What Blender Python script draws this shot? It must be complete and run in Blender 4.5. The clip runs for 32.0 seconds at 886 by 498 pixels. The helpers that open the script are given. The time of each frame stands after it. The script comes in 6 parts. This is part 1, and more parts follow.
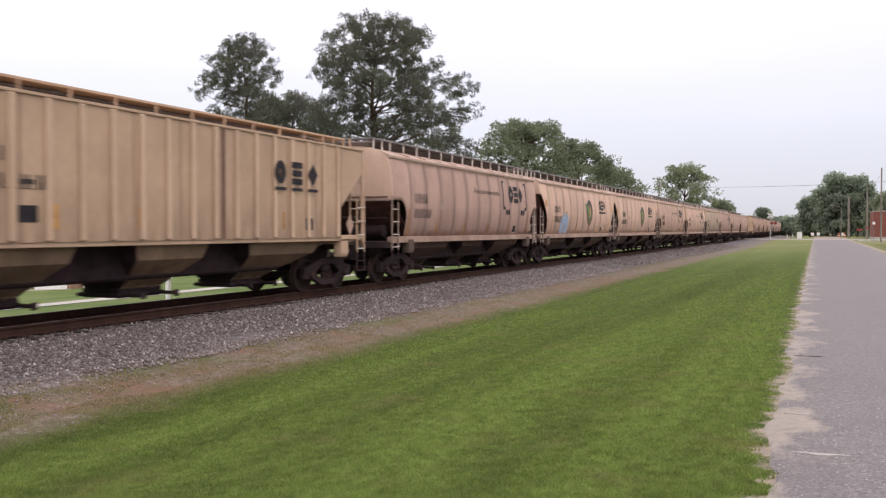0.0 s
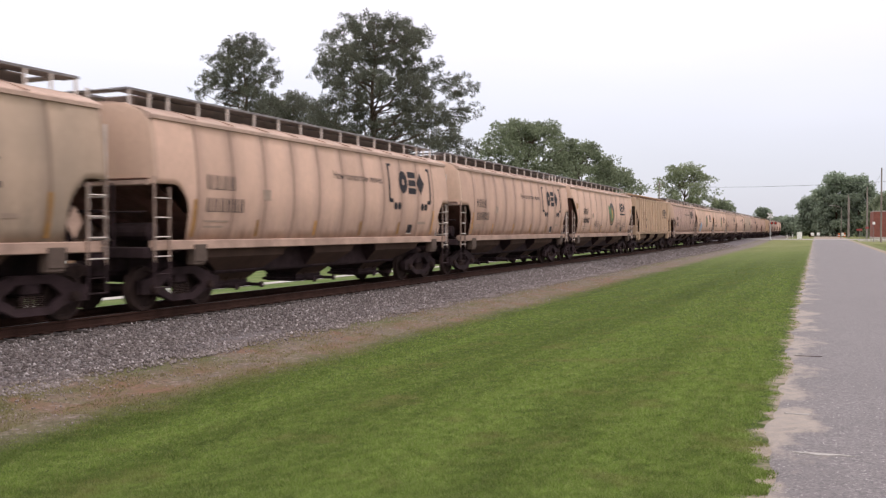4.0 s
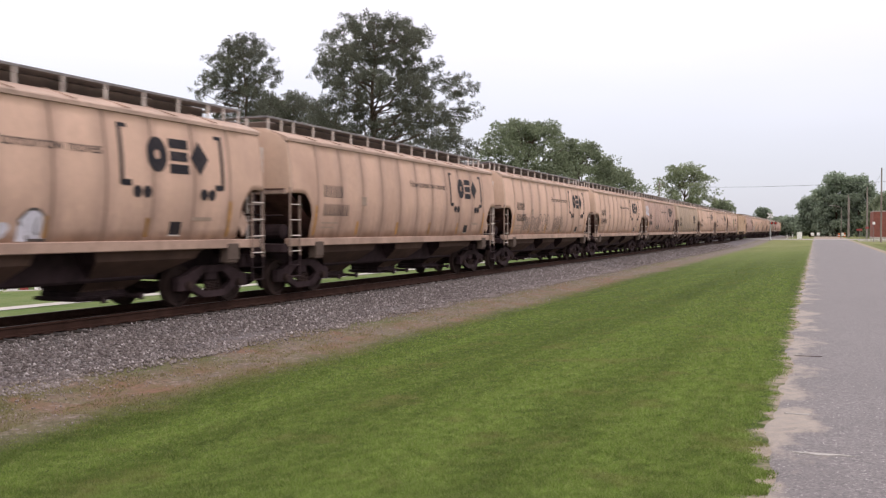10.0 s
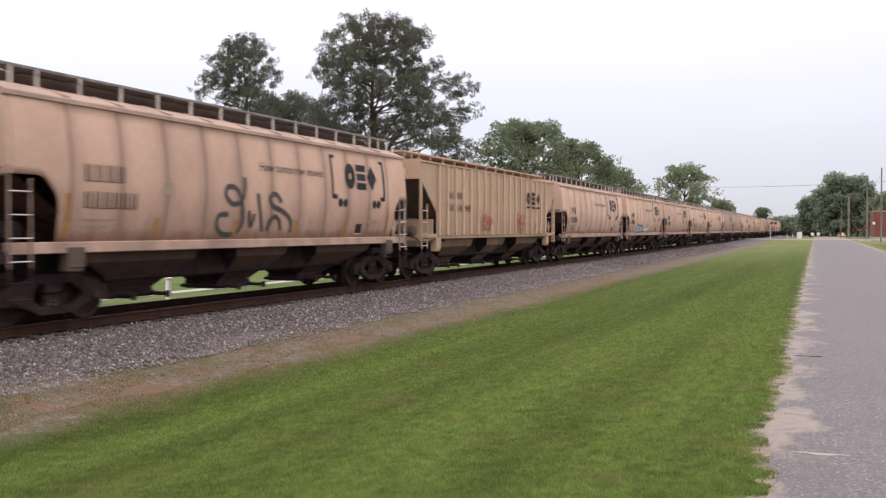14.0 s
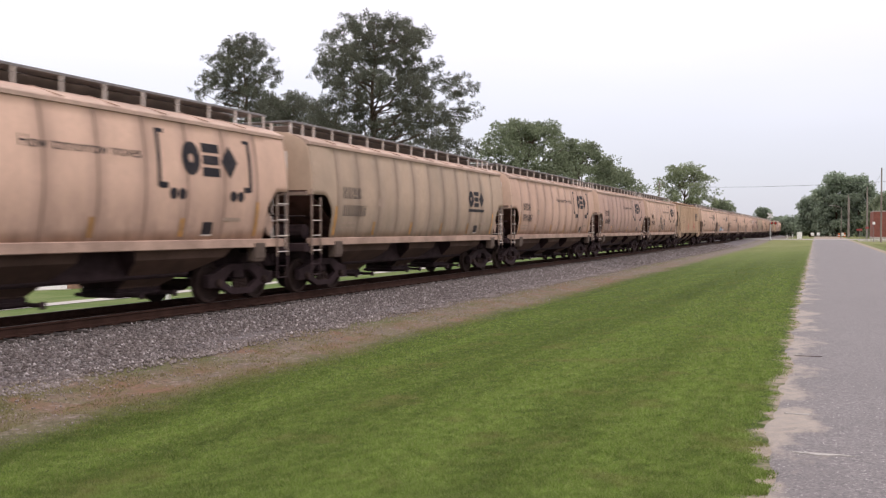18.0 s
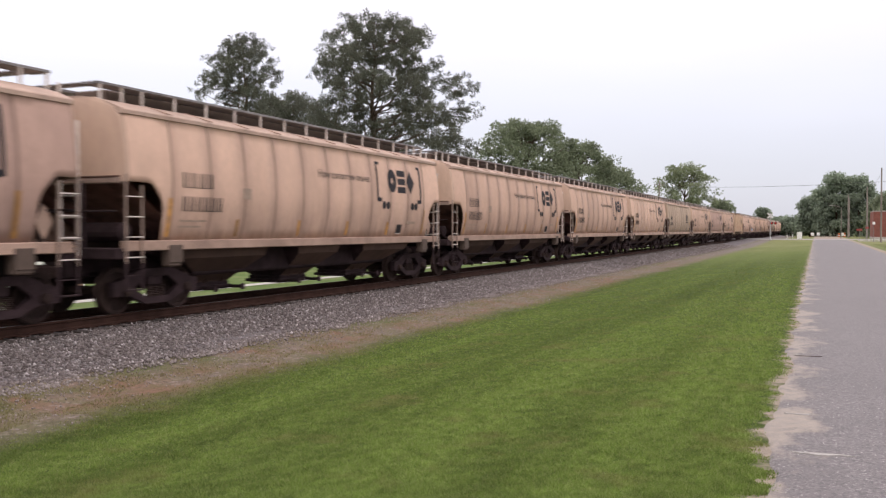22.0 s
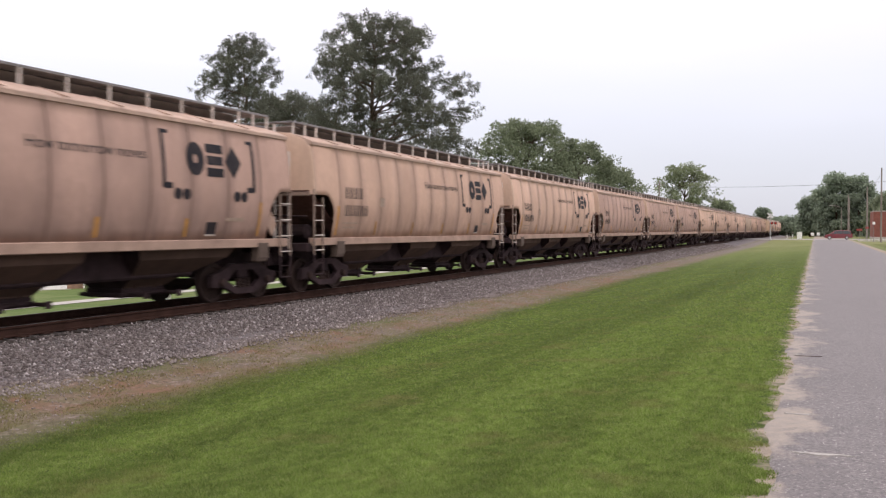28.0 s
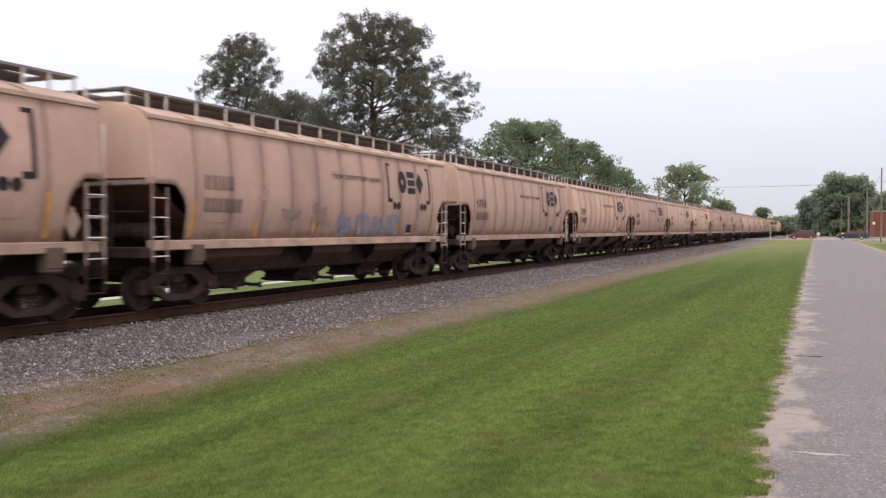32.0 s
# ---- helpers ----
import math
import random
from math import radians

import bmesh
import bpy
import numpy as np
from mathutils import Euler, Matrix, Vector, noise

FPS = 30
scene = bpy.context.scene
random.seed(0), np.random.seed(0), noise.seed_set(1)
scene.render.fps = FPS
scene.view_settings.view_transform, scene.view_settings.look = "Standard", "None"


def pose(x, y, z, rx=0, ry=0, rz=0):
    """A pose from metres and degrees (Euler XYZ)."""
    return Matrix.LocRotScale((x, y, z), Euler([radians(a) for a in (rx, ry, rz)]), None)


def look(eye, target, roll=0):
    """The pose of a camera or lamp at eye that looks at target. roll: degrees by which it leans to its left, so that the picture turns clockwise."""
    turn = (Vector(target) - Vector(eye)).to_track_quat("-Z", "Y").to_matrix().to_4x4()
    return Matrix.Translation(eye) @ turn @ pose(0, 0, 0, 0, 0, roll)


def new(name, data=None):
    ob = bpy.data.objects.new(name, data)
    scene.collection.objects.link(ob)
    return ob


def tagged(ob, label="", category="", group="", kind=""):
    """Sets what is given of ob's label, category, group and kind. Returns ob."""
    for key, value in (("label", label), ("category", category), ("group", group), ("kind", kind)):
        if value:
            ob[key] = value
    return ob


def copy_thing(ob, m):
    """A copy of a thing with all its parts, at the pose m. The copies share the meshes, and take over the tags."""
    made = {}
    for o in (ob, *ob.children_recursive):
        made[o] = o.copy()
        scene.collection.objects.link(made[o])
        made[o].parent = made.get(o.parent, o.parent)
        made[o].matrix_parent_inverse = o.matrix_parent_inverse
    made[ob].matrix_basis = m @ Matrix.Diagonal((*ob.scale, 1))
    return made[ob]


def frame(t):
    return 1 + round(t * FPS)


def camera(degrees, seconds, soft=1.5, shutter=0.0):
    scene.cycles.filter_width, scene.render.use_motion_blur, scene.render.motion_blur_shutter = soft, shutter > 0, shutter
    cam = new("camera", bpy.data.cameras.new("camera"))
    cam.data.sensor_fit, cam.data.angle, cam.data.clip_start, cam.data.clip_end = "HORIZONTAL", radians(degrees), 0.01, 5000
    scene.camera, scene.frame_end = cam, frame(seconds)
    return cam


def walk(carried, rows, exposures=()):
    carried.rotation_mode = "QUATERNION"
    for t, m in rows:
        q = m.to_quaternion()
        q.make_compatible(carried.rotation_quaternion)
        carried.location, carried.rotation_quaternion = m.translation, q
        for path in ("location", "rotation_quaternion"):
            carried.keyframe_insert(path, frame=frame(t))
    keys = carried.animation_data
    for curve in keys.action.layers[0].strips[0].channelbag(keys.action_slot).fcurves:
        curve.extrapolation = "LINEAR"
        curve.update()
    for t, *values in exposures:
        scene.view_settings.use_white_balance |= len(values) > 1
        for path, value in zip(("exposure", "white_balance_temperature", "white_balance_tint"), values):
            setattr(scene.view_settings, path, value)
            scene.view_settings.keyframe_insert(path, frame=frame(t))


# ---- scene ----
# The camera stands still at the road's edge; +y runs along the track, x to the right of it.
EYE = (0.0, 0.0, 1.75)
cam = camera(53.5, 32.0, soft=1.25, shutter=0.3)
STAND = pose(*EYE, 90 - 1.253, 0, 23.2)
walk(cam, [(0.0, STAND), (32.0, STAND)])

# ---- world and light: bright overcast afternoon ----
scene.view_settings.exposure = 0.0
world = bpy.data.worlds.new("overcast_sky")
scene.world = world
world.use_nodes = True
wn, wl = world.node_tree.nodes, world.node_tree.links
wn.clear()
w_out = wn.new("ShaderNodeOutputWorld")
w_bg = wn.new("ShaderNodeBackground")
w_bg2 = wn.new("ShaderNodeBackground")
w_add = wn.new("ShaderNodeAddShader")
w_sky = wn.new("ShaderNodeTexSky")
w_sky.sky_type, w_sky.sun_disc = "NISHITA", False
w_sky.sun_elevation, w_sky.sun_rotation = radians(48), radians(-60)
w_geo = wn.new("ShaderNodeTexCoord")
w_sep = wn.new("ShaderNodeSeparateXYZ")
w_ramp = wn.new("ShaderNodeValToRGB")
w_noise = wn.new("ShaderNodeTexNoise")
w_map = wn.new("ShaderNodeMapping")
w_mix = wn.new("ShaderNodeMixRGB")
w_map.inputs["Scale"].default_value = (1.0, 1.0, 3.5)
w_noise.inputs["Scale"].default_value, w_noise.inputs["Detail"].default_value = 1.6, 4
w_ramp.color_ramp.elements[0].position, w_ramp.color_ramp.elements[0].color = 0.0, (0.50, 0.505, 0.59, 1)
w_ramp.color_ramp.elements[1].position, w_ramp.color_ramp.elements[1].color = 1.0, (1.68, 1.54, 1.60, 1)
e = w_ramp.color_ramp.elements.new(0.16)
e.color = (0.715, 0.697, 0.77, 1)
e = w_ramp.color_ramp.elements.new(0.30)
e.color = (0.99, 0.915, 0.96, 1)
w_mix.blend_type, w_mix.inputs[0].default_value = "MULTIPLY", 0.22
wl.new(w_geo.outputs["Generated"], w_sep.inputs[0])
wl.new(w_sep.outputs["Z"], w_ramp.inputs[0])
wl.new(w_geo.outputs["Generated"], w_map.inputs[0])
wl.new(w_map.outputs[0], w_noise.inputs[0])
wl.new(w_ramp.outputs[0], w_mix.inputs[1])
wl.new(w_noise.outputs[0], w_mix.inputs[2])
wl.new(w_mix.outputs[0], w_bg.inputs[0])
wl.new(w_sky.outputs[0], w_bg2.inputs[0])
w_bg.inputs[1].default_value, w_bg2.inputs[1].default_value = 1.30, 0.02
wl.new(w_bg.outputs[0], w_add.inputs[0])
wl.new(w_bg2.outputs[0], w_add.inputs[1])
wl.new(w_add.outputs[0], w_out.inputs[0])

sun_data = bpy.data.lights.new("sun", "SUN")
sun_data.energy, sun_data.angle, sun_data.color = 0.88, radians(25), (1.0, 0.97, 0.92)
sun = new("sun", sun_data)
sun.matrix_world = look((46, -54, 78), (0, 0, 0))


# ---- materials ----
def material(name, base, rough=0.8, metal=0.0, grain=8.0, vary=0.25, fine=60.0, fine_vary=0.15, bump=0.0, bump_scale=80.0,
             stain=None, stain_scale=1.2, stain_amount=0.5, stretch=(1, 1, 1), rand=0.0, emit=None, spec=0.4):
    """Two scales of noise on a base colour, an optional stain, an optional shift from object to object, and relief."""
    m = bpy.data.materials.new(name)
    m.use_nodes = True
    n, l = m.node_tree.nodes, m.node_tree.links
    b = n["Principled BSDF"]
    b.inputs["Roughness"].default_value, b.inputs["Metallic"].default_value = rough, metal
    b.inputs["Specular IOR Level"].default_value = spec
    tc, mp = n.new("ShaderNodeTexCoord"), n.new("ShaderNodeMapping")
    mp.inputs["Scale"].default_value = stretch
    l.new(tc.outputs["Object"], mp.inputs[0])
    vec = mp.outputs[0]
    info = n.new("ShaderNodeObjectInfo")
    if rand:
        off, comb = n.new("ShaderNodeVectorMath"), n.new("ShaderNodeMath")
        comb.operation, comb.inputs[1].default_value = "MULTIPLY", 37.0
        l.new(info.outputs["Random"], comb.inputs[0])
        l.new(mp.outputs[0], off.inputs[0])
        l.new(comb.outputs[0], off.inputs[1])
        vec = off.outputs[0]

    def tex(scale, detail=4, rough_=0.6):
        t = n.new("ShaderNodeTexNoise")
        t.inputs["Scale"].default_value, t.inputs["Detail"].default_value, t.inputs["Roughness"].default_value = scale, detail, rough_
        l.new(vec, t.inputs[0])
        return t.outputs["Fac"]

    def ramp(x, lo, hi, a, c):
        r = n.new("ShaderNodeMapRange")
        r.inputs[1].default_value, r.inputs[2].default_value, r.inputs[3].default_value, r.inputs[4].default_value = lo, hi, a, c
        l.new(x, r.inputs[0])
        return r.outputs[0]

    def mul(a, c):
        k = n.new("ShaderNodeMath")
        k.operation = "MULTIPLY"
        l.new(a, k.inputs[0])
        l.new(c, k.inputs[1])
        return k.outputs[0]
    value = mul(ramp(tex(grain), 0.3, 0.7, 1 - vary, 1 + vary), ramp(tex(fine, 2), 0.3, 0.7, 1 - fine_vary, 1 + fine_vary))
    if rand:
        value = mul(value, ramp(info.outputs["Random"], 0, 1, 1 - rand, 1 + rand))
    sc = n.new("ShaderNodeVectorMath")
    sc.operation = "SCALE"
    sc.inputs[0].default_value = base
    l.new(value, sc.inputs["Scale"])
    col = sc.outputs[0]
    if stain:
        mx = n.new("ShaderNodeMixRGB")
        l.new(ramp(tex(stain_scale, 6, 0.65), 0.48, 0.72, 0, stain_amount), mx.inputs[0])
        l.new(col, mx.inputs[1])
        mx.inputs[2].default_value = (*stain, 1)
        col = mx.outputs[0]
    l.new(col, b.inputs["Base Color"])
    if bump:
        bp = n.new("ShaderNodeBump")
        bp.inputs["Strength"].default_value, bp.inputs["Distance"].default_value = 1.0, bump
        l.new(tex(bump_scale, 3), bp.inputs["Height"])
        l.new(bp.outputs[0], b.inputs["Normal"])
    if emit:
        b.inputs["Emission Color"].default_value, b.inputs["Emission Strength"].default_value = (*emit[:3], 1), emit[3]
    return m


def leafy(m, share=0.35):
    """Lets part of the light through, as leaves do."""
    n, l = m.node_tree.nodes, m.node_tree.links
    b = n["Principled BSDF"]
    tr, mx = n.new("ShaderNodeBsdfTranslucent"), n.new("ShaderNodeMixShader")
    mx.inputs[0].default_value = share
    l.new(b.inputs["Base Color"].links[0].from_socket, tr.inputs["Color"])
    l.new(b.outputs[0], mx.inputs[1])
    l.new(tr.outputs[0], mx.inputs[2])
    l.new(mx.outputs[0], n["Material Output"].inputs["Surface"])
    return m


def paint(name, base, dirt, rand=0.06, joints=True):
    """Weathered freight-car paint: broad fading, vertical run-off streaks, grime and rust along the joints of each sheet."""
    m = material(name, base, rough=0.65, spec=0.2, grain=0.9, vary=0.10, fine=16, fine_vary=0.06, bump=0.003, bump_scale=2.2,
                 stain=dirt, stain_scale=1.0, stain_amount=0.35, stretch=(1, 0.6, 0.4), rand=rand)
    if not joints:
        return m
    n, l = m.node_tree.nodes, m.node_tree.links
    b = n["Principled BSDF"]
    col = b.inputs["Base Color"].links[0].from_socket
    tc, sep = n.new("ShaderNodeTexCoord"), n.new("ShaderNodeSeparateXYZ")
    l.new(tc.outputs["Generated"], sep.inputs[0])
    edge = n.new("ShaderNodeMath")
    edge.operation, edge.inputs[1].default_value = "SUBTRACT", 0.5
    l.new(sep.outputs["Y"], edge.inputs[0])
    ab = n.new("ShaderNodeMath")
    ab.operation = "ABSOLUTE"
    l.new(edge.outputs[0], ab.inputs[0])
    mr = n.new("ShaderNodeMapRange")
    mr.inputs[1].default_value, mr.inputs[2].default_value, mr.inputs[3].default_value, mr.inputs[4].default_value = 0.462, 0.492, 0, 1.0
    l.new(ab.outputs[0], mr.inputs[0])
    ns, mp = n.new("ShaderNodeTexNoise"), n.new("ShaderNodeMapping")
    mp.inputs["Scale"].default_value = (1, 5, 0.9)
    ns.inputs["Scale"].default_value, ns.inputs["Detail"].default_value = 1.6, 5
    l.new(tc.outputs["Object"], mp.inputs[0])
    l.new(mp.outputs[0], ns.inputs[0])
    k = n.new("ShaderNodeMath")
    k.operation = "MULTIPLY"
    l.new(mr.outputs[0], k.inputs[0])
    l.new(ns.outputs["Fac"], k.inputs[1])
    mx = n.new("ShaderNodeMixRGB")
    l.new(k.outputs[0], mx.inputs[0])
    l.new(col, mx.inputs[1])
    mx.inputs[2].default_value = (0.13, 0.072, 0.05, 1)
    # ragged splashes of track dirt along the foot of the side
    up, foot, rag, rmap, rmr, dk, dm = (n.new("ShaderNode" + k) for k in ("SeparateXYZ", "MapRange", "TexNoise", "Mapping", "MapRange", "Math", "MixRGB"))
    l.new(tc.outputs["Object"], up.inputs[0])
    l.new(up.outputs["Z"], foot.inputs[0])
    foot.inputs[1].default_value, foot.inputs[2].default_value, foot.inputs[3].default_value, foot.inputs[4].default_value = 1.45, 2.55, 1.0, 0.0
    rmap.inputs["Scale"].default_value = (1, 2.2, 0.7)
    info, away = n.new("ShaderNodeObjectInfo"), n.new("ShaderNodeVectorMath")
    far = n.new("ShaderNodeMath")
    far.operation, far.inputs[1].default_value = "MULTIPLY", 53.0
    l.new(info.outputs["Random"], far.inputs[0])
    l.new(tc.outputs["Object"], rmap.inputs[0])
    l.new(rmap.outputs[0], away.inputs[0])
    l.new(far.outputs[0], away.inputs[1])
    l.new(away.outputs[0], rag.inputs[0])
    rag.inputs["Scale"].default_value, rag.inputs["Detail"].default_value, rag.inputs["Roughness"].default_value = 1.7, 7, 0.7
    rmr.inputs[1].default_value, rmr.inputs[2].default_value, rmr.inputs[3].default_value, rmr.inputs[4].default_value = 0.30, 0.72, 0.1, 0.95
    l.new(rag.outputs["Fac"], rmr.inputs[0])
    dk.operation = "MULTIPLY"
    l.new(foot.outputs[0], dk.inputs[0])
    l.new(rmr.outputs[0], dk.inputs[1])
    l.new(dk.outputs[0], dm.inputs[0])
    l.new(mx.outputs[0], dm.inputs[1])
    dm.inputs[2].default_value = (*[c * 0.85 for c in dirt], 1)
    l.new(dm.outputs[0], b.inputs["Base Color"])
    return m


M = {}
for key, base, dirt in (("tan", (0.572, 0.380, 0.288), (0.27, 0.168, 0.128)), ("pink", (0.480, 0.315, 0.254), (0.21, 0.138, 0.118)), ("pale", (0.645, 0.432, 0.328), (0.30, 0.20, 0.155)),
                        ("cream", (0.455, 0.333, 0.245), (0.205, 0.172, 0.135)), ("ochre", (0.470, 0.328, 0.226), (0.27, 0.180, 0.120))):
    M[key] = paint(key + "_paint", base, dirt)
    M[key + "_plain"] = paint(key + "_paint_on_fittings", base, dirt, 0.04, False)
# paler ochre for the ribs: the light they catch is put into the colour
M["rib"] = paint("lit_rib_paint", (0.57, 0.412, 0.295), (0.33, 0.225, 0.155), 0.04, False)
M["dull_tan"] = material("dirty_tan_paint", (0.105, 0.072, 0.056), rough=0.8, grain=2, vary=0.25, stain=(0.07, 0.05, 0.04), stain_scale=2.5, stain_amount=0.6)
M["roof"] = material("roof_paint", (0.43, 0.300, 0.235), rough=0.7, grain=1.2, vary=0.18, fine=20, stain=(0.33, 0.26, 0.21), stain_scale=2.0, stain_amount=0.5, stretch=(1, 0.6, 1), rand=0.05)
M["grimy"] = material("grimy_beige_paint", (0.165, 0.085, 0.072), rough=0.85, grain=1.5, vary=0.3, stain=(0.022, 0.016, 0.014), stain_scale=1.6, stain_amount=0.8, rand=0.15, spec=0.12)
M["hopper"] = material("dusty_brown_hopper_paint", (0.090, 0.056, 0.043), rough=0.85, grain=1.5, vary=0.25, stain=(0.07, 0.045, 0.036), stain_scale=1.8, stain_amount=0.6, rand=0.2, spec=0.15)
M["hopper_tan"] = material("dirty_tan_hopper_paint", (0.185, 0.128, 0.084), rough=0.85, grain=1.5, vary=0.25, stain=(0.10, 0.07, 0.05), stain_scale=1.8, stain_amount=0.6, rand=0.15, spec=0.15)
# grime of the running gear; its dark tone also paints shade on hopper sheets
M["soot_and_shade"] = material("sooty_and_shaded_steel", (0.038, 0.0240, 0.0260), rough=0.85, grain=3, vary=0.4, fine=40, stain=(0.027, 0.019, 0.016), stain_scale=4, rand=0.15, spec=0.12)
M["rust"] = material("rusty_steel", (0.042, 0.027, 0.024), rough=0.8, grain=4, vary=0.35, stain=(0.055, 0.033, 0.026), stain_scale=5, rand=0.1, spec=0.12)
M["seam"] = material("rusty_seam", (0.24, 0.145, 0.10), rough=0.85, grain=3, vary=0.3)
M["grey_steel"] = material("galvanised_grating", (0.20, 0.19, 0.19), rough=0.6, metal=0.3, grain=5, vary=0.25)
M["walkway"] = material("dark_weathered_grating", (0.20, 0.185, 0.185), rough=0.6, metal=0.2, grain=5, vary=0.3)
M["post"] = material("pale_painted_steel", (0.62, 0.54, 0.49), rough=0.6, grain=6, vary=0.2, rand=0.1)
M["end"] = paint("end_sheet_paint", (0.56, 0.395, 0.300), (0.30, 0.20, 0.155), 0.06, False)
M["ladder"] = material("dirty_beige_ladder_paint", (0.30, 0.215, 0.175), rough=0.7, grain=5, vary=0.25, stain=(0.16, 0.11, 0.09), stain_scale=6, stain_amount=0.5, rand=0.15)
M["sill"] = material("dirty_side_sill_paint", (0.395, 0.266, 0.205), rough=0.7, grain=1.5, vary=0.25, stain=(0.20, 0.13, 0.10), stain_scale=1.6, stain_amount=0.6, stretch=(1, 0.8, 1), rand=0.1)
M["rust_red"] = material("rusted_beam_paint", (0.115, 0.056, 0.040), rough=0.85, grain=4, vary=0.3, rand=0.15)
M["bright"] = material("worn_bright_steel", (0.55, 0.54, 0.53), rough=0.35, metal=0.8, grain=10, vary=0.2)
M["navy"] = material("faded_navy_lettering", (0.017, 0.014, 0.018), rough=0.6, grain=5, vary=0.25, stain=(0.17, 0.13, 0.12), stain_scale=3, stain_amount=0.2, spec=0.2)
M["brown_letter"] = material("faded_brown_lettering", (0.030, 0.023, 0.023), rough=0.7, grain=6, vary=0.25, stain=(0.32, 0.23, 0.18), stain_scale=6, stain_amount=0.15)
M["faint"] = material("very_faded_lettering", (0.36, 0.26, 0.20), rough=0.7, grain=6, vary=0.2)
M["yellow"] = material("dirty_yellow_reflector", (0.46, 0.225, 0.055), rough=0.5, grain=6, vary=0.3, stain=(0.26, 0.15, 0.09), stain_scale=4, stain_amount=0.7, rand=0.35)
M["white"] = material("white_enamel", (0.78, 0.77, 0.75), rough=0.5, grain=5, vary=0.08, stain=(0.5, 0.46, 0.4), stain_scale=2, stain_amount=0.3)
M["spray_white"] = material("white_spray_paint", (0.62, 0.60, 0.66), rough=0.7, grain=5, vary=0.2)
M["spray_pale"] = material("pale_overpaint", (0.56, 0.46, 0.41), rough=0.7, grain=5, vary=0.15)
M["emblem_dark"] = material("dark_emblem_paint", (0.055, 0.045, 0.045), rough=0.6, grain=8, vary=0.25, stain=(0.2, 0.15, 0.11), stain_scale=5, stain_amount=0.4)
M["emblem_ring"] = material("dull_gold_emblem_paint", (0.24, 0.15, 0.07), rough=0.6, grain=8, vary=0.3)
M["spray_black"] = material("black_spray_paint", (0.05, 0.045, 0.045), rough=0.6, grain=5, vary=0.3, stain=(0.3, 0.22, 0.18), stain_scale=7, stain_amount=0.4)
M["spray_brown"] = material("thin_dark_spray_paint", (0.245, 0.175, 0.145), rough=0.7, grain=5, vary=0.3)
M["spray_blue"] = material("blue_spray_paint", (0.30, 0.37, 0.50), rough=0.6, grain=5, vary=0.2)
M["spray_teal"] = material("dark_blue_spray_paint", (0.15, 0.20, 0.33), rough=0.6, grain=5, vary=0.3, stain=(0.36, 0.28, 0.24), stain_scale=6, stain_amount=0.6)
M["spray_red"] = material("red_spray_paint", (0.42, 0.09, 0.06), rough=0.6, grain=5, vary=0.2)
M["green"] = material("green_emblem_paint", (0.11, 0.185, 0.075), rough=0.6, grain=8, vary=0.2)
M["corn"] = material("yellow_emblem_paint", (0.48, 0.31, 0.09), rough=0.6, grain=8, vary=0.2)
M["rail"] = material("rusty_rail_steel", (0.046, 0.023, 0.017), rough=0.85, grain=3, vary=0.3, stain=(0.05, 0.027, 0.02), stain_scale=6, spec=0.12)
# rail head metal, darker because the train's shade is put into its colour
M["rail_head"] = material("shaded_rail_head", (0.13, 0.105, 0.10), rough=0.55, metal=0.5, grain=6, vary=0.2)
M["tie"] = material("creosoted_wood", (0.032, 0.023, 0.019), rough=0.9, grain=4, vary=0.4, stretch=(0.4, 3, 3), bump=0.01, bump_scale=30, rand=0.25)
M["bark"] = material("pine_bark", (0.10, 0.068, 0.05), rough=0.95, grain=3, vary=0.35, bump=0.03, bump_scale=6, stretch=(1, 1, 0.3))
M["pole"] = material("weathered_pole_wood", (0.22, 0.19, 0.165), rough=0.9, grain=3, vary=0.3, stretch=(1, 1, 0.1))
M["needles"] = leafy(material("pine_needles", (0.118, 0.124, 0.090), rough=0.75, grain=0.35, vary=0.3, fine=3, fine_vary=0.3), 0.35)
M["leaves"] = leafy(material("broad_leaves", (0.190, 0.222, 0.136), rough=0.7, grain=0.3, vary=0.3, fine=3, fine_vary=0.3))
M["leaves_light"] = leafy(material("fresh_leaves", (0.23, 0.265, 0.155), rough=0.7, grain=0.4, vary=0.3, fine=3, fine_vary=0.3))
# leaves of the far trees: distance haze is put into this paler colour
M["leaves_hazed"] = leafy(material("hazed_leaves", (0.262, 0.312, 0.226), rough=0.75, grain=0.15, vary=0.35, fine=1.5, fine_vary=0.3), 0.5)
M["glass"] = material("tinted_glass", (0.02, 0.022, 0.025), rough=0.08, grain=2, vary=0.1, spec=0.8)
M["maroon"] = material("maroon_car_paint", (0.16, 0.025, 0.03), rough=0.25, grain=1, vary=0.08, spec=0.6)
M["darkblue"] = material("dark_blue_car_paint", (0.025, 0.03, 0.042), rough=0.25, grain=1, vary=0.08, spec=0.6)
M["rubber"] = material("tyre_rubber", (0.03, 0.03, 0.03), rough=0.9, grain=8, vary=0.2)
M["brick"] = material("red_brick", (0.23, 0.085, 0.065), rough=0.9, grain=2, vary=0.2, rand=0.2)
M["red_sign"] = material("red_sign_enamel", (0.26, 0.05, 0.045), rough=0.5, grain=3, vary=0.1)
M["red_lamp"] = material("lit_red_signal_lens", (0.6, 0.02, 0.01), rough=0.4, emit=(1.0, 0.03, 0.015, 0.35))
M["orange"] = material("orange_plastic", (0.45, 0.14, 0.05), rough=0.6, grain=3, vary=0.1)
M["concrete"] = material("pale_concrete", (0.42, 0.39, 0.36), rough=0.9, grain=1.2, vary=0.15, fine=30, bump=0.004, stain=(0.28, 0.25, 0.22), stain_scale=0.8)
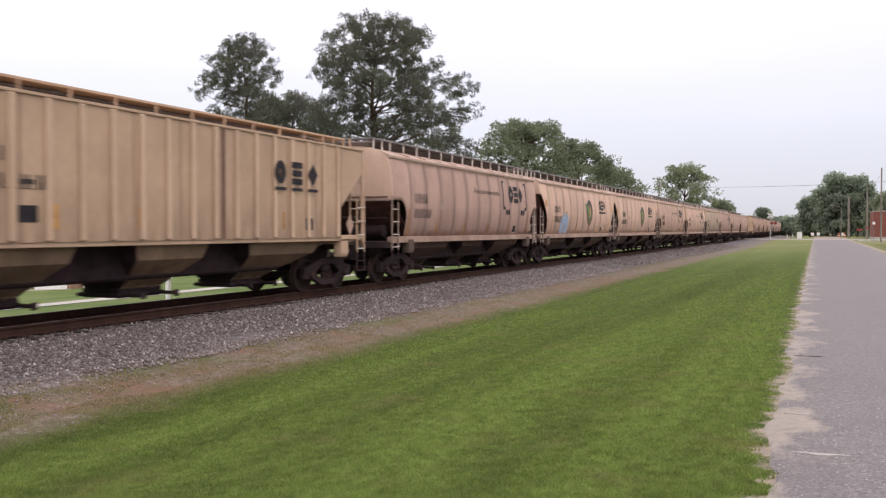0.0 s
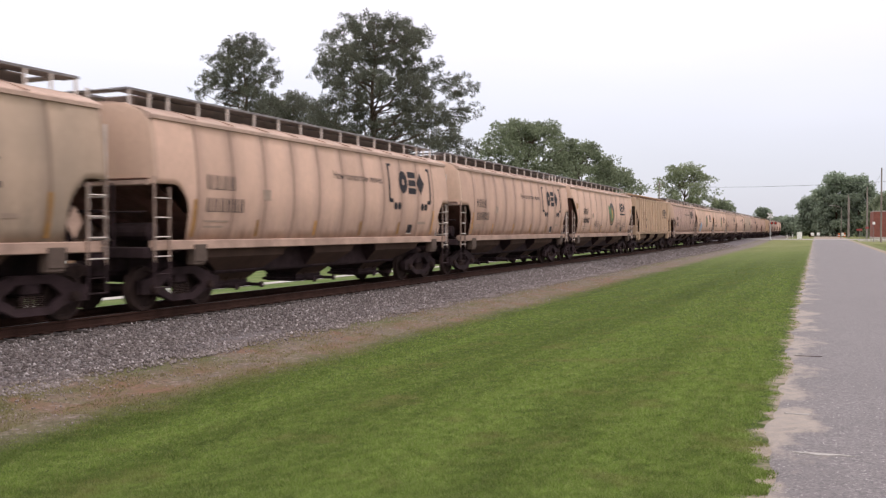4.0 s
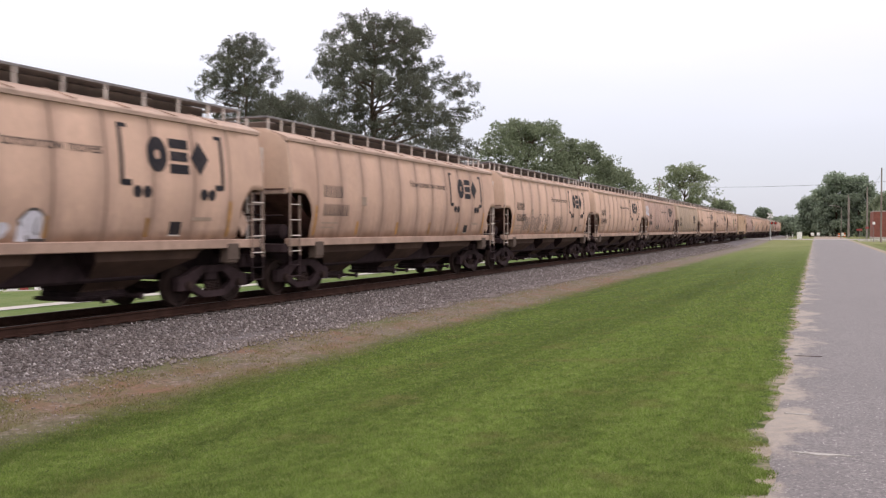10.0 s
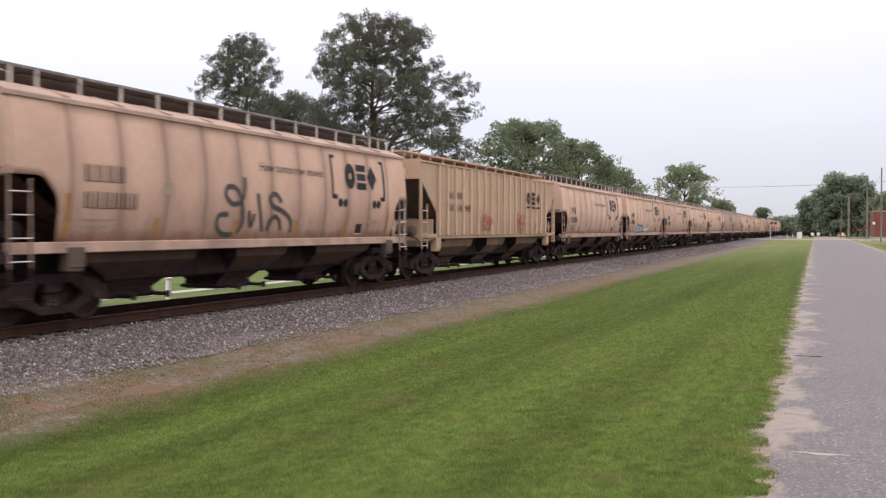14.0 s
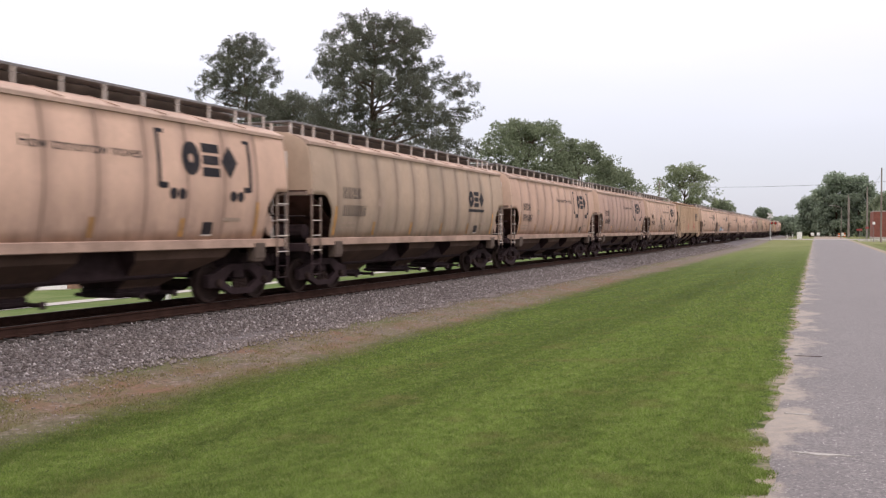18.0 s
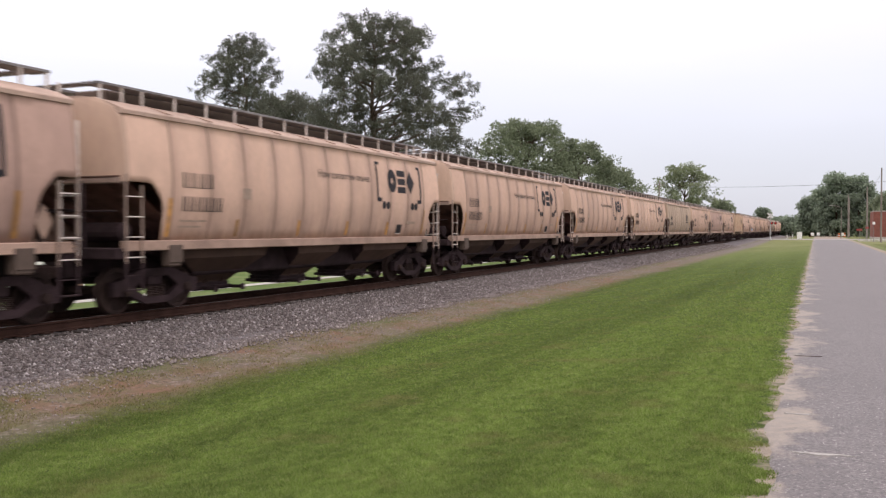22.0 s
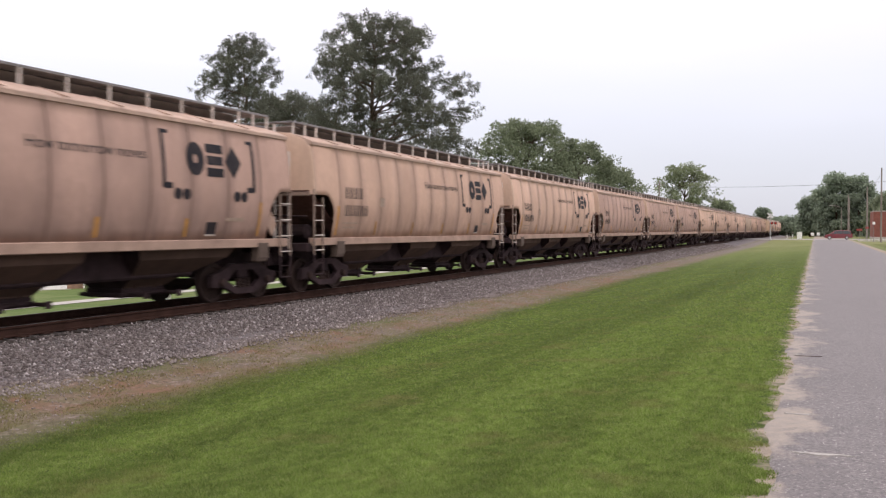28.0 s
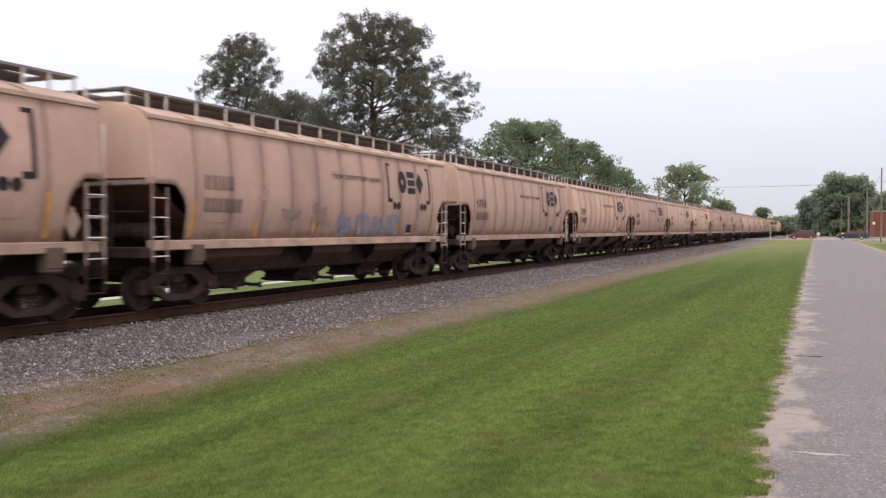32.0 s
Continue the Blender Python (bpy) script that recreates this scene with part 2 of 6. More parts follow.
M["dark_roof"] = material("brown_shingle_roof", (0.09, 0.07, 0.06), rough=0.9, grain=4, vary=0.3)
M["wire"] = material("black_cable", (0.03, 0.03, 0.03), rough=0.7)


# ---- mesh building ----
class Shape:
    """Collects vertices and faces for one mesh."""

    def __init__(self):
        self.v, self.f = [], []

    def add(self, verts, faces):
        k = len(self.v)
        self.v += [tuple(p) for p in verts]
        self.f += [tuple(i + k for i in q) for q in faces]
        return self

    def box(self, x0, x1, y0, y1, z0, z1, c=0.0, turn=None):
        """A box with chamfered edges (c), turned about its centre by the matrix turn."""
        cx, cy, cz = (x0 + x1) / 2, (y0 + y1) / 2, (z0 + z1) / 2
        hx, hy, hz = (x1 - x0) / 2, (y1 - y0) / 2, (z1 - z0) / 2
        c = min(c, hx * 0.6, hy * 0.6, hz * 0.6)
        if c <= 0:
            vs = [(sx * hx, sy * hy, sz * hz) for sx in (-1, 1) for sy in (-1, 1) for sz in (-1, 1)]
            fs = [(0, 1, 3, 2), (4, 6, 7, 5), (0, 4, 5, 1), (2, 3, 7, 6), (0, 2, 6, 4), (1, 5, 7, 3)]
        else:
            vs, fs, ix = [], [], {}
            for sx in (-1, 1):
                for sy in (-1, 1):
                    for sz in (-1, 1):
                        for a in range(3):
                            h = [hx - c, hy - c, hz - c]
                            h[a] += c
                            ix[sx, sy, sz, a] = len(vs)
                            vs.append((sx * h[0], sy * h[1], sz * h[2]))
            for a in range(3):
                p, q = [i for i in range(3) if i != a]
                for s in (-1, 1):
                    ring = []
                    for u, w in ((-1, -1), (1, -1), (1, 1), (-1, 1)):
                        k = [0, 0, 0]
                        k[a], k[p], k[q] = s, u, w
                        ring.append(ix[(*k, a)])
                    fs.append(tuple(ring) if (s > 0) != (a == 1) else tuple(reversed(ring)))
                for u in (-1, 1):
                    for w in (-1, 1):
                        k0, k1 = [0, 0, 0], [0, 0, 0]
                        k0[a], k1[a] = -1, 1
                        k0[p] = k1[p] = u
                        k0[q] = k1[q] = w
                        fs.append((ix[(*k0, p)], ix[(*k1, p)], ix[(*k1, q)], ix[(*k0, q)]))
            for sx in (-1, 1):
                for sy in (-1, 1):
                    for sz in (-1, 1):
                        fs.append(tuple(ix[sx, sy, sz, a] for a in range(3)))
        if turn is not None:
            vs = [turn @ Vector(p) for p in vs]
        return self.add([(p[0] + cx, p[1] + cy, p[2] + cz) for p in vs], fs)

    def tube(self, p0, p1, r0, r1=None, n=8, caps=True):
        r1 = r0 if r1 is None else r1
        a, b = Vector(p0), Vector(p1)
        d = (b - a).normalized()
        u = d.orthogonal().normalized()
        w = d.cross(u)
        vs = []
        for c, r in ((a, r0), (b, r1)):
            for i in range(n):
                t = 2 * math.pi * i / n
                vs.append(c + (u * math.cos(t) + w * math.sin(t)) * r)
        fs = [(i, (i + 1) % n, n + (i + 1) % n, n + i) for i in range(n)]
        if caps:
            fs += [tuple(range(n - 1, -1, -1)), tuple(range(n, 2 * n))]
        return self.add(vs, fs)

    def lathe(self, profile, axis="x", n=20, at=(0, 0, 0)):
        """Turns a profile of (along, radius) about an axis."""
        vs, fs = [], []
        for s, r in profile:
            for i in range(n):
                t = 2 * math.pi * i / n
                c, d = r * math.cos(t), r * math.sin(t)
                p = (s, c, d) if axis == "x" else (c, s, d) if axis == "y" else (c, d, s)
                vs.append((p[0] + at[0], p[1] + at[1], p[2] + at[2]))
        for k in range(len(profile) - 1):
            for i in range(n):
                j = (i + 1) % n
                fs.append((k * n + i, k * n + j, (k + 1) * n + j, (k + 1) * n + i))
        fs += [tuple(range(n)), tuple(range((len(profile) - 1) * n, len(profile) * n))]
        return self.add(vs, fs)

    def plate(self, outline, x0, x1):
        """An outline of (y, z) made into a plate between two x."""
        n = len(outline)
        vs = [(x0, y, z) for y, z in outline] + [(x1, y, z) for y, z in outline]
        fs = [tuple(range(n)), tuple(range(2 * n - 1, n - 1, -1))] + [(i, n + i, n + (i + 1) % n, (i + 1) % n) for i in range(n)]
        return self.add(vs, fs)

    def grid(self, rows):
        """A sheet from rows of points, each row of the same length."""
        w = len(rows[0])
        fs = [(i * w + j, i * w + j + 1, (i + 1) * w + j + 1, (i + 1) * w + j) for i in range(len(rows) - 1) for j in range(w - 1)]
        return self.add([p for r in rows for p in r], fs)

    def mesh(self, name, smooth=False):
        me = bpy.data.meshes.new(name)
        me.from_pydata([tuple(p) for p in self.v], [], self.f)
        me.validate()
        if smooth:
            me.polygons.foreach_set("use_smooth", [True] * len(me.polygons))
        me.update()
        return me


def quick_mesh(name, verts, faces):
    """A mesh from numpy arrays: verts (n, 3) and faces (m, k), all of one kind."""
    me = bpy.data.meshes.new(name)
    k = faces.shape[1]
    me.vertices.add(len(verts))
    me.vertices.foreach_set("co", verts.astype(np.float32).ravel())
    me.loops.add(faces.size)
    me.loops.foreach_set("vertex_index", faces.astype(np.int32).ravel())
    me.polygons.add(len(faces))
    me.polygons.foreach_set("loop_start", np.arange(0, faces.size, k, dtype=np.int32))
    me.update(calc_edges=True)
    return me


def dressed(ob, mat):
    if not ob.data.materials:
        ob.data.materials.append(None)
    ob.material_slots[0].link = "OBJECT"
    ob.material_slots[0].material = mat
    return ob


def part(name, me, mat, parent, label="", m=None):
    """One mesh object under a thing or a part."""
    ob = dressed(new(name, me), mat)
    ob.parent = parent
    if m is not None:
        ob.matrix_basis = m
    if label:
        ob["label"] = label
    return ob


def thing(name, label, category, m=None, group="", kind=""):
    ob = tagged(new(name), label, category, group, kind)
    ob.empty_display_size = 0.3
    if m is not None:
        ob.matrix_basis = m
    return ob


def solid(name, me, mat, label, category="", kind="", group="", m=None):
    ob = tagged(dressed(new(name, me), mat), label, category, group, kind)
    if m is not None:
        ob.matrix_basis = m
    return ob


# ---- lie of the land ----
RAIL_TOP, TRACK_X, CURVE_Y, CURVE_R = 0.085, -13.55, 430.0, 420.0


def track_pose(s):
    """The track's centre line at s metres beyond the camera: x, y and heading; it bends away far off."""
    if s <= CURVE_Y:
        return TRACK_X, s, 0.0
    a = (s - CURVE_Y) / CURVE_R
    return TRACK_X - CURVE_R * (1 - math.cos(a)), CURVE_Y + CURVE_R * math.sin(a), a


PROFILE = [(-400, -2.2), (-120, -1.7), (-60, -1.25), (-40, -1.05), (-28, -0.9), (-20, -0.55), (-17.3, -0.40), (-15.2, -0.18), (-13.5, -0.16),
           (-11.9, -0.17), (-9.9, -0.36), (-8.6, -0.42), (-7.2, -0.43), (-5.4, -0.36), (-3.6, -0.20), (-2.0, -0.07), (-0.8, -0.01), (0, -0.012), (4, -0.012), (6, 0.0), (400, 0.6)]


def ground_z(x, y):
    z = np.interp(x, [p[0] for p in PROFILE], [p[1] for p in PROFILE])
    wave = 0.015 * np.sin(x * 1.3 + 0.6 * y) * np.sin(y * 0.55) + 0.010 * np.sin(x * 2.9 - y * 0.9)
    z = z + wave * np.clip((x + 12) / 2, 0, 1) * np.clip((-0.4 - x) / 1.0, 0, 1) * np.clip((100 - y) / 40, 0, 1)
    level = np.clip((y - 120) / 40, 0, 1) * np.clip((230 - y) / 40, 0, 1) * np.clip((x + 34) / 12, 0, 1)
    return z * (1 - level) + np.minimum(z, -0.03) * level * 0.12


def ground():
    xs = np.unique(np.r_[np.linspace(-1800, -60, 16), np.arange(-60, -18, 2.0), np.arange(-18, 6.01, 0.2), np.arange(6, 60, 3.0), np.linspace(60, 1800, 16)])
    ys = np.unique(np.r_[-1200, -400, -100, -40, np.arange(-20, 40, 0.5), np.arange(40, 120, 2.0), np.arange(120, 260, 5.0), np.linspace(260, 3000, 24)])
    X, Y = np.meshgrid(xs, ys)
    Z = ground_z(X, Y)
    w, h = len(xs), len(ys)
    i = np.arange((h - 1) * w).reshape(h - 1, w)[:, :-1].ravel()
    me = quick_mesh("ground", np.c_[X.ravel(), Y.ravel(), Z.ravel()], np.c_[i, i + 1, i + w + 1, i + w])
    me.polygons.foreach_set("use_smooth", [True] * len(me.polygons))
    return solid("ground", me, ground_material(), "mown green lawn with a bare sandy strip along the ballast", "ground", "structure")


def ground_material():
    m = bpy.data.materials.new("lawn_and_soil")
    m.use_nodes = True
    n, l = m.node_tree.nodes, m.node_tree.links
    b = n["Principled BSDF"]
    b.inputs["Roughness"].default_value, b.inputs["Specular IOR Level"].default_value = 0.95, 0.15
    geo, sep = n.new("ShaderNodeNewGeometry"), n.new("ShaderNodeSeparateXYZ")
    l.new(geo.outputs["Position"], sep.inputs[0])

    def tex(scale, detail=5, stretch=(1, 1, 1)):
        t, mp = n.new("ShaderNodeTexNoise"), n.new("ShaderNodeMapping")
        mp.inputs["Scale"].default_value = stretch
        l.new(geo.outputs["Position"], mp.inputs[0])
        l.new(mp.outputs[0], t.inputs[0])
        t.inputs["Scale"].default_value, t.inputs["Detail"].default_value, t.inputs["Roughness"].default_value = scale, detail, 0.65
        return t.outputs["Fac"]

    def mr(x, a, c, lo=0.0, hi=1.0):
        r = n.new("ShaderNodeMapRange")
        r.inputs[1].default_value, r.inputs[2].default_value, r.inputs[3].default_value, r.inputs[4].default_value = a, c, lo, hi
        l.new(x, r.inputs[0])
        return r.outputs[0]

    def calc(op, a, c):
        k = n.new("ShaderNodeMath")
        k.operation = op
        for i, v in enumerate((a, c)):
            if isinstance(v, (int, float)):
                k.inputs[i].default_value = v
            else:
                l.new(v, k.inputs[i])
        return k.outputs[0]

    def mix(fac, a, c):
        k = n.new("ShaderNodeMixRGB")
        l.new(fac, k.inputs[0])
        for i, v in ((1, a), (2, c)):
            if isinstance(v, tuple):
                k.inputs[i].default_value = (*v, 1)
            else:
                l.new(v, k.inputs[i])
        return k.outputs[0]
    x_wob = calc("ADD", sep.outputs["X"], calc("MULTIPLY", calc("SUBTRACT", tex(0.7), 0.5), 1.5))
    x_fine = calc("ADD", sep.outputs["X"], calc("MULTIPLY", calc("SUBTRACT", tex(2.5, 6), 0.5), 1.0))
    green = mix(mr(tex(0.75, 2, (1, 0.03, 0.0)), 0.36, 0.64), (0.075, 0.109, 0.018), (0.101, 0.139, 0.025))
    green = mix(mr(tex(2.4, 5, (1.25, 0.42, 1.0)), 0.35, 0.75, 0, 0.7), green, (0.064, 0.108, 0.015))
    green = mix(mr(tex(30, 3), 0.40, 0.70, 0, 0.6), green, (0.056, 0.083, 0.016))
    green = mix(mr(tex(0.9, 6), 0.60, 0.75, 0, 0.5), green, (0.16, 0.15, 0.06))
    # shade between the near blades is put into a darker ground green
    blade_shade = n.new("ShaderNodeVectorMath")
    blade_shade.operation = "SCALE"
    l.new(green, blade_shade.inputs[0])
    l.new(mr(sep.outputs["Y"], 25, 75, 0.62, 1.0), blade_shade.inputs["Scale"])
    green = blade_shade.outputs[0]
    # the lawn turns paler and yellower towards the crossing
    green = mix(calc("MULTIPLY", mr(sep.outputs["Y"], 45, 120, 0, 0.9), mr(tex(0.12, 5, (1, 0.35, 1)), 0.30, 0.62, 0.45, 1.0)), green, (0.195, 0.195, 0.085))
    soil = mix(mr(tex(1.1, 5), 0.35, 0.65), (0.150, 0.120, 0.092), (0.175, 0.128, 0.096))
    soil = mix(mr(tex(9, 6), 0.50, 0.64, 0, 0.85), soil, (0.31, 0.255, 0.225))
    soil = mix(mr(tex(0.8, 3), 0.45, 0.62, 0, 0.85), soil, (0.205, 0.112, 0.076))
    soil = mix(mr(tex(22, 4), 0.50, 0.66, 0, 0.8), soil, (0.070, 0.056, 0.044))
    soil = mix(mr(tex(2.2, 6), 0.46, 0.66, 0, 0.75), soil, (0.115, 0.110, 0.048))
    gravel = mix(mr(tex(26, 3), 0.35, 0.7), (0.085, 0.073, 0.075), (0.215, 0.192, 0.197))
    sand = mix(mr(tex(9, 4), 0.4, 0.7), (0.32, 0.265, 0.21), (0.22, 0.185, 0.15))
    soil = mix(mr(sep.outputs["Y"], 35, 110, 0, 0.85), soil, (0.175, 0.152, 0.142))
    weeds = calc("MULTIPLY", mr(calc("ABSOLUTE", calc("ADD", x_wob, 9.35), 0.0), 0.55, 0.1), mr(tex(0.9, 4), 0.45, 0.6))
    soil = mix(weeds, soil, (0.105, 0.108, 0.045))
    col = mix(mr(x_wob, -7.2, -8.2), green, soil)
    col = mix(mr(x_fine, -9.75, -10.15), col, gravel)
    far = mr(calc("ADD", sep.outputs["X"], calc("MULTIPLY", calc("SUBTRACT", tex(1.2), 0.5), 1.2)), -17.1, -17.5)
    col = mix(far, col, mix(mr(tex(0.4, 4), 0.4, 0.6), (0.080, 0.125, 0.03), (0.13, 0.16, 0.055)))
    x_road = calc("ADD", x_fine, calc("MULTIPLY", sep.outputs["Y"], 0.0039))
    col = mix(mr(x_road, -0.50, -0.33), col, sand)
    col = mix(mr(sep.outputs["X"], 4.9, 5.1), col, green)
    l.new(col, b.inputs["Base Color"])
    bp = n.new("ShaderNodeBump")
    bp.inputs["Strength"].default_value, bp.inputs["Distance"].default_value = 0.8, 0.03
    l.new(tex(22, 4), bp.inputs["Height"])
    l.new(bp.outputs[0], b.inputs["Normal"])
    return m


def asphalt():
    m = bpy.data.materials.new("worn_asphalt")
    m.use_nodes = True
    n, l = m.node_tree.nodes, m.node_tree.links
    b = n["Principled BSDF"]
    b.inputs["Roughness"].default_value, b.inputs["Specular IOR Level"].default_value = 0.7, 0.5
    geo, sep = n.new("ShaderNodeNewGeometry"), n.new("ShaderNodeSeparateXYZ")
    l.new(geo.outputs["Position"], sep.inputs[0])

    def tex(kind, scale, detail=4, stretch=(1, 1, 1)):
        mp = n.new("ShaderNodeMapping")
        mp.inputs["Scale"].default_value = stretch
        l.new(geo.outputs["Position"], mp.inputs[0])
        t = n.new(kind)
        l.new(mp.outputs[0], t.inputs[0])
        t.inputs["Scale"].default_value = scale
        if kind == "ShaderNodeTexNoise":
            t.inputs["Detail"].default_value, t.inputs["Roughness"].default_value = detail, 0.65
            return t.outputs["Fac"]
        return t.outputs["Distance"]

    def mr(x, a, c, lo=0.0, hi=1.0):
        r = n.new("ShaderNodeMapRange")
        r.inputs[1].default_value, r.inputs[2].default_value, r.inputs[3].default_value, r.inputs[4].default_value = a, c, lo, hi
        l.new(x, r.inputs[0])
        return r.outputs[0]

    def mix(fac, a, c):
        k = n.new("ShaderNodeMixRGB")
        l.new(fac, k.inputs[0])
        for i, v in ((1, a), (2, c)):
            if isinstance(v, tuple):
                k.inputs[i].default_value = (*v, 1)
            else:
                l.new(v, k.inputs[i])
        return k.outputs[0]

    def calc(op, a, c):
        k = n.new("ShaderNodeMath")
        k.operation = op
        for i, v in enumerate((a, c)):
            if isinstance(v, (int, float)):
                k.inputs[i].default_value = v
            else:
                l.new(v, k.inputs[i])
        return k.outputs[0]
    col = mix(mr(tex("ShaderNodeTexNoise", 0.5), 0.35, 0.65), (0.138, 0.122, 0.120), (0.166, 0.147, 0.144))
    col = mix(mr(tex("ShaderNodeTexNoise", 7, 6), 0.42, 0.66, 0, 0.5), col, (0.130, 0.117, 0.117))
    col = mix(mr(tex("ShaderNodeTexNoise", 30, 5), 0.46, 0.60, 0, 0.75), col, (0.085, 0.076, 0.077))
    col = mix(mr(tex("ShaderNodeTexNoise", 42, 4), 0.54, 0.66, 0, 0.7), col, (0.35, 0.32, 0.31))
    # pale chips of stone in some places only
    chip_map, chips = n.new("ShaderNodeMapping"), n.new("ShaderNodeTexVoronoi")
    l.new(geo.outputs["Position"], chip_map.inputs[0])
    l.new(chip_map.outputs[0], chips.inputs[0])
    chips.inputs["Scale"].default_value = 22
    which = n.new("ShaderNodeSeparateColor")
    l.new(chips.outputs["Color"], which.inputs[0])
    dots = calc("MULTIPLY", mr(chips.outputs["Distance"], 0.20, 0.08), mr(which.outputs[0], 0.72, 0.92))
    col = mix(dots, col, (0.62, 0.58, 0.55))
    edge = calc("ADD", calc("ADD", sep.outputs["X"], calc("MULTIPLY", sep.outputs["Y"], 0.0055)), calc("MULTIPLY", calc("SUBTRACT", tex("ShaderNodeTexNoise", 1.1, 7, (1.3, 0.9, 1)), 0.5), 3.2))
    col = mix(mr(edge, -0.02, -0.36, 0, 0.8), col, mix(mr(tex("ShaderNodeTexNoise", 8), 0.4, 0.7), (0.345, 0.29, 0.235), (0.26, 0.225, 0.195)))
    l.new(col, b.inputs["Base Color"])
    bp = n.new("ShaderNodeBump")
    bp.inputs["Strength"].default_value, bp.inputs["Distance"].default_value = 0.7, 0.012
    l.new(tex("ShaderNodeTexNoise", 60, 3), bp.inputs["Height"])
    l.new(bp.outputs[0], b.inputs["Normal"])
    return m


def roads():
    mat = asphalt()
    rng = random.Random(3)
    rows = []
    y = -30.0
    while y < 168.0:
        lo = -0.34 - 0.0039 * max(y, 0) + 0.07 * math.sin(y * 1.7) * math.sin(y * 0.63) + rng.uniform(-0.035, 0.035)
        hi = 4.45
        rows.append([(lo, y, -0.02), (lo + 0.05, y, 0.008), (0.3, y, 0.016), (2.05, y, 0.035), (hi - 0.05, y, 0.008), (hi, y, -0.03)])
        y += 0.22 if y < 30 else 1.0
    road = solid("road", Shape().grid(rows).mesh("road", True), mat, "worn grey asphalt road with crumbling sandy edge", "road", "structure")
    pale = material("pale_crack_filler", (0.37, 0.345, 0.32), rough=0.9, grain=8, vary=0.2)
    for x, y, w, h, m, name in ((0.02, 7.36, 0.22, 0.03, pale, "crack"), (-0.10, 13.05, 0.16, 0.008, M["rust"], "crack"), (-0.16, 8.9, 0.12, 0.02, pale, "crack")):
        n = 46
        ring = []
        for i in range(n):
            a = 6.2832 * i / n
            k = 0.8 + 0.25 * math.sin(3 * a + x * 9) + 0.15 * math.sin(7 * a + y) + rng.uniform(-0.22, 0.22)
            px, py = x + w * k * math.cos(a), y + h * k * math.sin(a) + 0.05 * w * math.cos(a)
            ring.append((px, py, 0.0165 + 0.012 * (px + 0.3)))
        part(name, Shape().add(ring + [(p[0], p[1], p[2] - 0.02) for p in ring], [tuple(range(n))] + [(i, n + i, n + (i + 1) % n, (i + 1) % n) for i in range(n)]).mesh(name), m, road)
    cross = Shape()
    rows = []
    for x in (-60, -40, -30, -22, -17, -15.5, -14.4, -12.7, -11.4, -9, -5, 0, 6, 15, 40, 120, 260):
        z = 0.078 if -15.6 < x < -11.3 else 0.03 if x > -16 else -0.2 if x > -25 else -0.75 - 0.01 * abs(x + 25)
        rows.append([(x, 168.0, z - 0.04), (x, 168.1, z), (x, 173.5, z + 0.006), (x, 178.9, z), (x, 179.0, z - 0.04)])
    cross.grid(rows)
    m2 = material("pale_worn_asphalt", (0.30, 0.285, 0.275), rough=0.9, grain=0.3, vary=0.12, fine=6, fine_vary=0.1)
    solid("crossing_road", cross.mesh("crossing_road"), m2, "pale worn cross street over the railway", "road", "structure")
    walkway = Shape().box(5.4, 40, 146.8, 148.4, -0.05, 0.12, 0.02)
    solid("pavement", walkway.mesh("pavement"), M["concrete"], "pale concrete pavement beside the cross street", "pavement", "structure")


def sweep(profile, s0, s1, x_off=0.0, flip=False):
    """A profile of (across, z) swept along the track."""
    stops = [s0] + [s for s in (0, 60, 150, 250) if s0 < s < s1] + [s for s in np.arange(CURVE_Y, s1, 12.0) if s0 < s < s1] + [s1]
    rows = []
    for s in stops:
        x, y, a = track_pose(s)
        rows.append([(x + (u + x_off) * math.cos(a), y + (u + x_off) * math.sin(a), z) for u, z in profile])
    return Shape().grid(rows)


def track():
    t = thing("railway_track", "rusty steel rails on dark wooden ties in grey ballast", "railway track", kind="structure")
    h = RAIL_TOP
    prof = [(-0.07, h - 0.18), (-0.07, h - 0.165), (-0.012, h - 0.14), (-0.010, h - 0.05), (-0.036, h - 0.035), (-0.036, h - 0.006), (-0.028, h),
            (0.028, h), (0.036, h - 0.006), (0.036, h - 0.035), (0.010, h - 0.05), (0.012, h - 0.14), (0.07, h - 0.165), (0.07, h - 0.18)]
    for off in (-0.755, 0.755):
        part("rail", sweep(prof, -60, 900, off).mesh("rail"), M["rail"], t, "rusty steel rail")
        part("rail_head", sweep([(-0.026, h + 0.001), (0.026, h + 0.001)], -60, 900, off).mesh("rail_head"), M["rail_head"], t, "polished running surface")
    # ties
    tie = Shape().box(-1.3, 1.3, -0.115, 0.115, -0.19, 0.0, 0.015).mesh("tie")
    plate = Shape().box(-0.19, 0.19, -0.10, 0.10, 0.0, 0.018, 0.004).mesh("tie_plate")
    rng = random.Random(5)
    y = -8.0
    while y < 70:
        ob = part("tie", tie, M["tie"], t, m=pose(TRACK_X + rng.uniform(-0.03, 0.03), y, h - 0.187, 0, 0, rng.uniform(-1, 1)))
        if 2 < y < 40:
            part("tie_plate", plate, M["rail"], ob, m=pose(0.755, 0, 0))
        y += 0.53
    far = Shape()
    while y < 330:
        far.box(TRACK_X - 1.3, TRACK_X + 1.3, y - 0.115, y + 0.115, h - 0.37, h - 0.187)
        y += 0.53
    tagged(part("distant_ties", far.mesh("distant_ties"), M["tie"], t), kind="stuff")
    return t


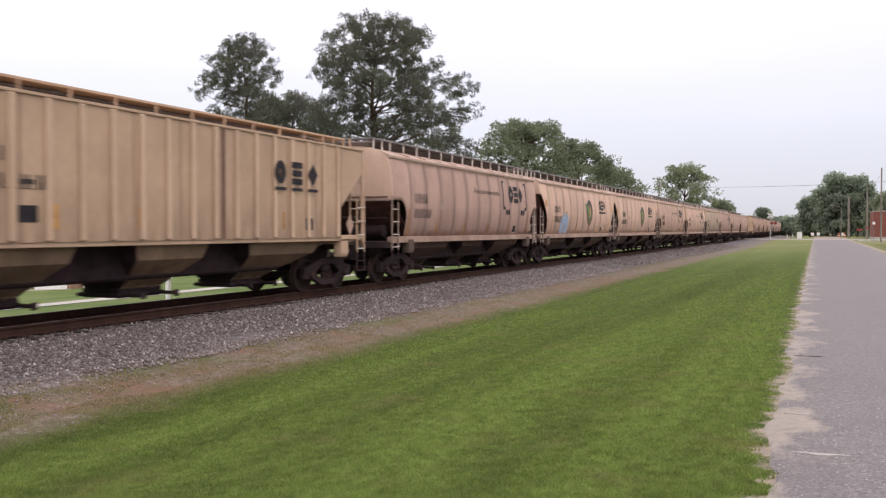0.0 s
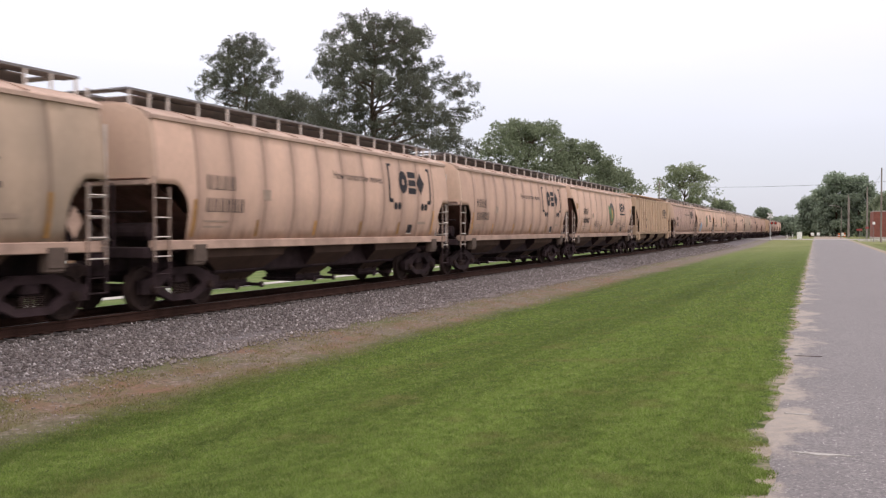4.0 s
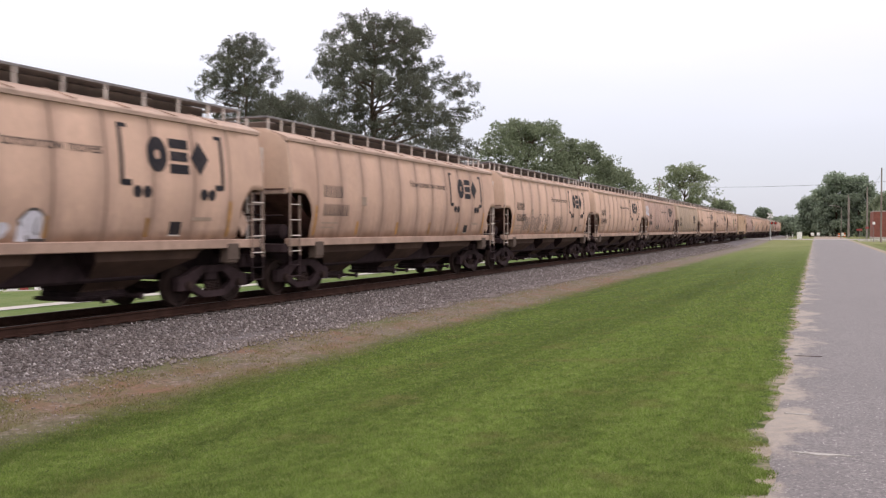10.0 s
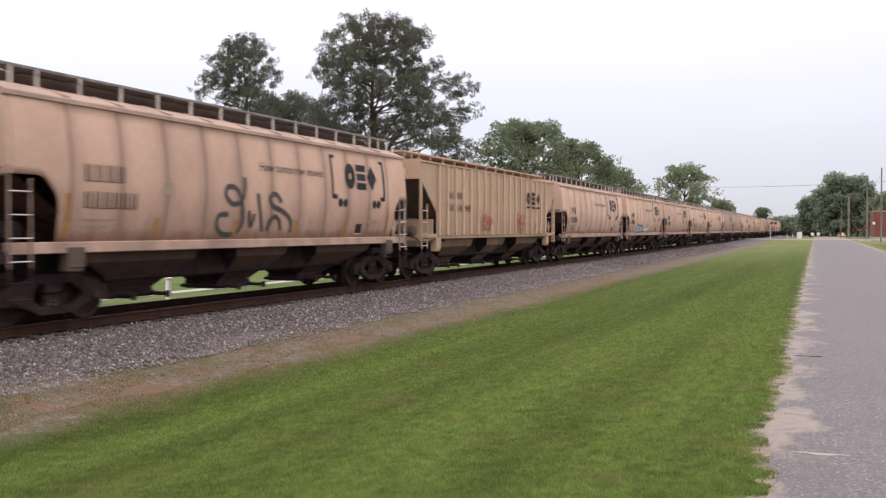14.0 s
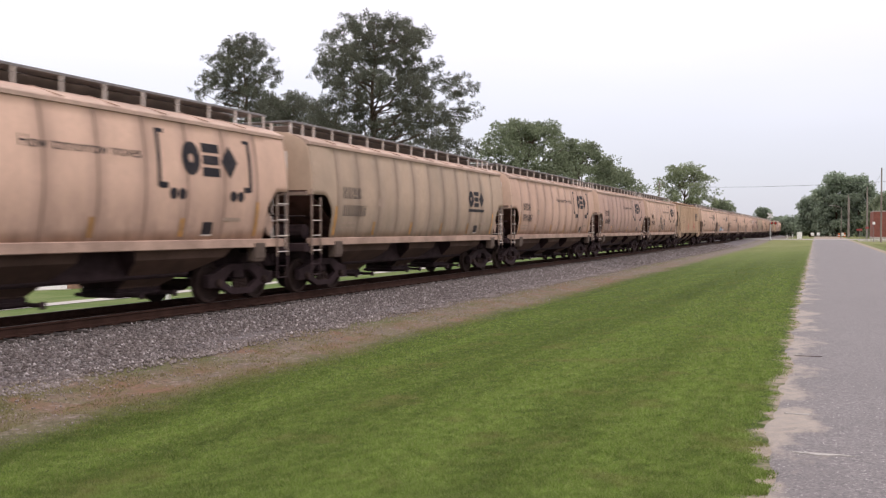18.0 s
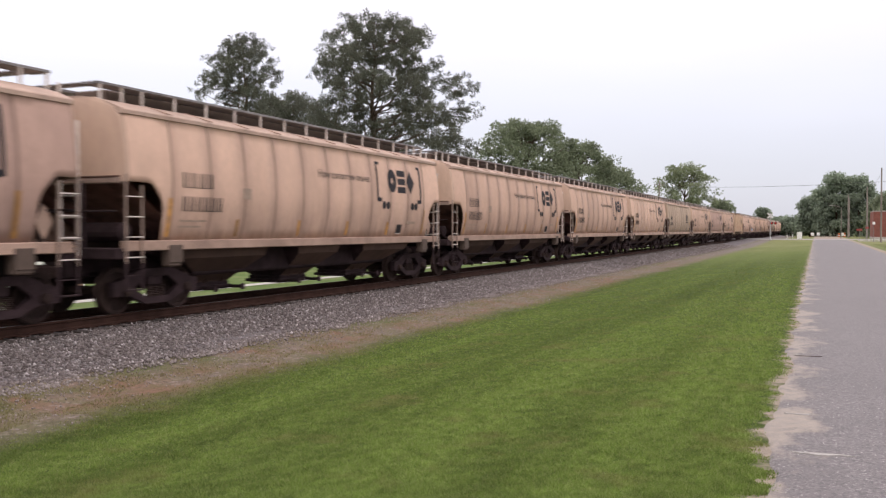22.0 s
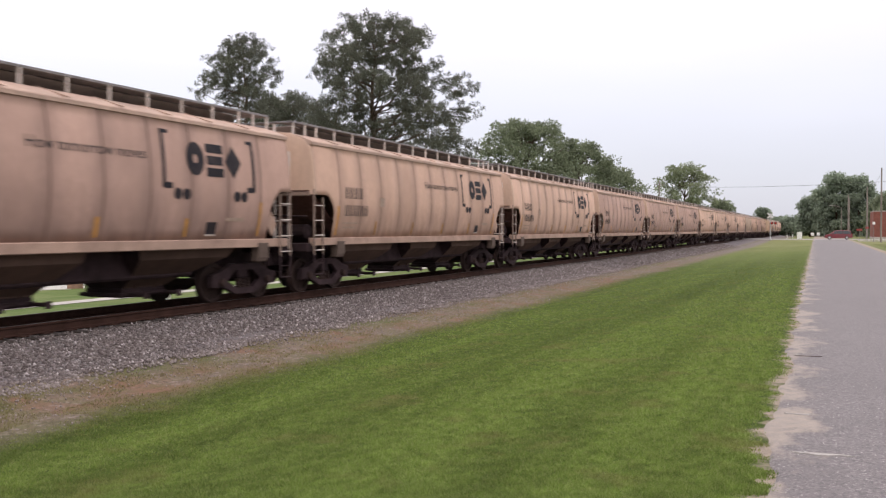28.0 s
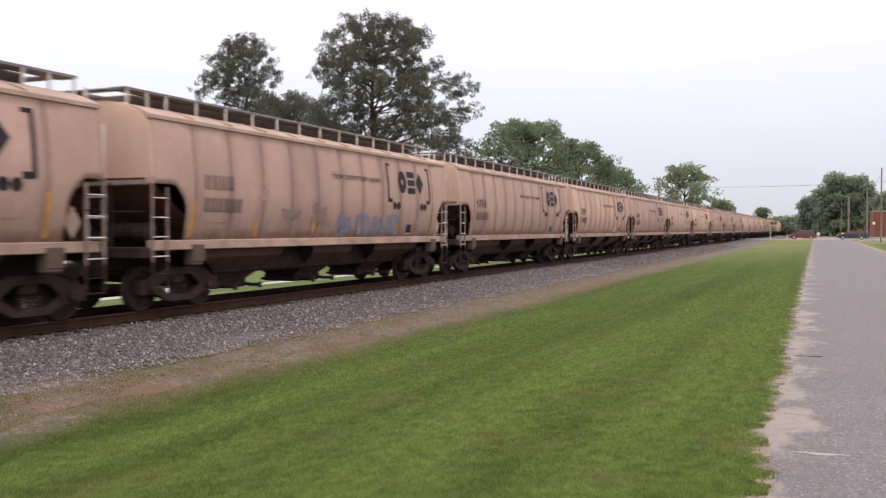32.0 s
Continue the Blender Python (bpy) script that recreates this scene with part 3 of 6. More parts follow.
def ballast():
    """Crushed stone heaped about the track; loose angular stones on a swept bed."""
    bed = sweep([(-4.0, -0.44), (-3.4, -0.36), (-1.6, -0.135), (0, -0.125), (1.6, -0.135), (3.5, -0.345), (4.0, -0.42)], -60, 900)
    stone = material("crushed_granite", (0.150, 0.130, 0.130), rough=0.9, grain=9, vary=0.35, fine=50, fine_vary=0.4, bump=0.03, bump_scale=24, stain=(0.20, 0.145, 0.11), stain_scale=0.5, stain_amount=0.4)
    solid("ballast_bed", bed.mesh("ballast_bed", True), stone, "grey crushed stone ballast bed under the track", "ballast", "structure")
    rng = np.random.default_rng(8)
    near, beyond = 78000, 15000
    n = near + beyond
    y = np.r_[1.0 + 46 * rng.random(near) ** 1.35, 45 + 75 * rng.random(beyond) ** 1.2]
    u = np.where(rng.random(n) < 0.84, 0.95 + (2.95 + 0.35 * np.sin(y * 0.9) * np.sin(y * 2.3 + 1)) * rng.random(n) ** 0.9, 3.55 + np.minimum(rng.exponential(0.55, n), 2.3))
    r = (0.014 + 0.024 * rng.random(n) ** 1.5) * np.where(u > 4.15, 0.55, 1.0) * np.interp(y, [25, 50, 120], [1.0, 1.35, 2.0])
    z = np.interp(u, [0.9, 1.6, 3.5, 4.0, 4.95, 6.2], [-0.13, -0.135, -0.345, -0.36, -0.42, -0.43]) + r * 0.35
    base = np.array([(1, 0, 0), (-1, 0, 0), (0, 1, 0), (0, -1, 0), (0, 0, 1), (0, 0, -1)], float)
    tri = np.array([(0, 2, 4), (2, 1, 4), (1, 3, 4), (3, 0, 4), (2, 0, 5), (1, 2, 5), (3, 1, 5), (0, 3, 5)])
    v = base[None] * (r[:, None, None] * rng.uniform(0.6, 1.25, (n, 6, 1))) + rng.normal(0, 0.2, (n, 6, 3)) * r[:, None, None]
    a = rng.random(n) * 6.28
    c, s = np.cos(a)[:, None], np.sin(a)[:, None]
    v = np.stack([v[..., 0] * c - v[..., 1] * s, v[..., 0] * s + v[..., 1] * c, v[..., 2] * 0.8], -1)
    v += np.stack([TRACK_X + u, y, z], -1)[:, None]
    f = (tri[None] + 6 * np.arange(n)[:, None, None]).reshape(-1, 3)
    loose = bpy.data.materials.new("loose_granite")
    loose.use_nodes = True
    nn, l = loose.node_tree.nodes, loose.node_tree.links
    g, ramp = nn.new("ShaderNodeNewGeometry"), nn.new("ShaderNodeValToRGB")
    ramp.color_ramp.elements[0].color, ramp.color_ramp.elements[1].color = (0.076, 0.060, 0.055, 1), (0.45, 0.405, 0.395, 1)
    e = ramp.color_ramp.elements.new(0.6)
    e.color = (0.146, 0.119, 0.112, 1)
    e = ramp.color_ramp.elements.new(0.90)
    e.color = (0.222, 0.192, 0.186, 1)
    l.new(g.outputs["Random Per Island"], ramp.inputs[0])
    # those strewn on the bare strip are dusty and pale
    sx, sm, dust = nn.new("ShaderNodeSeparateXYZ"), nn.new("ShaderNodeMapRange"), nn.new("ShaderNodeMixRGB")
    sm.inputs[1].default_value, sm.inputs[2].default_value, sm.inputs[4].default_value = -9.8, -9.3, 0.6
    dust.inputs[2].default_value = (0.33, 0.28, 0.25, 1)
    l.new(g.outputs["Position"], sx.inputs[0])
    l.new(sx.outputs["X"], sm.inputs[0])
    l.new(sm.outputs[0], dust.inputs[0])
    l.new(ramp.outputs[0], dust.inputs[1])
    l.new(dust.outputs[0], nn["Principled BSDF"].inputs["Base Color"])
    nn["Principled BSDF"].inputs["Roughness"].default_value = 0.9
    solid("ballast_stones", quick_mesh("ballast_stones", v.reshape(-1, 3), f), loose, "loose grey and white crushed ballast stones", "stones", "stuff")


def blade_material(name, ramp_colours):
    m = bpy.data.materials.new(name)
    m.use_nodes = True
    n, l = m.node_tree.nodes, m.node_tree.links
    g, r = n.new("ShaderNodeNewGeometry"), n.new("ShaderNodeValToRGB")
    r.color_ramp.elements[0].color, r.color_ramp.elements[1].color = (*ramp_colours[0], 1), (*ramp_colours[-1], 1)
    for i, c in enumerate(ramp_colours[1:-1]):
        r.color_ramp.elements.new((i + 1) / (len(ramp_colours) - 1)).color = (*c, 1)
    l.new(g.outputs["Random Per Island"], r.inputs[0])
    t = n.new("ShaderNodeTexNoise")
    t.inputs["Scale"].default_value, t.inputs["Detail"].default_value, t.inputs["Roughness"].default_value = 5.5, 6, 0.74
    tmap = n.new("ShaderNodeMapping")
    tmap.inputs["Scale"].default_value = (1.1, 0.8, 1.0)
    l.new(g.outputs["Position"], tmap.inputs[0])
    l.new(tmap.outputs[0], t.inputs[0])
    mr = n.new("ShaderNodeMapRange")
    mr.inputs[1].default_value, mr.inputs[2].default_value, mr.inputs[3].default_value, mr.inputs[4].default_value = 0.32, 0.68, 0.68, 1.32
    l.new(t.outputs["Fac"], mr.inputs[0])
    # faint lanes left by the mower, along the road
    lane, lmap, lmr, both = n.new("ShaderNodeTexNoise"), n.new("ShaderNodeMapping"), n.new("ShaderNodeMapRange"), n.new("ShaderNodeMath")
    lmap.inputs["Scale"].default_value = (1.0, 0.03, 0.0)
    lane.inputs["Scale"].default_value, lane.inputs["Detail"].default_value = 0.75, 2
    lmr.inputs[1].default_value, lmr.inputs[2].default_value, lmr.inputs[3].default_value, lmr.inputs[4].default_value = 0.38, 0.62, 0.78, 1.18
    both.operation = "MULTIPLY"
    l.new(g.outputs["Position"], lmap.inputs[0])
    l.new(lmap.outputs[0], lane.inputs[0])
    l.new(lane.outputs["Fac"], lmr.inputs[0])
    l.new(mr.outputs[0], both.inputs[0])
    l.new(lmr.outputs[0], both.inputs[1])
    sc = n.new("ShaderNodeVectorMath")
    sc.operation = "SCALE"
    l.new(r.outputs[0], sc.inputs[0])
    l.new(both.outputs[0], sc.inputs["Scale"])
    dry, dmr, dmx = n.new("ShaderNodeTexNoise"), n.new("ShaderNodeMapRange"), n.new("ShaderNodeMixRGB")
    dry.inputs["Scale"].default_value, dry.inputs["Detail"].default_value, dry.inputs["Roughness"].default_value = 0.9, 6, 0.7
    dmr.inputs[1].default_value, dmr.inputs[2].default_value, dmr.inputs[3].default_value, dmr.inputs[4].default_value = 0.54, 0.72, 0.0, 0.7
    l.new(g.outputs["Position"], dry.inputs[0])
    l.new(dry.outputs["Fac"], dmr.inputs[0])
    l.new(dmr.outputs[0], dmx.inputs[0])
    l.new(sc.outputs[0], dmx.inputs[1])
    dmx.inputs[2].default_value = (0.27, 0.235, 0.10, 1)
    # the tufts on the bare strip are dry
    px, pmr, straw = n.new("ShaderNodeSeparateXYZ"), n.new("ShaderNodeMapRange"), n.new("ShaderNodeMixRGB")
    pmr.inputs[1].default_value, pmr.inputs[2].default_value, pmr.inputs[3].default_value, pmr.inputs[4].default_value = -8.1, -7.3, 0.85, 0.0
    l.new(g.outputs["Position"], px.inputs[0])
    l.new(px.outputs["X"], pmr.inputs[0])
    l.new(pmr.outputs[0], straw.inputs[0])
    l.new(dmx.outputs[0], straw.inputs[1])
    straw.inputs[2].default_value = (0.215, 0.180, 0.090, 1)
    # blades turn paler and yellower with distance along the road
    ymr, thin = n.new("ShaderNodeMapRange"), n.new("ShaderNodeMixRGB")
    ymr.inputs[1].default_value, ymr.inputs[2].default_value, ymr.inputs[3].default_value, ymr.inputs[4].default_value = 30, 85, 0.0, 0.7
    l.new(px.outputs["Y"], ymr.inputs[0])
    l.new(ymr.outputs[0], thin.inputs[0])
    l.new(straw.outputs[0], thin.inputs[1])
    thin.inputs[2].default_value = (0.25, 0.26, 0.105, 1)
    l.new(thin.outputs[0], n["Principled BSDF"].inputs["Base Color"])
    n["Principled BSDF"].inputs["Roughness"].default_value = 0.7
    n["Principled BSDF"].inputs["Specular IOR Level"].default_value = 0.2
    return leafy(m, 0.4)


def grass():
    """Blades of the mown lawn, thick near the camera; ragged along the road and the bare strip."""
    rng = np.random.default_rng(12)
    n = 1500000
    d = 1 / (1 / 80 + (1 / 5.0 - 1 / 80) * rng.random(n) ** 0.85)
    a = np.radians(-1.5 + 54 * rng.random(n))
    x, y = -np.sin(a) * d, np.cos(a) * d
    wob = 0.10 * np.sin(y * 1.7) * np.sin(y * 0.63) + 0.09 * np.sin(y * 9.1 + 1) * np.sin(y * 4.3) + 0.06 * np.sin(y * 23.0) * np.sin(y * 7.7 + 2)
    wob2 = 0.45 * np.sin(y * 0.8 + 2) + 0.3 * np.sin(y * 2.1)
    keep = (x < -0.40 - 0.0039 * y + wob - rng.exponential(0.05, n) + rng.normal(0, 0.04, n)) & (x > -7.7 + 0.5 * wob2 + rng.normal(0, 0.25, n))
    extra = (rng.random(n) < 0.30 * (np.sin(x * 5 + y * 1.3) * np.sin(y * 2.2 - x) > -0.1)) & (x < -7.2) & (x > -9.9)
    x, y, d = x[keep | extra], y[keep | extra], d[keep | extra]
    n = len(x)
    tuft = 0.5 + 0.5 * np.sin(x * 11.0 + 2.1 * np.sin(y * 6.3)) * np.sin(y * 9.0 + 1.7 * np.sin(x * 7.0))
    h = rng.uniform(0.014, 0.034, n) * (0.65 + 0.7 * tuft) * np.clip((90 - d) / 50, 0.4, 1)
    w = rng.uniform(0.0028, 0.0052, n) * np.clip(d / 7, 1, 6)
    t = rng.random(n) * 6.283
    lean = rng.normal(0, 0.020, (n, 2))
    z = ground_z(x, y) - 0.005
    p0 = np.stack([x - np.cos(t) * w, y - np.sin(t) * w, z], -1)
    p1 = np.stack([x + np.cos(t) * w, y + np.sin(t) * w, z], -1)
    p2 = np.stack([x + lean[:, 0], y + lean[:, 1], z + h], -1)
    v = np.stack([p0, p1, p2], 1).reshape(-1, 3)
    f = np.arange(3 * n).reshape(-1, 3)
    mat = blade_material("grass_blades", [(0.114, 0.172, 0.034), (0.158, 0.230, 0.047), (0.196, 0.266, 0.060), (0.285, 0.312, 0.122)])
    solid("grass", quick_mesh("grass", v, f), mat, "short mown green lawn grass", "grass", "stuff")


# ---- trees ----
def leaf_cloud(rng, centres, radii, per, size, thin):
    """Leaf or needle blades scattered about clump centres, as one array of triangles pairs."""
    k = len(centres)
    c = np.repeat(centres, per, 0)
    r = np.repeat(radii, per)[:, None]
    d = rng.normal(0, 1, (k * per, 3))
    d /= np.linalg.norm(d, axis=1)[:, None]
    p = c + d * r * (rng.random((k * per, 1)) ** 0.45) * np.array([1, 1, 0.62])
    u = d + rng.normal(0, 0.7, d.shape)
    u /= np.linalg.norm(u, axis=1)[:, None]
    w = np.cross(u, rng.normal(0, 1, d.shape))
    w /= np.linalg.norm(w, axis=1)[:, None] + 1e-9
    s = size * rng.uniform(0.6, 1.4, (k * per, 1))
    q = np.stack([p - w * s * thin, p + u * s * 0.5 - w * s * thin * 0.3, p + u * s, p + u * s * 0.4 + w * s * thin], 1)
    return q.reshape(-1, 3)


def tree(name, x, y, height, envelope, label, leaf, seed, clumps=150, per=70, size=0.35, thin=0.3, clump_r=0.9, trunk_r=0.3, lean=0.0, gap=0.25, trunk_split=0.75, limb_share=0.3, lobes=0):
    """A tapered trunk with limbs and a crown of clumps inside an envelope of (height, radius)."""
    rng = np.random.default_rng(seed)
    zb = float(ground_z(x, y)) - 0.1
    t = thing(name, label, "tree", pose(x, y, zb))
    env = sorted(envelope)
    hs, rs = [e[0] for e in env], [e[1] for e in env]
    wood = Shape()
    pts = [Vector((0, 0, 0))]
    for i in range(1, 9):
        f = i / 8
        pts.append(Vector((lean * f * height * 0.1 + rng.normal(0, 0.07), rng.normal(0, 0.07), height * 0.93 * f)))
    rad = [trunk_r * (1 - 0.93 * (i / 8) ** trunk_split) + 0.02 for i in range(9)]
    for i in range(8):
        wood.tube(pts[i], pts[i + 1], rad[i], rad[i + 1], 8, False)
    centres, radii = [], []
    lo = env[0][0]
    count = 0
    heads = []
    top_r = max(rs)
    for i in range(lobes):
        h = lo + (height - lo) * (i + rng.random()) / lobes
        R = float(np.interp(h, hs, rs))
        az, lr = i * 2.39996 + rng.normal(0, 0.3), top_r * rng.uniform(0.28, 0.44)
        r = max(0.0, R - lr * 0.7)
        heads.append((Vector((math.cos(az) * r, math.sin(az) * r, min(h, height - lr * 0.8))), lr))
    for i in range(int(clumps * 0.72) if lobes else 0):
        c0, lr = heads[i % lobes]
        d = Vector(rng.normal(0, 1, 3)).normalized()
        d.z = d.z if d.z > 0 or rng.random() < 0.5 else -d.z
        c = c0 + d * lr * rng.uniform(0.55, 1.0)
        centres.append(c)
        radii.append(clump_r * rng.uniform(0.55, 1.1))
        if i < lobes or rng.random() < limb_share * 0.4:
            k = min(8, max(1, int(8 * (c.z - math.hypot(c.x, c.y) * 0.5) / (height * 0.93))))
            mid = pts[k].lerp(c, 0.55)
            wood.tube(pts[k], mid, 0.11, 0.07, 5, False).tube(mid, c, 0.07, 0.02, 5, False)
    while len(centres) < clumps and count < clumps * 8:
        count += 1
        h = lo + (height - lo) * rng.random() ** 0.85
        R = float(np.interp(h, hs, rs))
        az = rng.random() * 6.283
        lobes = 0.86 + 0.20 * math.sin(az * 3 + seed) * math.sin(h * 1.1 + az) + 0.08 * math.sin(az * 7 + h * 2)
        f = (0.35 + 0.65 * rng.random() ** 0.6)
        if noise.noise(Vector((math.cos(az) * 1.7 + seed, math.sin(az) * 1.7, h * 0.55))) > 0.55 - gap:
            continue
        r = R * f * lobes
        c = Vector((math.cos(az) * r + lean * h * 0.1, math.sin(az) * r, h))
        centres.append(c)
        radii.append(clump_r * rng.uniform(0.6, 1.25))
        if rng.random() < limb_share:
            k = min(8, max(1, int(8 * (h - R * 0.45) / (height * 0.93))))
            mid = pts[k].lerp(c, 0.55) + Vector((0, 0, -0.05 * r))
            b = 0.03 + 0.010 * r
            wood.tube(pts[k], mid, b * 1.5, b, 5, False).tube(mid, c, b, 0.015, 5, False)
    part("trunk", wood.mesh("trunk", True), M["bark"], t, "dark trunk with spreading limbs")
    v = leaf_cloud(rng, np.array(centres), np.array(radii), per, size, thin)
    part("crown", quick_mesh("crown", v, np.arange(len(v)).reshape(-1, 4)), M[leaf], t)
    return t


def pine(x, y, height, envelope, label, seed, pads=120, trunk_r=0.35, spacing=0.95, shift=((0, 0), (1, 0))):
    """A pine: straight trunk, upswept limbs that end in flattened pads of needle tufts, with sky between the pads. shift: how far the crown leans out, by height."""
    rng = np.random.default_rng(seed)
    t = thing("pine_tree", label, "tree", pose(x, y, float(ground_z(x, y)) - 0.1))
    env = sorted(envelope)
    hs, rs = [e[0] for e in env], [e[1] for e in env]
    wood = Shape()
    pts = [Vector((0, 0, 0))] + [Vector((rng.normal(0, 0.12), rng.normal(0, 0.12), height * 0.95 * i / 9)) for i in range(1, 10)]
    rad = [trunk_r * (1 - 0.92 * (i / 9) ** 0.9) + 0.02 for i in range(10)]
    for i in range(9):
        wood.tube(pts[i], pts[i + 1], rad[i], rad[i + 1], 8, False)

    def on_trunk(h):
        f = min(8.999, max(0, h / (height * 0.95) * 9))
        return pts[int(f)].lerp(pts[int(f) + 1], f - int(f))
    lo = env[0][0]
    made = []
    tufts, sizes = [], []
    tries = 0
    while len(made) < pads and tries < pads * 80:
        tries += 1
        h = lo + (height - lo) * rng.random()
        w = rng.uniform(0.5, 0.9) if rng.random() < 0.5 else rng.uniform(0.9, 1.35)
        R = float(np.interp(h, hs, rs))
        w = min(w, 0.35 + 0.3 * R)
        az = rng.random() * 6.283
        r = max(0.0, R - 0.25 * w) * (0.12 + 0.88 * rng.random() ** 0.55) * (0.96 + 0.10 * math.sin(az * 3 + h * 0.9 + seed) + 0.06 * math.sin(az * 5 - h * 2.1))
        d = float(np.interp(h, [k[0] for k in shift], [k[1] for k in shift]))
        c = Vector((math.cos(az) * r + 0.919 * d, math.sin(az) * r + 0.394 * d, h - 0.2 * w))
        # bays of open sky between the masses
        if noise.noise(c * 0.42 + Vector((seed, 0, 0))) + 0.5 * noise.noise(c * 0.95) < (-0.20 if h < 0.80 * height else -0.6):
            continue
        if any((c - q).length < spacing * (w + e) / 2 for q, e in made):
            continue
        made.append((c, w))
        a = on_trunk(min(max(lo * 0.6, h - r * rng.uniform(0.35, 0.7)), height * 0.9))
        mid = a.lerp(c, 0.55) + Vector((rng.normal(0, 0.15), rng.normal(0, 0.15), -0.07 * r))
        b = 0.018 + 0.007 * r
        close = [q for q, e in made[:-1] if (q - c).length < 2.4 and q.z < c.z + 0.3]
        if close and rng.random() < 0.8:
            mid = close[int(rng.random() * len(close))]
            b = 0.02
        else:
            wood.tube(a, mid, b * 1.7, b, 5, False)
        wood.tube(mid, c, b, 0.012, 4, False)
        out = (c - a).normalized()
        for i in range(int(16 * w ** 2) + 3):
            g = Vector(rng.normal(0, 1, 3)).normalized() * (0.25 + 0.75 * rng.random() ** 0.6) * w
            p = c + Vector((g.x, g.y, g.z * 0.72)) + out * rng.uniform(-0.2, 0.3)
            tufts.append(p)
            sizes.append(rng.uniform(0.12, 0.22))
            if i % 9 == 0:
                wood.tube(c - out * 0.4, p, 0.013, 0.005, 3, False)
    part("trunk", wood.mesh("trunk", True), M["bark"], t, "dark trunk with spreading limbs")
    v = leaf_cloud(rng, np.array([tuple(p) for p in tufts]), np.array(sizes), 34, 0.25, 0.14)
    part("crown", quick_mesh("crown", v, np.arange(len(v)).reshape(-1, 4)), M["needles"], t)
    return t


def trees():
    pine_label = "tall dark green pine tree beyond the railway"
    broad = "leafy green broadleaf tree beyond the railway"
    #  name, x, y, height, envelope, ...
    pine(-32.75, 62.2, 19.6, [(6.5, 6.4), (8.8, 7.2), (10.4, 7.3), (12.4, 6.7), (14.0, 6.3), (16.1, 5.6), (17.6, 4.8), (18.6, 3.9), (19.3, 2.9), (19.7, 1.9)], pine_label, 19, pads=250, trunk_r=0.40,
         spacing=1.05, shift=((6.5, 0.4), (8.8, 0.8), (10.4, 1.4), (12.4, 1.5), (14.0, 1.3), (16.1, 1.0), (18.1, 0.3)))
    pine(-51.0, 70.6, 21.4, [(11, 4.2), (14.0, 4.5), (15.7, 4.6), (17.4, 4.4), (19.1, 3.8), (20.4, 2.8), (21.2, 1.8)], pine_label, 26, pads=110, spacing=1.0)
    pine(-42.8, 66.4, 14.9, [(8, 4.0), (11, 4.4), (13.2, 3.6), (14.3, 2.2), (14.9, 0.8)], pine_label, 29, pads=80, trunk_r=0.25, spacing=1.0)
    tree("oak_tree", -31.0, 96.0, 15.0, [(4, 5.6), (8, 6.4), (11, 5.9), (13.5, 4.4), (15, 2.2)], broad, "leaves", 31, clumps=300, per=90, size=0.32, thin=0.34, clump_r=0.9, trunk_r=0.4, gap=0.2, lobes=22)
    tree("oak_tree", -30.0, 117.0, 14.3, [(4, 5.4), (8, 5.9), (11.5, 5.2), (13.2, 3.8), (14.3, 2.0)], broad, "leaves", 37, clumps=250, per=80, size=0.36, thin=0.34, clump_r=0.95, trunk_r=0.36, gap=0.2, lobes=19)
    tree("oak_tree", -29.0, 134.0, 12.2, [(3.5, 4.3), (8, 4.8), (12.2, 1.6)], broad, "leaves", 41, clumps=150, per=70, size=0.4, thin=0.34, clump_r=1.0, trunk_r=0.3, gap=0.1, lobes=14)
    tree("sycamore_tree", -22.0, 160.0, 13.2, [(3, 4.6), (7, 5.4), (10, 5.2), (13.2, 2.4)], "light green tree with thin open crown", "leaves_light", 43, clumps=220, per=48, size=0.40, thin=0.34, clump_r=0.85, trunk_r=0.26, gap=0.25, lobes=19)
    tree("oak_tree", -22.0, 222.0, 8.6, [(2, 3.6), (5, 4.2), (8.2, 1.6)], broad, "leaves", 47, clumps=100, per=70, size=0.6, thin=0.4, clump_r=1.5, gap=0.1)
    tree("oak_tree", -26.0, 240.0, 8.0, [(2, 3.6), (5, 4.2), (7.6, 1.5)], broad, "leaves", 48, clumps=100, per=70, size=0.6, thin=0.4, clump_r=1.5, gap=0.1)
    tree("pine_tree", -18.4, 330.0, 9.8, [(5.6, 1.8), (7.6, 2.9), (9.0, 2.2), (9.8, 0.9)], "round-topped dark tree far along the track", "leaves_hazed", 53, clumps=60, per=60, size=0.6, thin=0.35, clump_r=1.0, gap=0.1)
    r = random.Random(9)
    # woods at the end of the road
    for i, (x, y, h, rad) in enumerate([(-2.4, 263, 10.2, 3.2), (1.8, 257, 13.2, 4.2), (4.0, 251, 16.0, 4.8), (9.0, 249, 15.4, 4.0), (16, 242, 10.4, 5), (22, 237, 10.5, 6.5), (29, 232, 11, 8),
                                        (36, 226, 11, 8), (-9, 320, 6.0, 5), (-15, 350, 6, 6), (-20, 400, 6.5, 6)]):
        tree("oak_tree", x, y, h, [(0.6, rad * 0.95), (h * 0.4, rad), (h * 0.72, rad * 0.92), (h * 0.92, rad * 0.6), (h, rad * 0.25)], "tall dark green tree in dense woods", "leaves_hazed", 60 + i,
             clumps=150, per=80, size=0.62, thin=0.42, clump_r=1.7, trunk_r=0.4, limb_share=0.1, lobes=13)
    tree("oak_tree", 14.0, 222.0, 9.5, [(0.5, 4.5), (5, 5), (9.5, 1.4)], "lighter green tree at the edge of the woods", "leaves", 75, clumps=110, per=70, size=0.6, thin=0.4, clump_r=1.4, gap=0.0)
    # far woods behind everything
    rng = np.random.default_rng(77)
    cs, rr = [], []
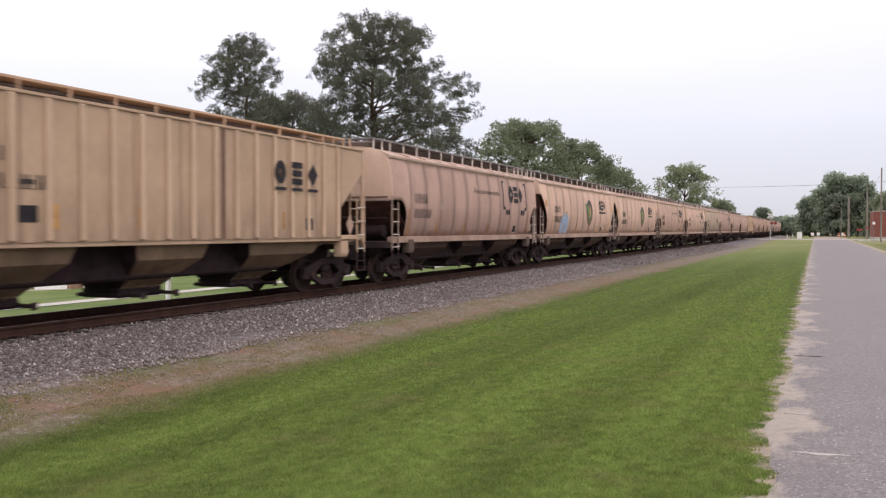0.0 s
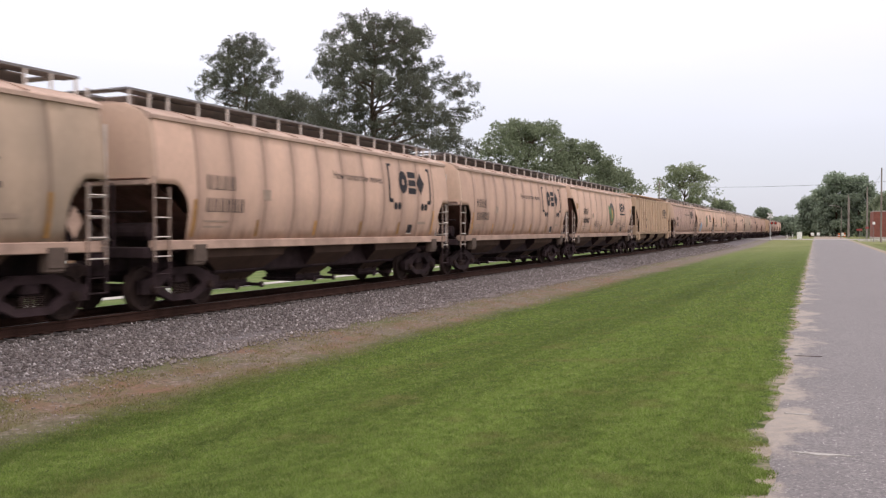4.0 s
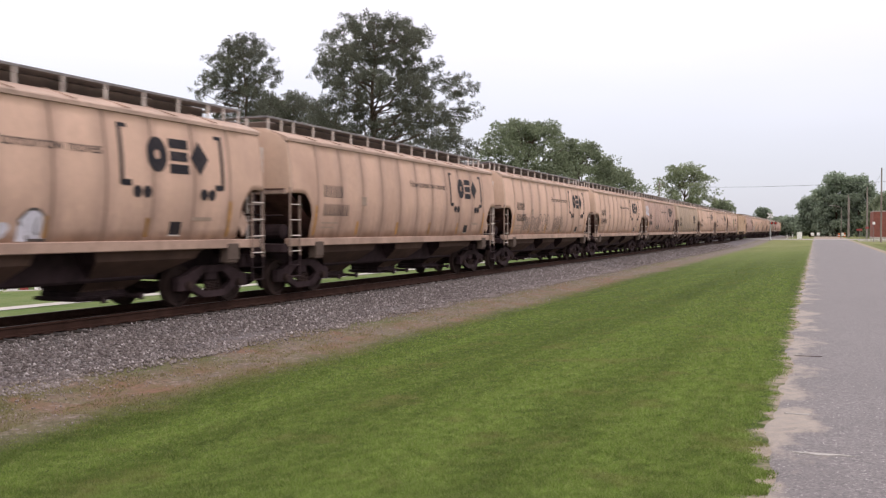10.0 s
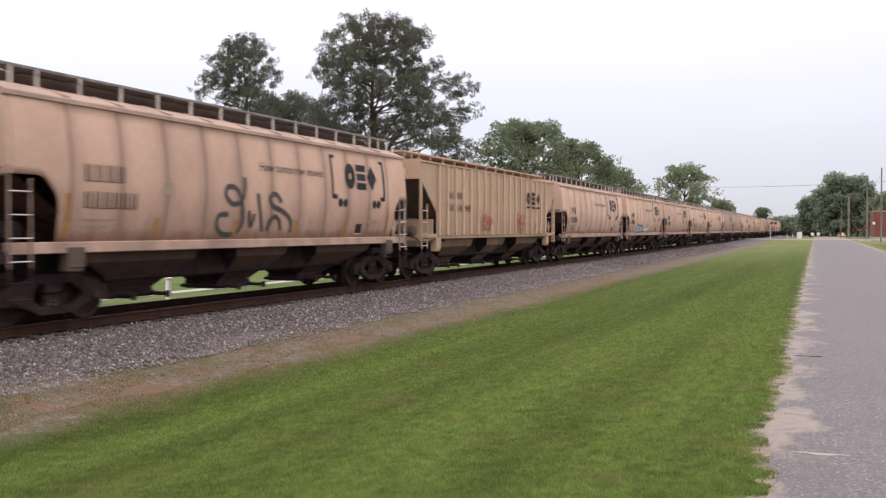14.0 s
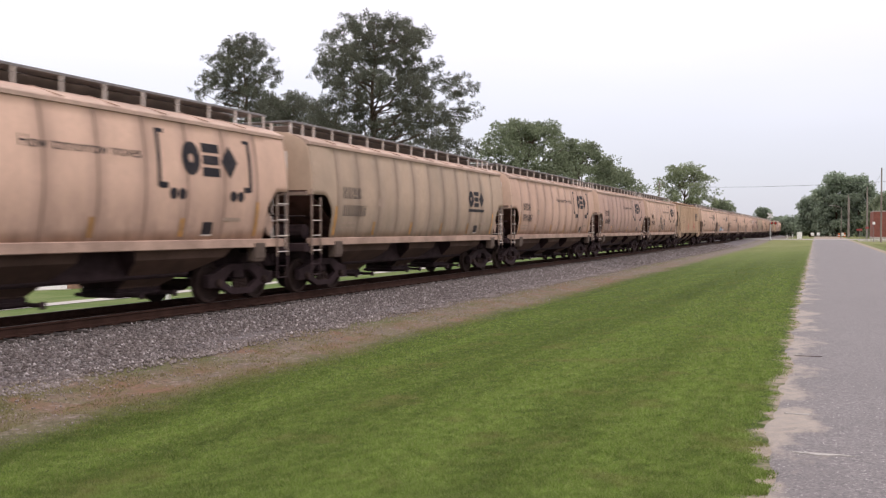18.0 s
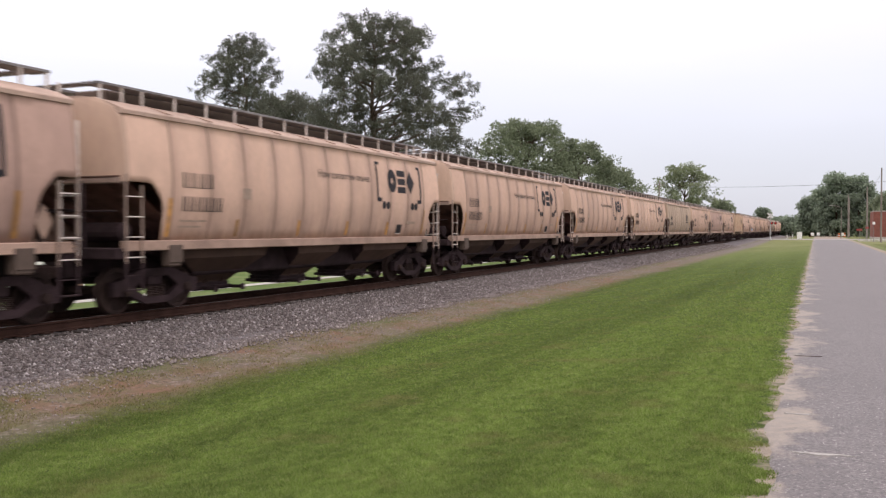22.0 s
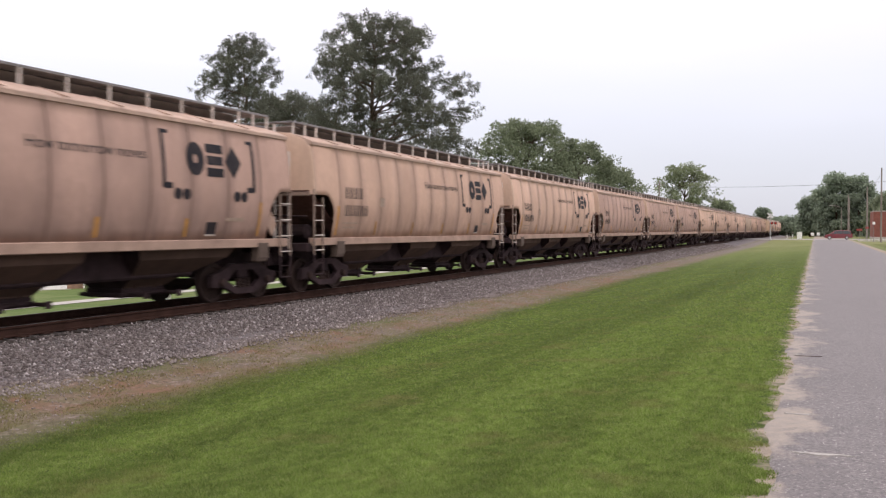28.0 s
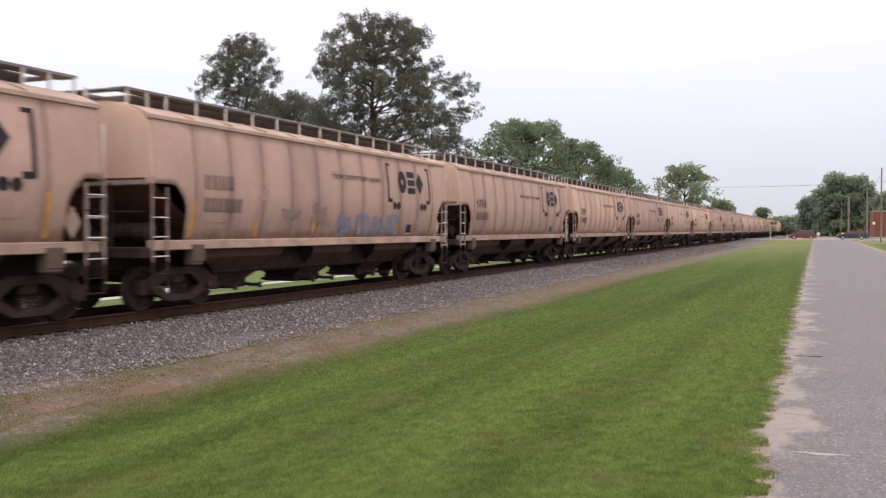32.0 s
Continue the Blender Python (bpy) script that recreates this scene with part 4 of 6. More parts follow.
    for i in range(1500):
        a = rng.uniform(-62, 40)
        d = rng.uniform(330, 420)
        x, y = math.sin(radians(a)) * d, math.cos(radians(a)) * d
        if -26 < x < -7:
            y += 160
        cs.append((x, y, rng.uniform(-0.5, 3.0) + 0.8 * math.sin(a * 0.9) + float(ground_z(x, y))))
        rr.append(rng.uniform(2.0, 3.2))
    v = leaf_cloud(rng, np.array(cs), np.array(rr), 30, 2.0, 0.5)
    solid("distant_woods", quick_mesh("distant_woods", v, np.arange(len(v)).reshape(-1, 4)), M["leaves_hazed"], "dark green woods along the horizon", "trees", "stuff")


# ---- covered hopper cars: local y runs along the train, x towards the road side, z up from the rail ----
SILL_Z, EAVE_Z = 1.45, 3.93


def bulge(z):
    """Half width of the rounded body at a height."""
    return 1.60 - (0.135 if z > 2.55 else 0.215) * ((z - 2.55) / 1.25) ** 2


def flat(z):
    return 1.525


ARCH = [(6.33, 1.45), (6.335, 1.95), (6.36, 2.12), (6.41, 2.25), (6.49, 2.36), (6.57, 2.44), (6.64, 2.52), (6.72, 2.565), (6.84, 2.58), (7.40, 2.58)]
RIB_CUT = [(6.08, 1.45), (6.085, 2.20), (6.10, 2.27), (7.36, 3.32), (7.40, 3.33)]
WEDGE = [(6.18, 1.45), (6.22, 1.95), (6.32, 2.25), (6.92, 3.05), (7.20, 3.32), (7.40, 3.34)]


def side_sheet(side, y0, y1, half, cut=None, nz=10, top=EAVE_Z, step=0.33, origin=0.0):
    """A body sheet between two stations, its foot cut by an end opening where there is one."""
    stations = list(np.linspace(y0, y1, max(2, int((y1 - y0) / (0.035 if cut else step)) + 1)))
    rows = []
    for y in stations:
        zb = SILL_Z if not cut else float(np.interp(abs(y), [c[0] for c in cut], [c[1] for c in cut]))
        zs = [zb + (top - zb) * i / nz for i in range(nz + 1)]
        rows.append([(side * half(z), y - origin, z) for z in zs])
    s = Shape().grid(rows)
    k = len(s.v)
    inner = [[(x - side * 0.012, y, z) for x, y, z in r] for r in rows]
    s.grid(inner)
    w, h = len(rows[0]), len(rows)
    for i in range(h - 1):
        s.f += [(i * w, (i + 1) * w, k + (i + 1) * w, k + i * w), (i * w + w - 1, (i + 1) * w + w - 1, k + (i + 1) * w + w - 1, k + i * w + w - 1)]
    for j in range(w - 1):
        s.f += [(j, j + 1, k + j + 1, k + j), ((h - 1) * w + j, (h - 1) * w + j + 1, k + (h - 1) * w + j + 1, k + (h - 1) * w + j)]
    return s


MESHES = {}


def once(key, build):
    if key not in MESHES:
        MESHES[key] = build()
    return MESHES[key]


def wheelset_mesh():
    s = Shape()
    s.tube((-1.0, 0, 0), (1.0, 0, 0), 0.085, n=10)
    for k in (-1, 1):
        s.lathe([(k * 0.675, 0.30), (k * 0.678, 0.478), (k * 0.700, 0.482), (k * 0.712, 0.460), (k * 0.815, 0.452), (k * 0.818, 0.375), (k * 0.775, 0.355), (k * 0.765, 0.16), (k * 0.83, 0.13), (k * 0.835, 0.09)], "x", 24)
        s.tube((k * 0.98, 0, 0), (k * 1.112, 0, 0), 0.115, 0.10, 10)
    return s.mesh("wheelset", False)


def sideframe_mesh():
    """A cast side frame: one ring of steel with a window for the bolster, deep over the journals."""
    outer = [(-1.22, 0.36), (-1.22, 0.64), (-1.00, 0.68), (-0.45, 0.88), (0.45, 0.88), (1.00, 0.68), (1.22, 0.64), (1.22, 0.36), (1.02, 0.36), (0.72, 0.33), (0.36, 0.17), (-0.36, 0.17), (-0.72, 0.33), (-1.02, 0.36)]
    inner = [(-0.62, 0.50), (-0.60, 0.54), (-0.52, 0.60), (-0.34, 0.72), (0.34, 0.72), (0.52, 0.60), (0.60, 0.54), (0.62, 0.50), (0.60, 0.47), (0.50, 0.42), (0.32, 0.31), (-0.32, 0.31), (-0.50, 0.42), (-0.60, 0.47)]
    n = len(outer)
    v, f = [], []
    for x in (-0.08, 0.08):
        v += [(x, y, z) for y, z in outer] + [(x * 0.8, y, z) for y, z in inner]
    for i in range(n):
        j = (i + 1) % n
        f += [(i, j, n + j, n + i), (2 * n + i, 3 * n + i, 3 * n + j, 2 * n + j), (i, 2 * n + i, 2 * n + j, j), (n + i, n + j, 3 * n + j, 3 * n + i)]
    return Shape().add(v, f).mesh("sideframe")


def spring_mesh():
    prof = []
    for i in range(7):
        prof += [(0.30 + i * 0.035, 0.055), (0.315 + i * 0.035, 0.078)]
    return Shape().lathe(prof, "z", 8).mesh("spring")


def truck(car, y, lite=False):
    """A three-piece truck: side frames, springs, bolster and two turning wheelsets."""
    t = part("truck", once("bolster", lambda: Shape().box(-1.02, 1.02, -0.20, 0.20, 0.52, 0.76, 0.04).box(-0.35, 0.35, -0.25, 0.25, 0.7, 0.86, 0.03).mesh("bolster")), M["soot_and_shade"], car, "grimy black steel truck", pose(0, y, 0))
    for side in (1, -1):
        part("sideframe", once("sideframe", sideframe_mesh), M["soot_and_shade"], t, m=pose(side * 0.99, 0, 0))
        if side == 1 and not lite:
            for k in (-0.18, 0, 0.18):
                part("spring", once("spring", spring_mesh), M["rust"], t, m=pose(side * 0.99, k, 0))
    for k in (-0.889, 0.889) if not lite else ():
        part("bearing_cap", once("cap", lambda: Shape().lathe([(0.0, 0.085), (0.025, 0.08), (0.035, 0.04)], "x", 12).mesh("bearing_cap")), M["rust"], t, "worn steel bearing cap", pose(1.118, k, 0.457))
    for k in (-0.889, 0.889):
        part("wheelset", once("wheelset", wheelset_mesh), M["rust"], t, "worn steel wheels on an axle", pose(0, k, 0.457))
    return t


def hopper_mesh(back, front, top_z=1.42, half=1.40):
    """A tapering discharge hopper that reaches back and front of its outlet at the sill, with a stiffening rim."""
    s = Shape()
    b = 0.60
    levels = [(top_z, half, 0.0), (1.06, half - 0.10, 0.25), (0.64, 0.72, 0.85), (0.46, 0.46, 1.0)]
    rows = []
    for z, x, f in levels:
        p, q = -back + (back - b) * f, front - (front - b) * f
        rows.append([(-x, p, z), (x, p, z), (x, q, z), (-x, q, z), (-x, p, z)])
    s.grid(rows)
    s.f.append((15, 16, 17, 18))
    s.box(half - 0.01, half + 0.03, -back + 0.1, front - 0.1, 1.33, 1.36, 0.006)
    s.box(0.44, 0.50, -b, b, 0.46, 0.54, 0.01)
    for k in (-0.3, 0.3):
        s.box(0.52, 0.62, k - 0.02, k + 0.02, 0.42, 0.75, 0.01, Matrix.Rotation(radians(38), 3, "Y"))
    me = s.mesh("hopper")
    # the sheets that face along the car have their shade put in as dark steel
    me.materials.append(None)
    me.materials.append(M["soot_and_shade"])
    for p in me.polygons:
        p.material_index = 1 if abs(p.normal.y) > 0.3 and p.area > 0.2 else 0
    return me


def gate_mesh():
    s = Shape().box(-0.50, 0.50, -0.66, 0.62, 0.27, 0.47, 0.03).box(-0.50, 0.50, -0.82, -0.74, 0.30, 0.38, 0.02).box(0.48, 0.60, -0.82, 0.60, 0.31, 0.38, 0.02)
    for k in (-0.5, 0.5):
        s.tube((0.5, k, 0.33), (0.98, k, 0.33), 0.04, n=8).box(0.96, 1.01, k - 0.07, k + 0.07, 0.26, 0.40, 0.015)
    return s.mesh("gate")


def ladder_mesh(z0=1.02, z1=2.72, w=0.43):
    s = Shape()
    for k in (0, w):
        s.box(-0.025, 0.025, k - 0.015, k + 0.015, z0, z1 - (0.20 if k else 0), 0.008)
    return s.mesh("ladder")


def rung_mesh(w=0.43):
    return Shape().tube((0.03, 0.0, 0), (0.03, w, 0), 0.013, n=6).mesh("rung")


def stirrup_mesh(w=0.43):
    s = Shape()
    for k in (0.0, w):
        s.box(-0.012, 0.012, k - 0.025, k + 0.025, 0.50, 1.06, 0.004)
    s.box(-0.035, 0.035, 0.0, w, 0.50, 0.53, 0.006).box(-0.03, 0.03, 0.0, w, 0.78, 0.80, 0.006)
    return s.mesh("stirrup")


def end_mesh(y_end, half, z0, flat_end=False):
    """The end sheet above the opening, with rounded corners."""
    rows = []
    for i in range(9):
        z = z0 + ((4.0 if flat_end else 4.20) - z0) * i / 8
        hw = half(min(z, EAVE_Z)) - (0 if flat_end else max(0, z - EAVE_Z) * 2.2)
        r = 0.05
        row = []
        for k in range(6):
            a = math.pi / 2 * k / 5
            row.append((-(hw - r + r * math.cos(a)), y_end - r + r * math.sin(a), z))
        for k in range(1, 6):
            row.append((-(hw - r) + 2 * (hw - r) * k / 6, y_end + (0 if flat_end else 0.05 * math.sin(math.pi * k / 6)), z))
        row += [(-p[0], p[1], p[2]) for p in reversed(row[:6])]
        rows.append(row)
    return Shape().grid(rows).mesh("end_sheet")


def roof_mesh(y_end, half_eave, rib=0.0):
    s = Shape()
    prof = [(half_eave + 0.03, 3.86), (half_eave + 0.05, 3.87), (half_eave + 0.05, 3.94), (half_eave + 0.03, 3.965), (1.15, 4.09), (0.86, 4.18), (0.50, 4.24), (0, 4.26)]
    if rib:
        prof = [(1.545, 3.90), (1.56, 3.905), (1.56, 3.95), (1.50, 3.965), (1.0, 4.0), (0.5, 4.02), (0, 4.03)]
    prof = prof + [(-x, z) for x, z in reversed(prof[:-1])]
    ys = list(np.linspace(-y_end, y_end, 24))
    s.grid([[(x, y, z) for x, z in prof] for y in ys])
    for y in (-y_end, y_end):
        k = len(s.v)
        s.v += [(x, y, z) for x, z in prof]
        s.f.append(tuple(range(k, k + len(prof))))
    # sheet joints across the roof
    for y in () if rib else np.arange(-y_end + 1.3, y_end - 0.5, 1.31):
        for sgn in (1, -1):
            s.box(sgn * 1.15 - 0.40, sgn * 1.15 + 0.40, y - 0.02, y + 0.02, 4.075, 4.105, 0.005, Matrix.Rotation(sgn * radians(17), 3, "Y"))
    return s.mesh("roof")


def on_side(half, u, v, lift):
    """A point on the road-side body at station u and height v."""
    return (half(v) + lift, u, v)


def strip(s, pts, width, half, lift=0.008):
    """A painted stroke along points (station, height)."""
    n = len(pts)
    rows = []
    for i, (u, v) in enumerate(pts):
        a, b = pts[max(0, i - 1)], pts[min(n - 1, i + 1)]
        d = math.hypot(b[0] - a[0], b[1] - a[1]) or 1
        nx, ny = -(b[1] - a[1]) / d * width / 2, (b[0] - a[0]) / d * width / 2
        rows.append([on_side(half, u - nx, v - ny, lift), on_side(half, u + nx, v + ny, lift)])
    return s.grid(rows)


def patch(s, u0, u1, v0, v1, half, lift=0.008, slant=0.0):
    k = max(2, int(abs(v1 - v0) / 0.12) + 1)
    return s.grid([[on_side(half, u0 + slant * (v - v0), v, lift), on_side(half, u1 + slant * (v - v0), v, lift)] for v in np.linspace(v0, v1, k)])


def disc(s, u, v, r, half, lift=0.008, r_in=0.0, n=32, sy=1.0, a0=0.0, a1=360.0):
    rows = []
    for i in range(n + 1):
        a = radians(a0 + (a1 - a0) * i / n)
        c, d = math.cos(a), math.sin(a) * sy
        rows.append([on_side(half, u + q * c, v + q * d, lift) for q in (r_in, (r_in + r) / 2, r)])
    return s.grid(rows)


def mark_shape(i, u0, u1, v0, v1, half):
    """One of the mark's plain shapes: a pierced disc, three stacked bars, a lozenge."""
    s, w, h, u = Shape(), u1 - u0, v1 - v0, (u0 + u1) / 2
    if i == 0:
        return disc(s, u, v0 + h / 2, w / 2, half, r_in=w * 0.14, n=28, sy=h / w).mesh("owner_mark")
    if i == 1:
        for a, b, e in ((0.0, 0.27, 0.0), (0.365, 0.635, 0.04), (0.73, 1.0, 0.0)):
            patch(s, u0 + e * w, u1 - e * w, v0 + a * h, v0 + b * h, half)
        return s.mesh("owner_mark")
    rows = []
    for k in range(13):
        r = w / 2 * max(0.03, 1 - abs(k - 6) / 6)
        rows.append([on_side(half, u - r, v0 + h * k / 12, 0.008), on_side(half, u + r, v0 + h * k / 12, 0.008)])
    return s.grid(rows).mesh("owner_mark")


def mark_blocks(car, u0, v0, w, h, half, underline, key, gap=0.05):
    """The owner's mark as three plain shapes, each a part of its own, with or without a bar beneath."""
    k = w / 3.0
    for i in range(3):
        part("owner_mark", once((key, i), lambda: mark_shape(i, u0 + i * k + gap * k, u0 + (i + 1) * k - gap * k, v0, v0 + h, half)), M["navy"], car, "navy shape of the owner mark")
        if underline == "split":
            part("mark_bar", once((key, "bar", i), lambda: patch(Shape(), u0 + i * k + gap * k, u0 + (i + 1) * k - gap * k, v0 - 0.28 * h, v0 - 0.14 * h, half).mesh("mark_bar")), M["navy"], car)
    if underline == "bar":
        part("mark_bar", once((key, "bar"), lambda: patch(Shape(), u0, u0 + w, v0 - 0.32 * h, v0 - 0.14 * h, half).mesh("mark_bar")), M["navy"], car)


def words_mesh(text, u0, v0, size, half):
    """Lettering laid on the curved side."""
    cu = bpy.data.curves.new("lettering", "FONT")
    cu.body, cu.size = text, size
    ob = new("lettering", cu)
    me = bpy.data.meshes.new_from_object(ob.evaluated_get(bpy.context.evaluated_depsgraph_get()))
    bpy.data.objects.remove(ob)
    for v in me.vertices:
        p = on_side(half, u0 + v.co.x, v0 + v.co.y, 0.008)
        v.co = p
    me.materials.clear()
    return me


def number_bars(u0, v0, widths, h, half, gap=0.05):
    """A line of writing as pairs of plain upright bars on one thin base line."""
    u, e, stops = u0, 0.003, []
    for w in widths:
        if w > 0:
            for a, b in ((0.0, 0.28), (0.62, 0.90)):
                stops += [(u + a * w, 0.03), (u + a * w + e, 1.0), (u + b * w - e, 1.0), (u + b * w, 0.03)]
        u += w + gap
    return Shape().grid([[on_side(half, c, v0 + h * top * q / 3, 0.008) for q in range(4)] for c, top in stops]).mesh("number_line")


def car_body(kind, colour, label, lite=False):
    """One covered hopper with all its parts. kind: round, emblem, plain or ribbed. lite: fewer, joined parts, for cars that stay far down the line."""
    ribbed = kind == "ribbed"
    half = flat if ribbed else bulge
    stretch = 0.45 if kind == "ribbed" else 0.70 if kind == "emblem" else 0.0
    ye = 7.38 + stretch
    cut0 = RIB_CUT if ribbed else WEDGE if kind == "emblem" else ARCH
    cut = [(a + stretch, b) for a, b in cut0]
    car = thing("covered_hopper_car", label, "freight car", group="covered hopper cars of the train")
    paint_m = M[colour]
    form = (ribbed, stretch)
    # sheets of the road side; the far side is one wall
    edges = [-ye] + list(np.linspace(-6.1 - stretch, 6.1 + stretch, 11)) + [ye]
    if lite:
        edges = [-ye, -6.1 - stretch, 6.1 + stretch, ye]
    for i in range(len(edges) - 1):
        a, b = edges[i] + 0.003, edges[i + 1] - 0.003
        ends = i in (0, len(edges) - 2)
        o = (a + b) / 2
        if ends:
            a, b = (a + 0.045, b) if i == 0 else (a, b - 0.045)
        key = (form, "panel", round(a, 2) if ends else round(b - a, 3))
        me = once(key, lambda: side_sheet(1, a, b, half, (cut if i == 0 else [(p + (0.16 if cut0 is ARCH else 0.0), q) for p, q in cut]) if ends else None, origin=o).mesh("side_sheet", not ribbed))
        part("side_sheet", me, paint_m, car, m=pose(0, o, 0))
    part("far_side", once((form, "far"), lambda: side_sheet(-1, -ye + 0.2, ye - 0.2, half).mesh("far_side", not ribbed)), paint_m, car)
    part("inner_wall", once((form, "inner"), lambda: side_sheet(1, -(6.05 + stretch), 6.05 + stretch, lambda z: half(z) - 0.016, step=20, nz=10).mesh("inner_wall", True)), M["seam"], car)
    if ribbed:
        rib = once("rib", lambda: Shape().box(1.525, 1.595, -0.055, 0.055, 1.47, 3.89, 0.02).mesh("rib"))
        for i in range(0, 18, 2 if lite else 1):
            part("rib", rib, M["rib"], car, m=pose(0, -6.35 + i * 12.7 / 17, 0))
    part("roof", once((form, "roof"), lambda: roof_mesh(ye - 0.01, half(EAVE_Z), 1.0 if ribbed else 0.0)), M["roof"] if not ribbed else M["ochre_plain"], car)
    low = pose(0, 0, -0.21 if ribbed else 0)
    # raised hatch trough and covers
    part("hatch_trough", once((form, "trough"), lambda: Shape().box(-0.42, 0.42, -ye + 0.7, ye - 0.7, 4.22, 4.47, 0.03).mesh("hatch_trough")), M["dull_tan"], car, "grimy loading hatch trough", low)
    cover = once("cover", lambda: Shape().box(-0.44, 0.44, -0.67, 0.67, 4.46, 4.53, 0.03).mesh("hatch_cover"))
    for i in range(0 if lite else 9):
        part("hatch_cover", cover, M["walkway"], car, m=low @ pose(0, -5.6 + 1.4 * i, 0))
    board = once((form, "board"), lambda: Shape().box(0.50, 0.93, -ye - 0.02, ye + 0.02, 4.45, 4.505, 0.008).mesh("running_board"))
    rb = M["ochre_plain"] if ribbed else M["walkway"]
    part("running_board", board, rb, car, "steel running board on short posts", low)
    part("running_board", board, rb, car, m=low @ pose(0, 0, 0, 0, 0, 180))
    part("end_board", once("eboard", lambda: Shape().box(-0.9, 0.9, -0.30, 0.02, 4.47, 4.50, 0.008).mesh("end_board")), rb, car, m=low @ pose(0, ye, 0))
    part("end_board", once("eboard", None), rb, car, m=low @ pose(0, -ye, 0, 0, 0, 180))
    post = once("rpost", lambda: Shape().box(0.88, 0.93, -0.023, 0.023, 4.13, 4.475, 0.008).mesh("post"))
    stations = [-ye + 0.05, -ye + 0.62, -ye + 1.18] + list(np.linspace(-ye + 2.16, ye - 2.16, 11)) + [ye - 1.18, ye - 0.62, ye - 0.05]
    for y in stations[::6] if lite else stations:
        part("post", post, M["post"] if not ribbed else M["ochre_plain"], car, m=low @ pose(0, y, 0))
    # ends
    z0 = 2.58 if cut0 is ARCH else 3.34
    em = once((form, "end"), lambda: end_mesh(ye, half, z0, ribbed))
    slope = once((form, "slope"), lambda: Shape().grid([[(-1.42, ye - 0.12, 2.66), (1.42, ye - 0.12, 2.66)], [(-1.38, 5.15 + stretch, 1.25), (1.38, 5.15 + stretch, 1.25)]]).mesh("slope_sheet"))
    slope_w = once("slope_wedge", lambda: Shape().grid([[(-1.42, ye - 0.12, 3.40), (1.42, ye - 0.12, 3.40)], [(-1.38, 5.15 + stretch, 1.25), (1.38, 5.15 + stretch, 1.25)]]).mesh("slope_sheet")) if kind == "emblem" else None
    slope_r = once("slope_ribbed", lambda: Shape().grid([[(-1.46, ye - 0.12, 3.40), (1.46, ye - 0.12, 3.40)], [(-1.46, 5.15 + stretch, 1.25), (1.46, 5.15 + stretch, 1.25)]]).mesh("slope_sheet")) if ribbed else None
    deck = once("deck", lambda: Shape().box(-1.45, 1.45, -0.30, 0.10, 1.10, 1.32, 0.02).mesh("end_sill"))
    floor = once("end_floor", lambda: Shape().box(-1.38, 1.38, -1.1, -0.30, 1.24, 1.28, 0.01).mesh("end_floor"))
    draft = once("draft", lambda: Shape().box(-0.30, 0.30, -2.4, 0.20, 0.72, 1.10, 0.03).mesh("draft_sill"))
    upright = once("upright", lambda: Shape().box(-0.03, 0.03, -0.02, 0.04, 1.3, 2.60, 0.01).mesh("end_post"))
    crossbar = once("crossbar", lambda: Shape().box(-1.4, 1.4, 0.0, 0.05, 2.0, 2.04, 0.01).mesh("end_handrail"))
    coupler = once("coupler", lambda: Shape().box(-0.10, 0.10, -0.4, 0.32, 0.74, 0.96, 0.03).box(-0.16, 0.16, 0.28, 0.56, 0.68, 1.0, 0.05).mesh("coupler"))
    for sgn, rz in ((1, 0), (-1, 180)):
        turn = pose(0, 0, 0, 0, 0, rz)
        part("end_sheet", em, M["end" if colour in ("tan", "pink", "pale") else colour + "_plain"], car, m=turn)
        if not ribbed and cut0 is ARCH:
            part("end_beam", once("end_beam", lambda: Shape().box(-1.46, 1.46, -0.05, 0.075, 2.54, 2.66, 0.02).mesh("end_beam")), M["ladder"], car, "dirty beige end beam", turn @ pose(0, ye, 0))
            if not lite:
                part("end_flange", once("end_flange", lambda: Shape().box(-1.44, 1.44, -0.04, 0.085, 2.66, 2.69, 0.006).mesh("end_flange")), M["rust_red"], car, "rusty brown flange", turn @ pose(0, ye, 0))
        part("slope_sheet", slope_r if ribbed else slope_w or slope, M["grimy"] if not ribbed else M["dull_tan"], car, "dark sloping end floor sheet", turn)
        grime = M["soot_and_shade"] if not ribbed else M["dull_tan"]
        if ribbed:
            part("corner_post", once("corner_post", lambda: Shape().box(1.47, 1.55, -0.05, 0.05, 1.3, 3.36, 0.015).mesh("corner_post")), M["ochre_plain"], car, m=pose(0, sgn * (ye - 0.05), 0))
            part("bolster_web", once("bolster_web", lambda: Shape().box(-1.42, 1.42, -0.03, 0.03, 1.27, 2.02, 0.01).mesh("bolster_web")), M["ochre_plain"], car, "beige upright sheet under the end slope", pose(0, sgn * (ye - 1.25), 0))
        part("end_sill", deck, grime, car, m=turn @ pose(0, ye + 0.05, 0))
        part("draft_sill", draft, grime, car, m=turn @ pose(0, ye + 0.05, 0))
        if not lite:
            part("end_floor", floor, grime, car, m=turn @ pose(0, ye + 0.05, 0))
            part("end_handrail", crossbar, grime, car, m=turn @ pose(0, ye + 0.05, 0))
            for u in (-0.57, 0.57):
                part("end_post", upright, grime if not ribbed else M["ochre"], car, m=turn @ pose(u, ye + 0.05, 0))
        part("coupler", coupler, M["rust"], car, "rusty knuckle coupler", turn @ pose(0, ye + 0.15, 0))
        truck(car, (6.20 if sgn > 0 else -5.95) + sgn * stretch, lite)
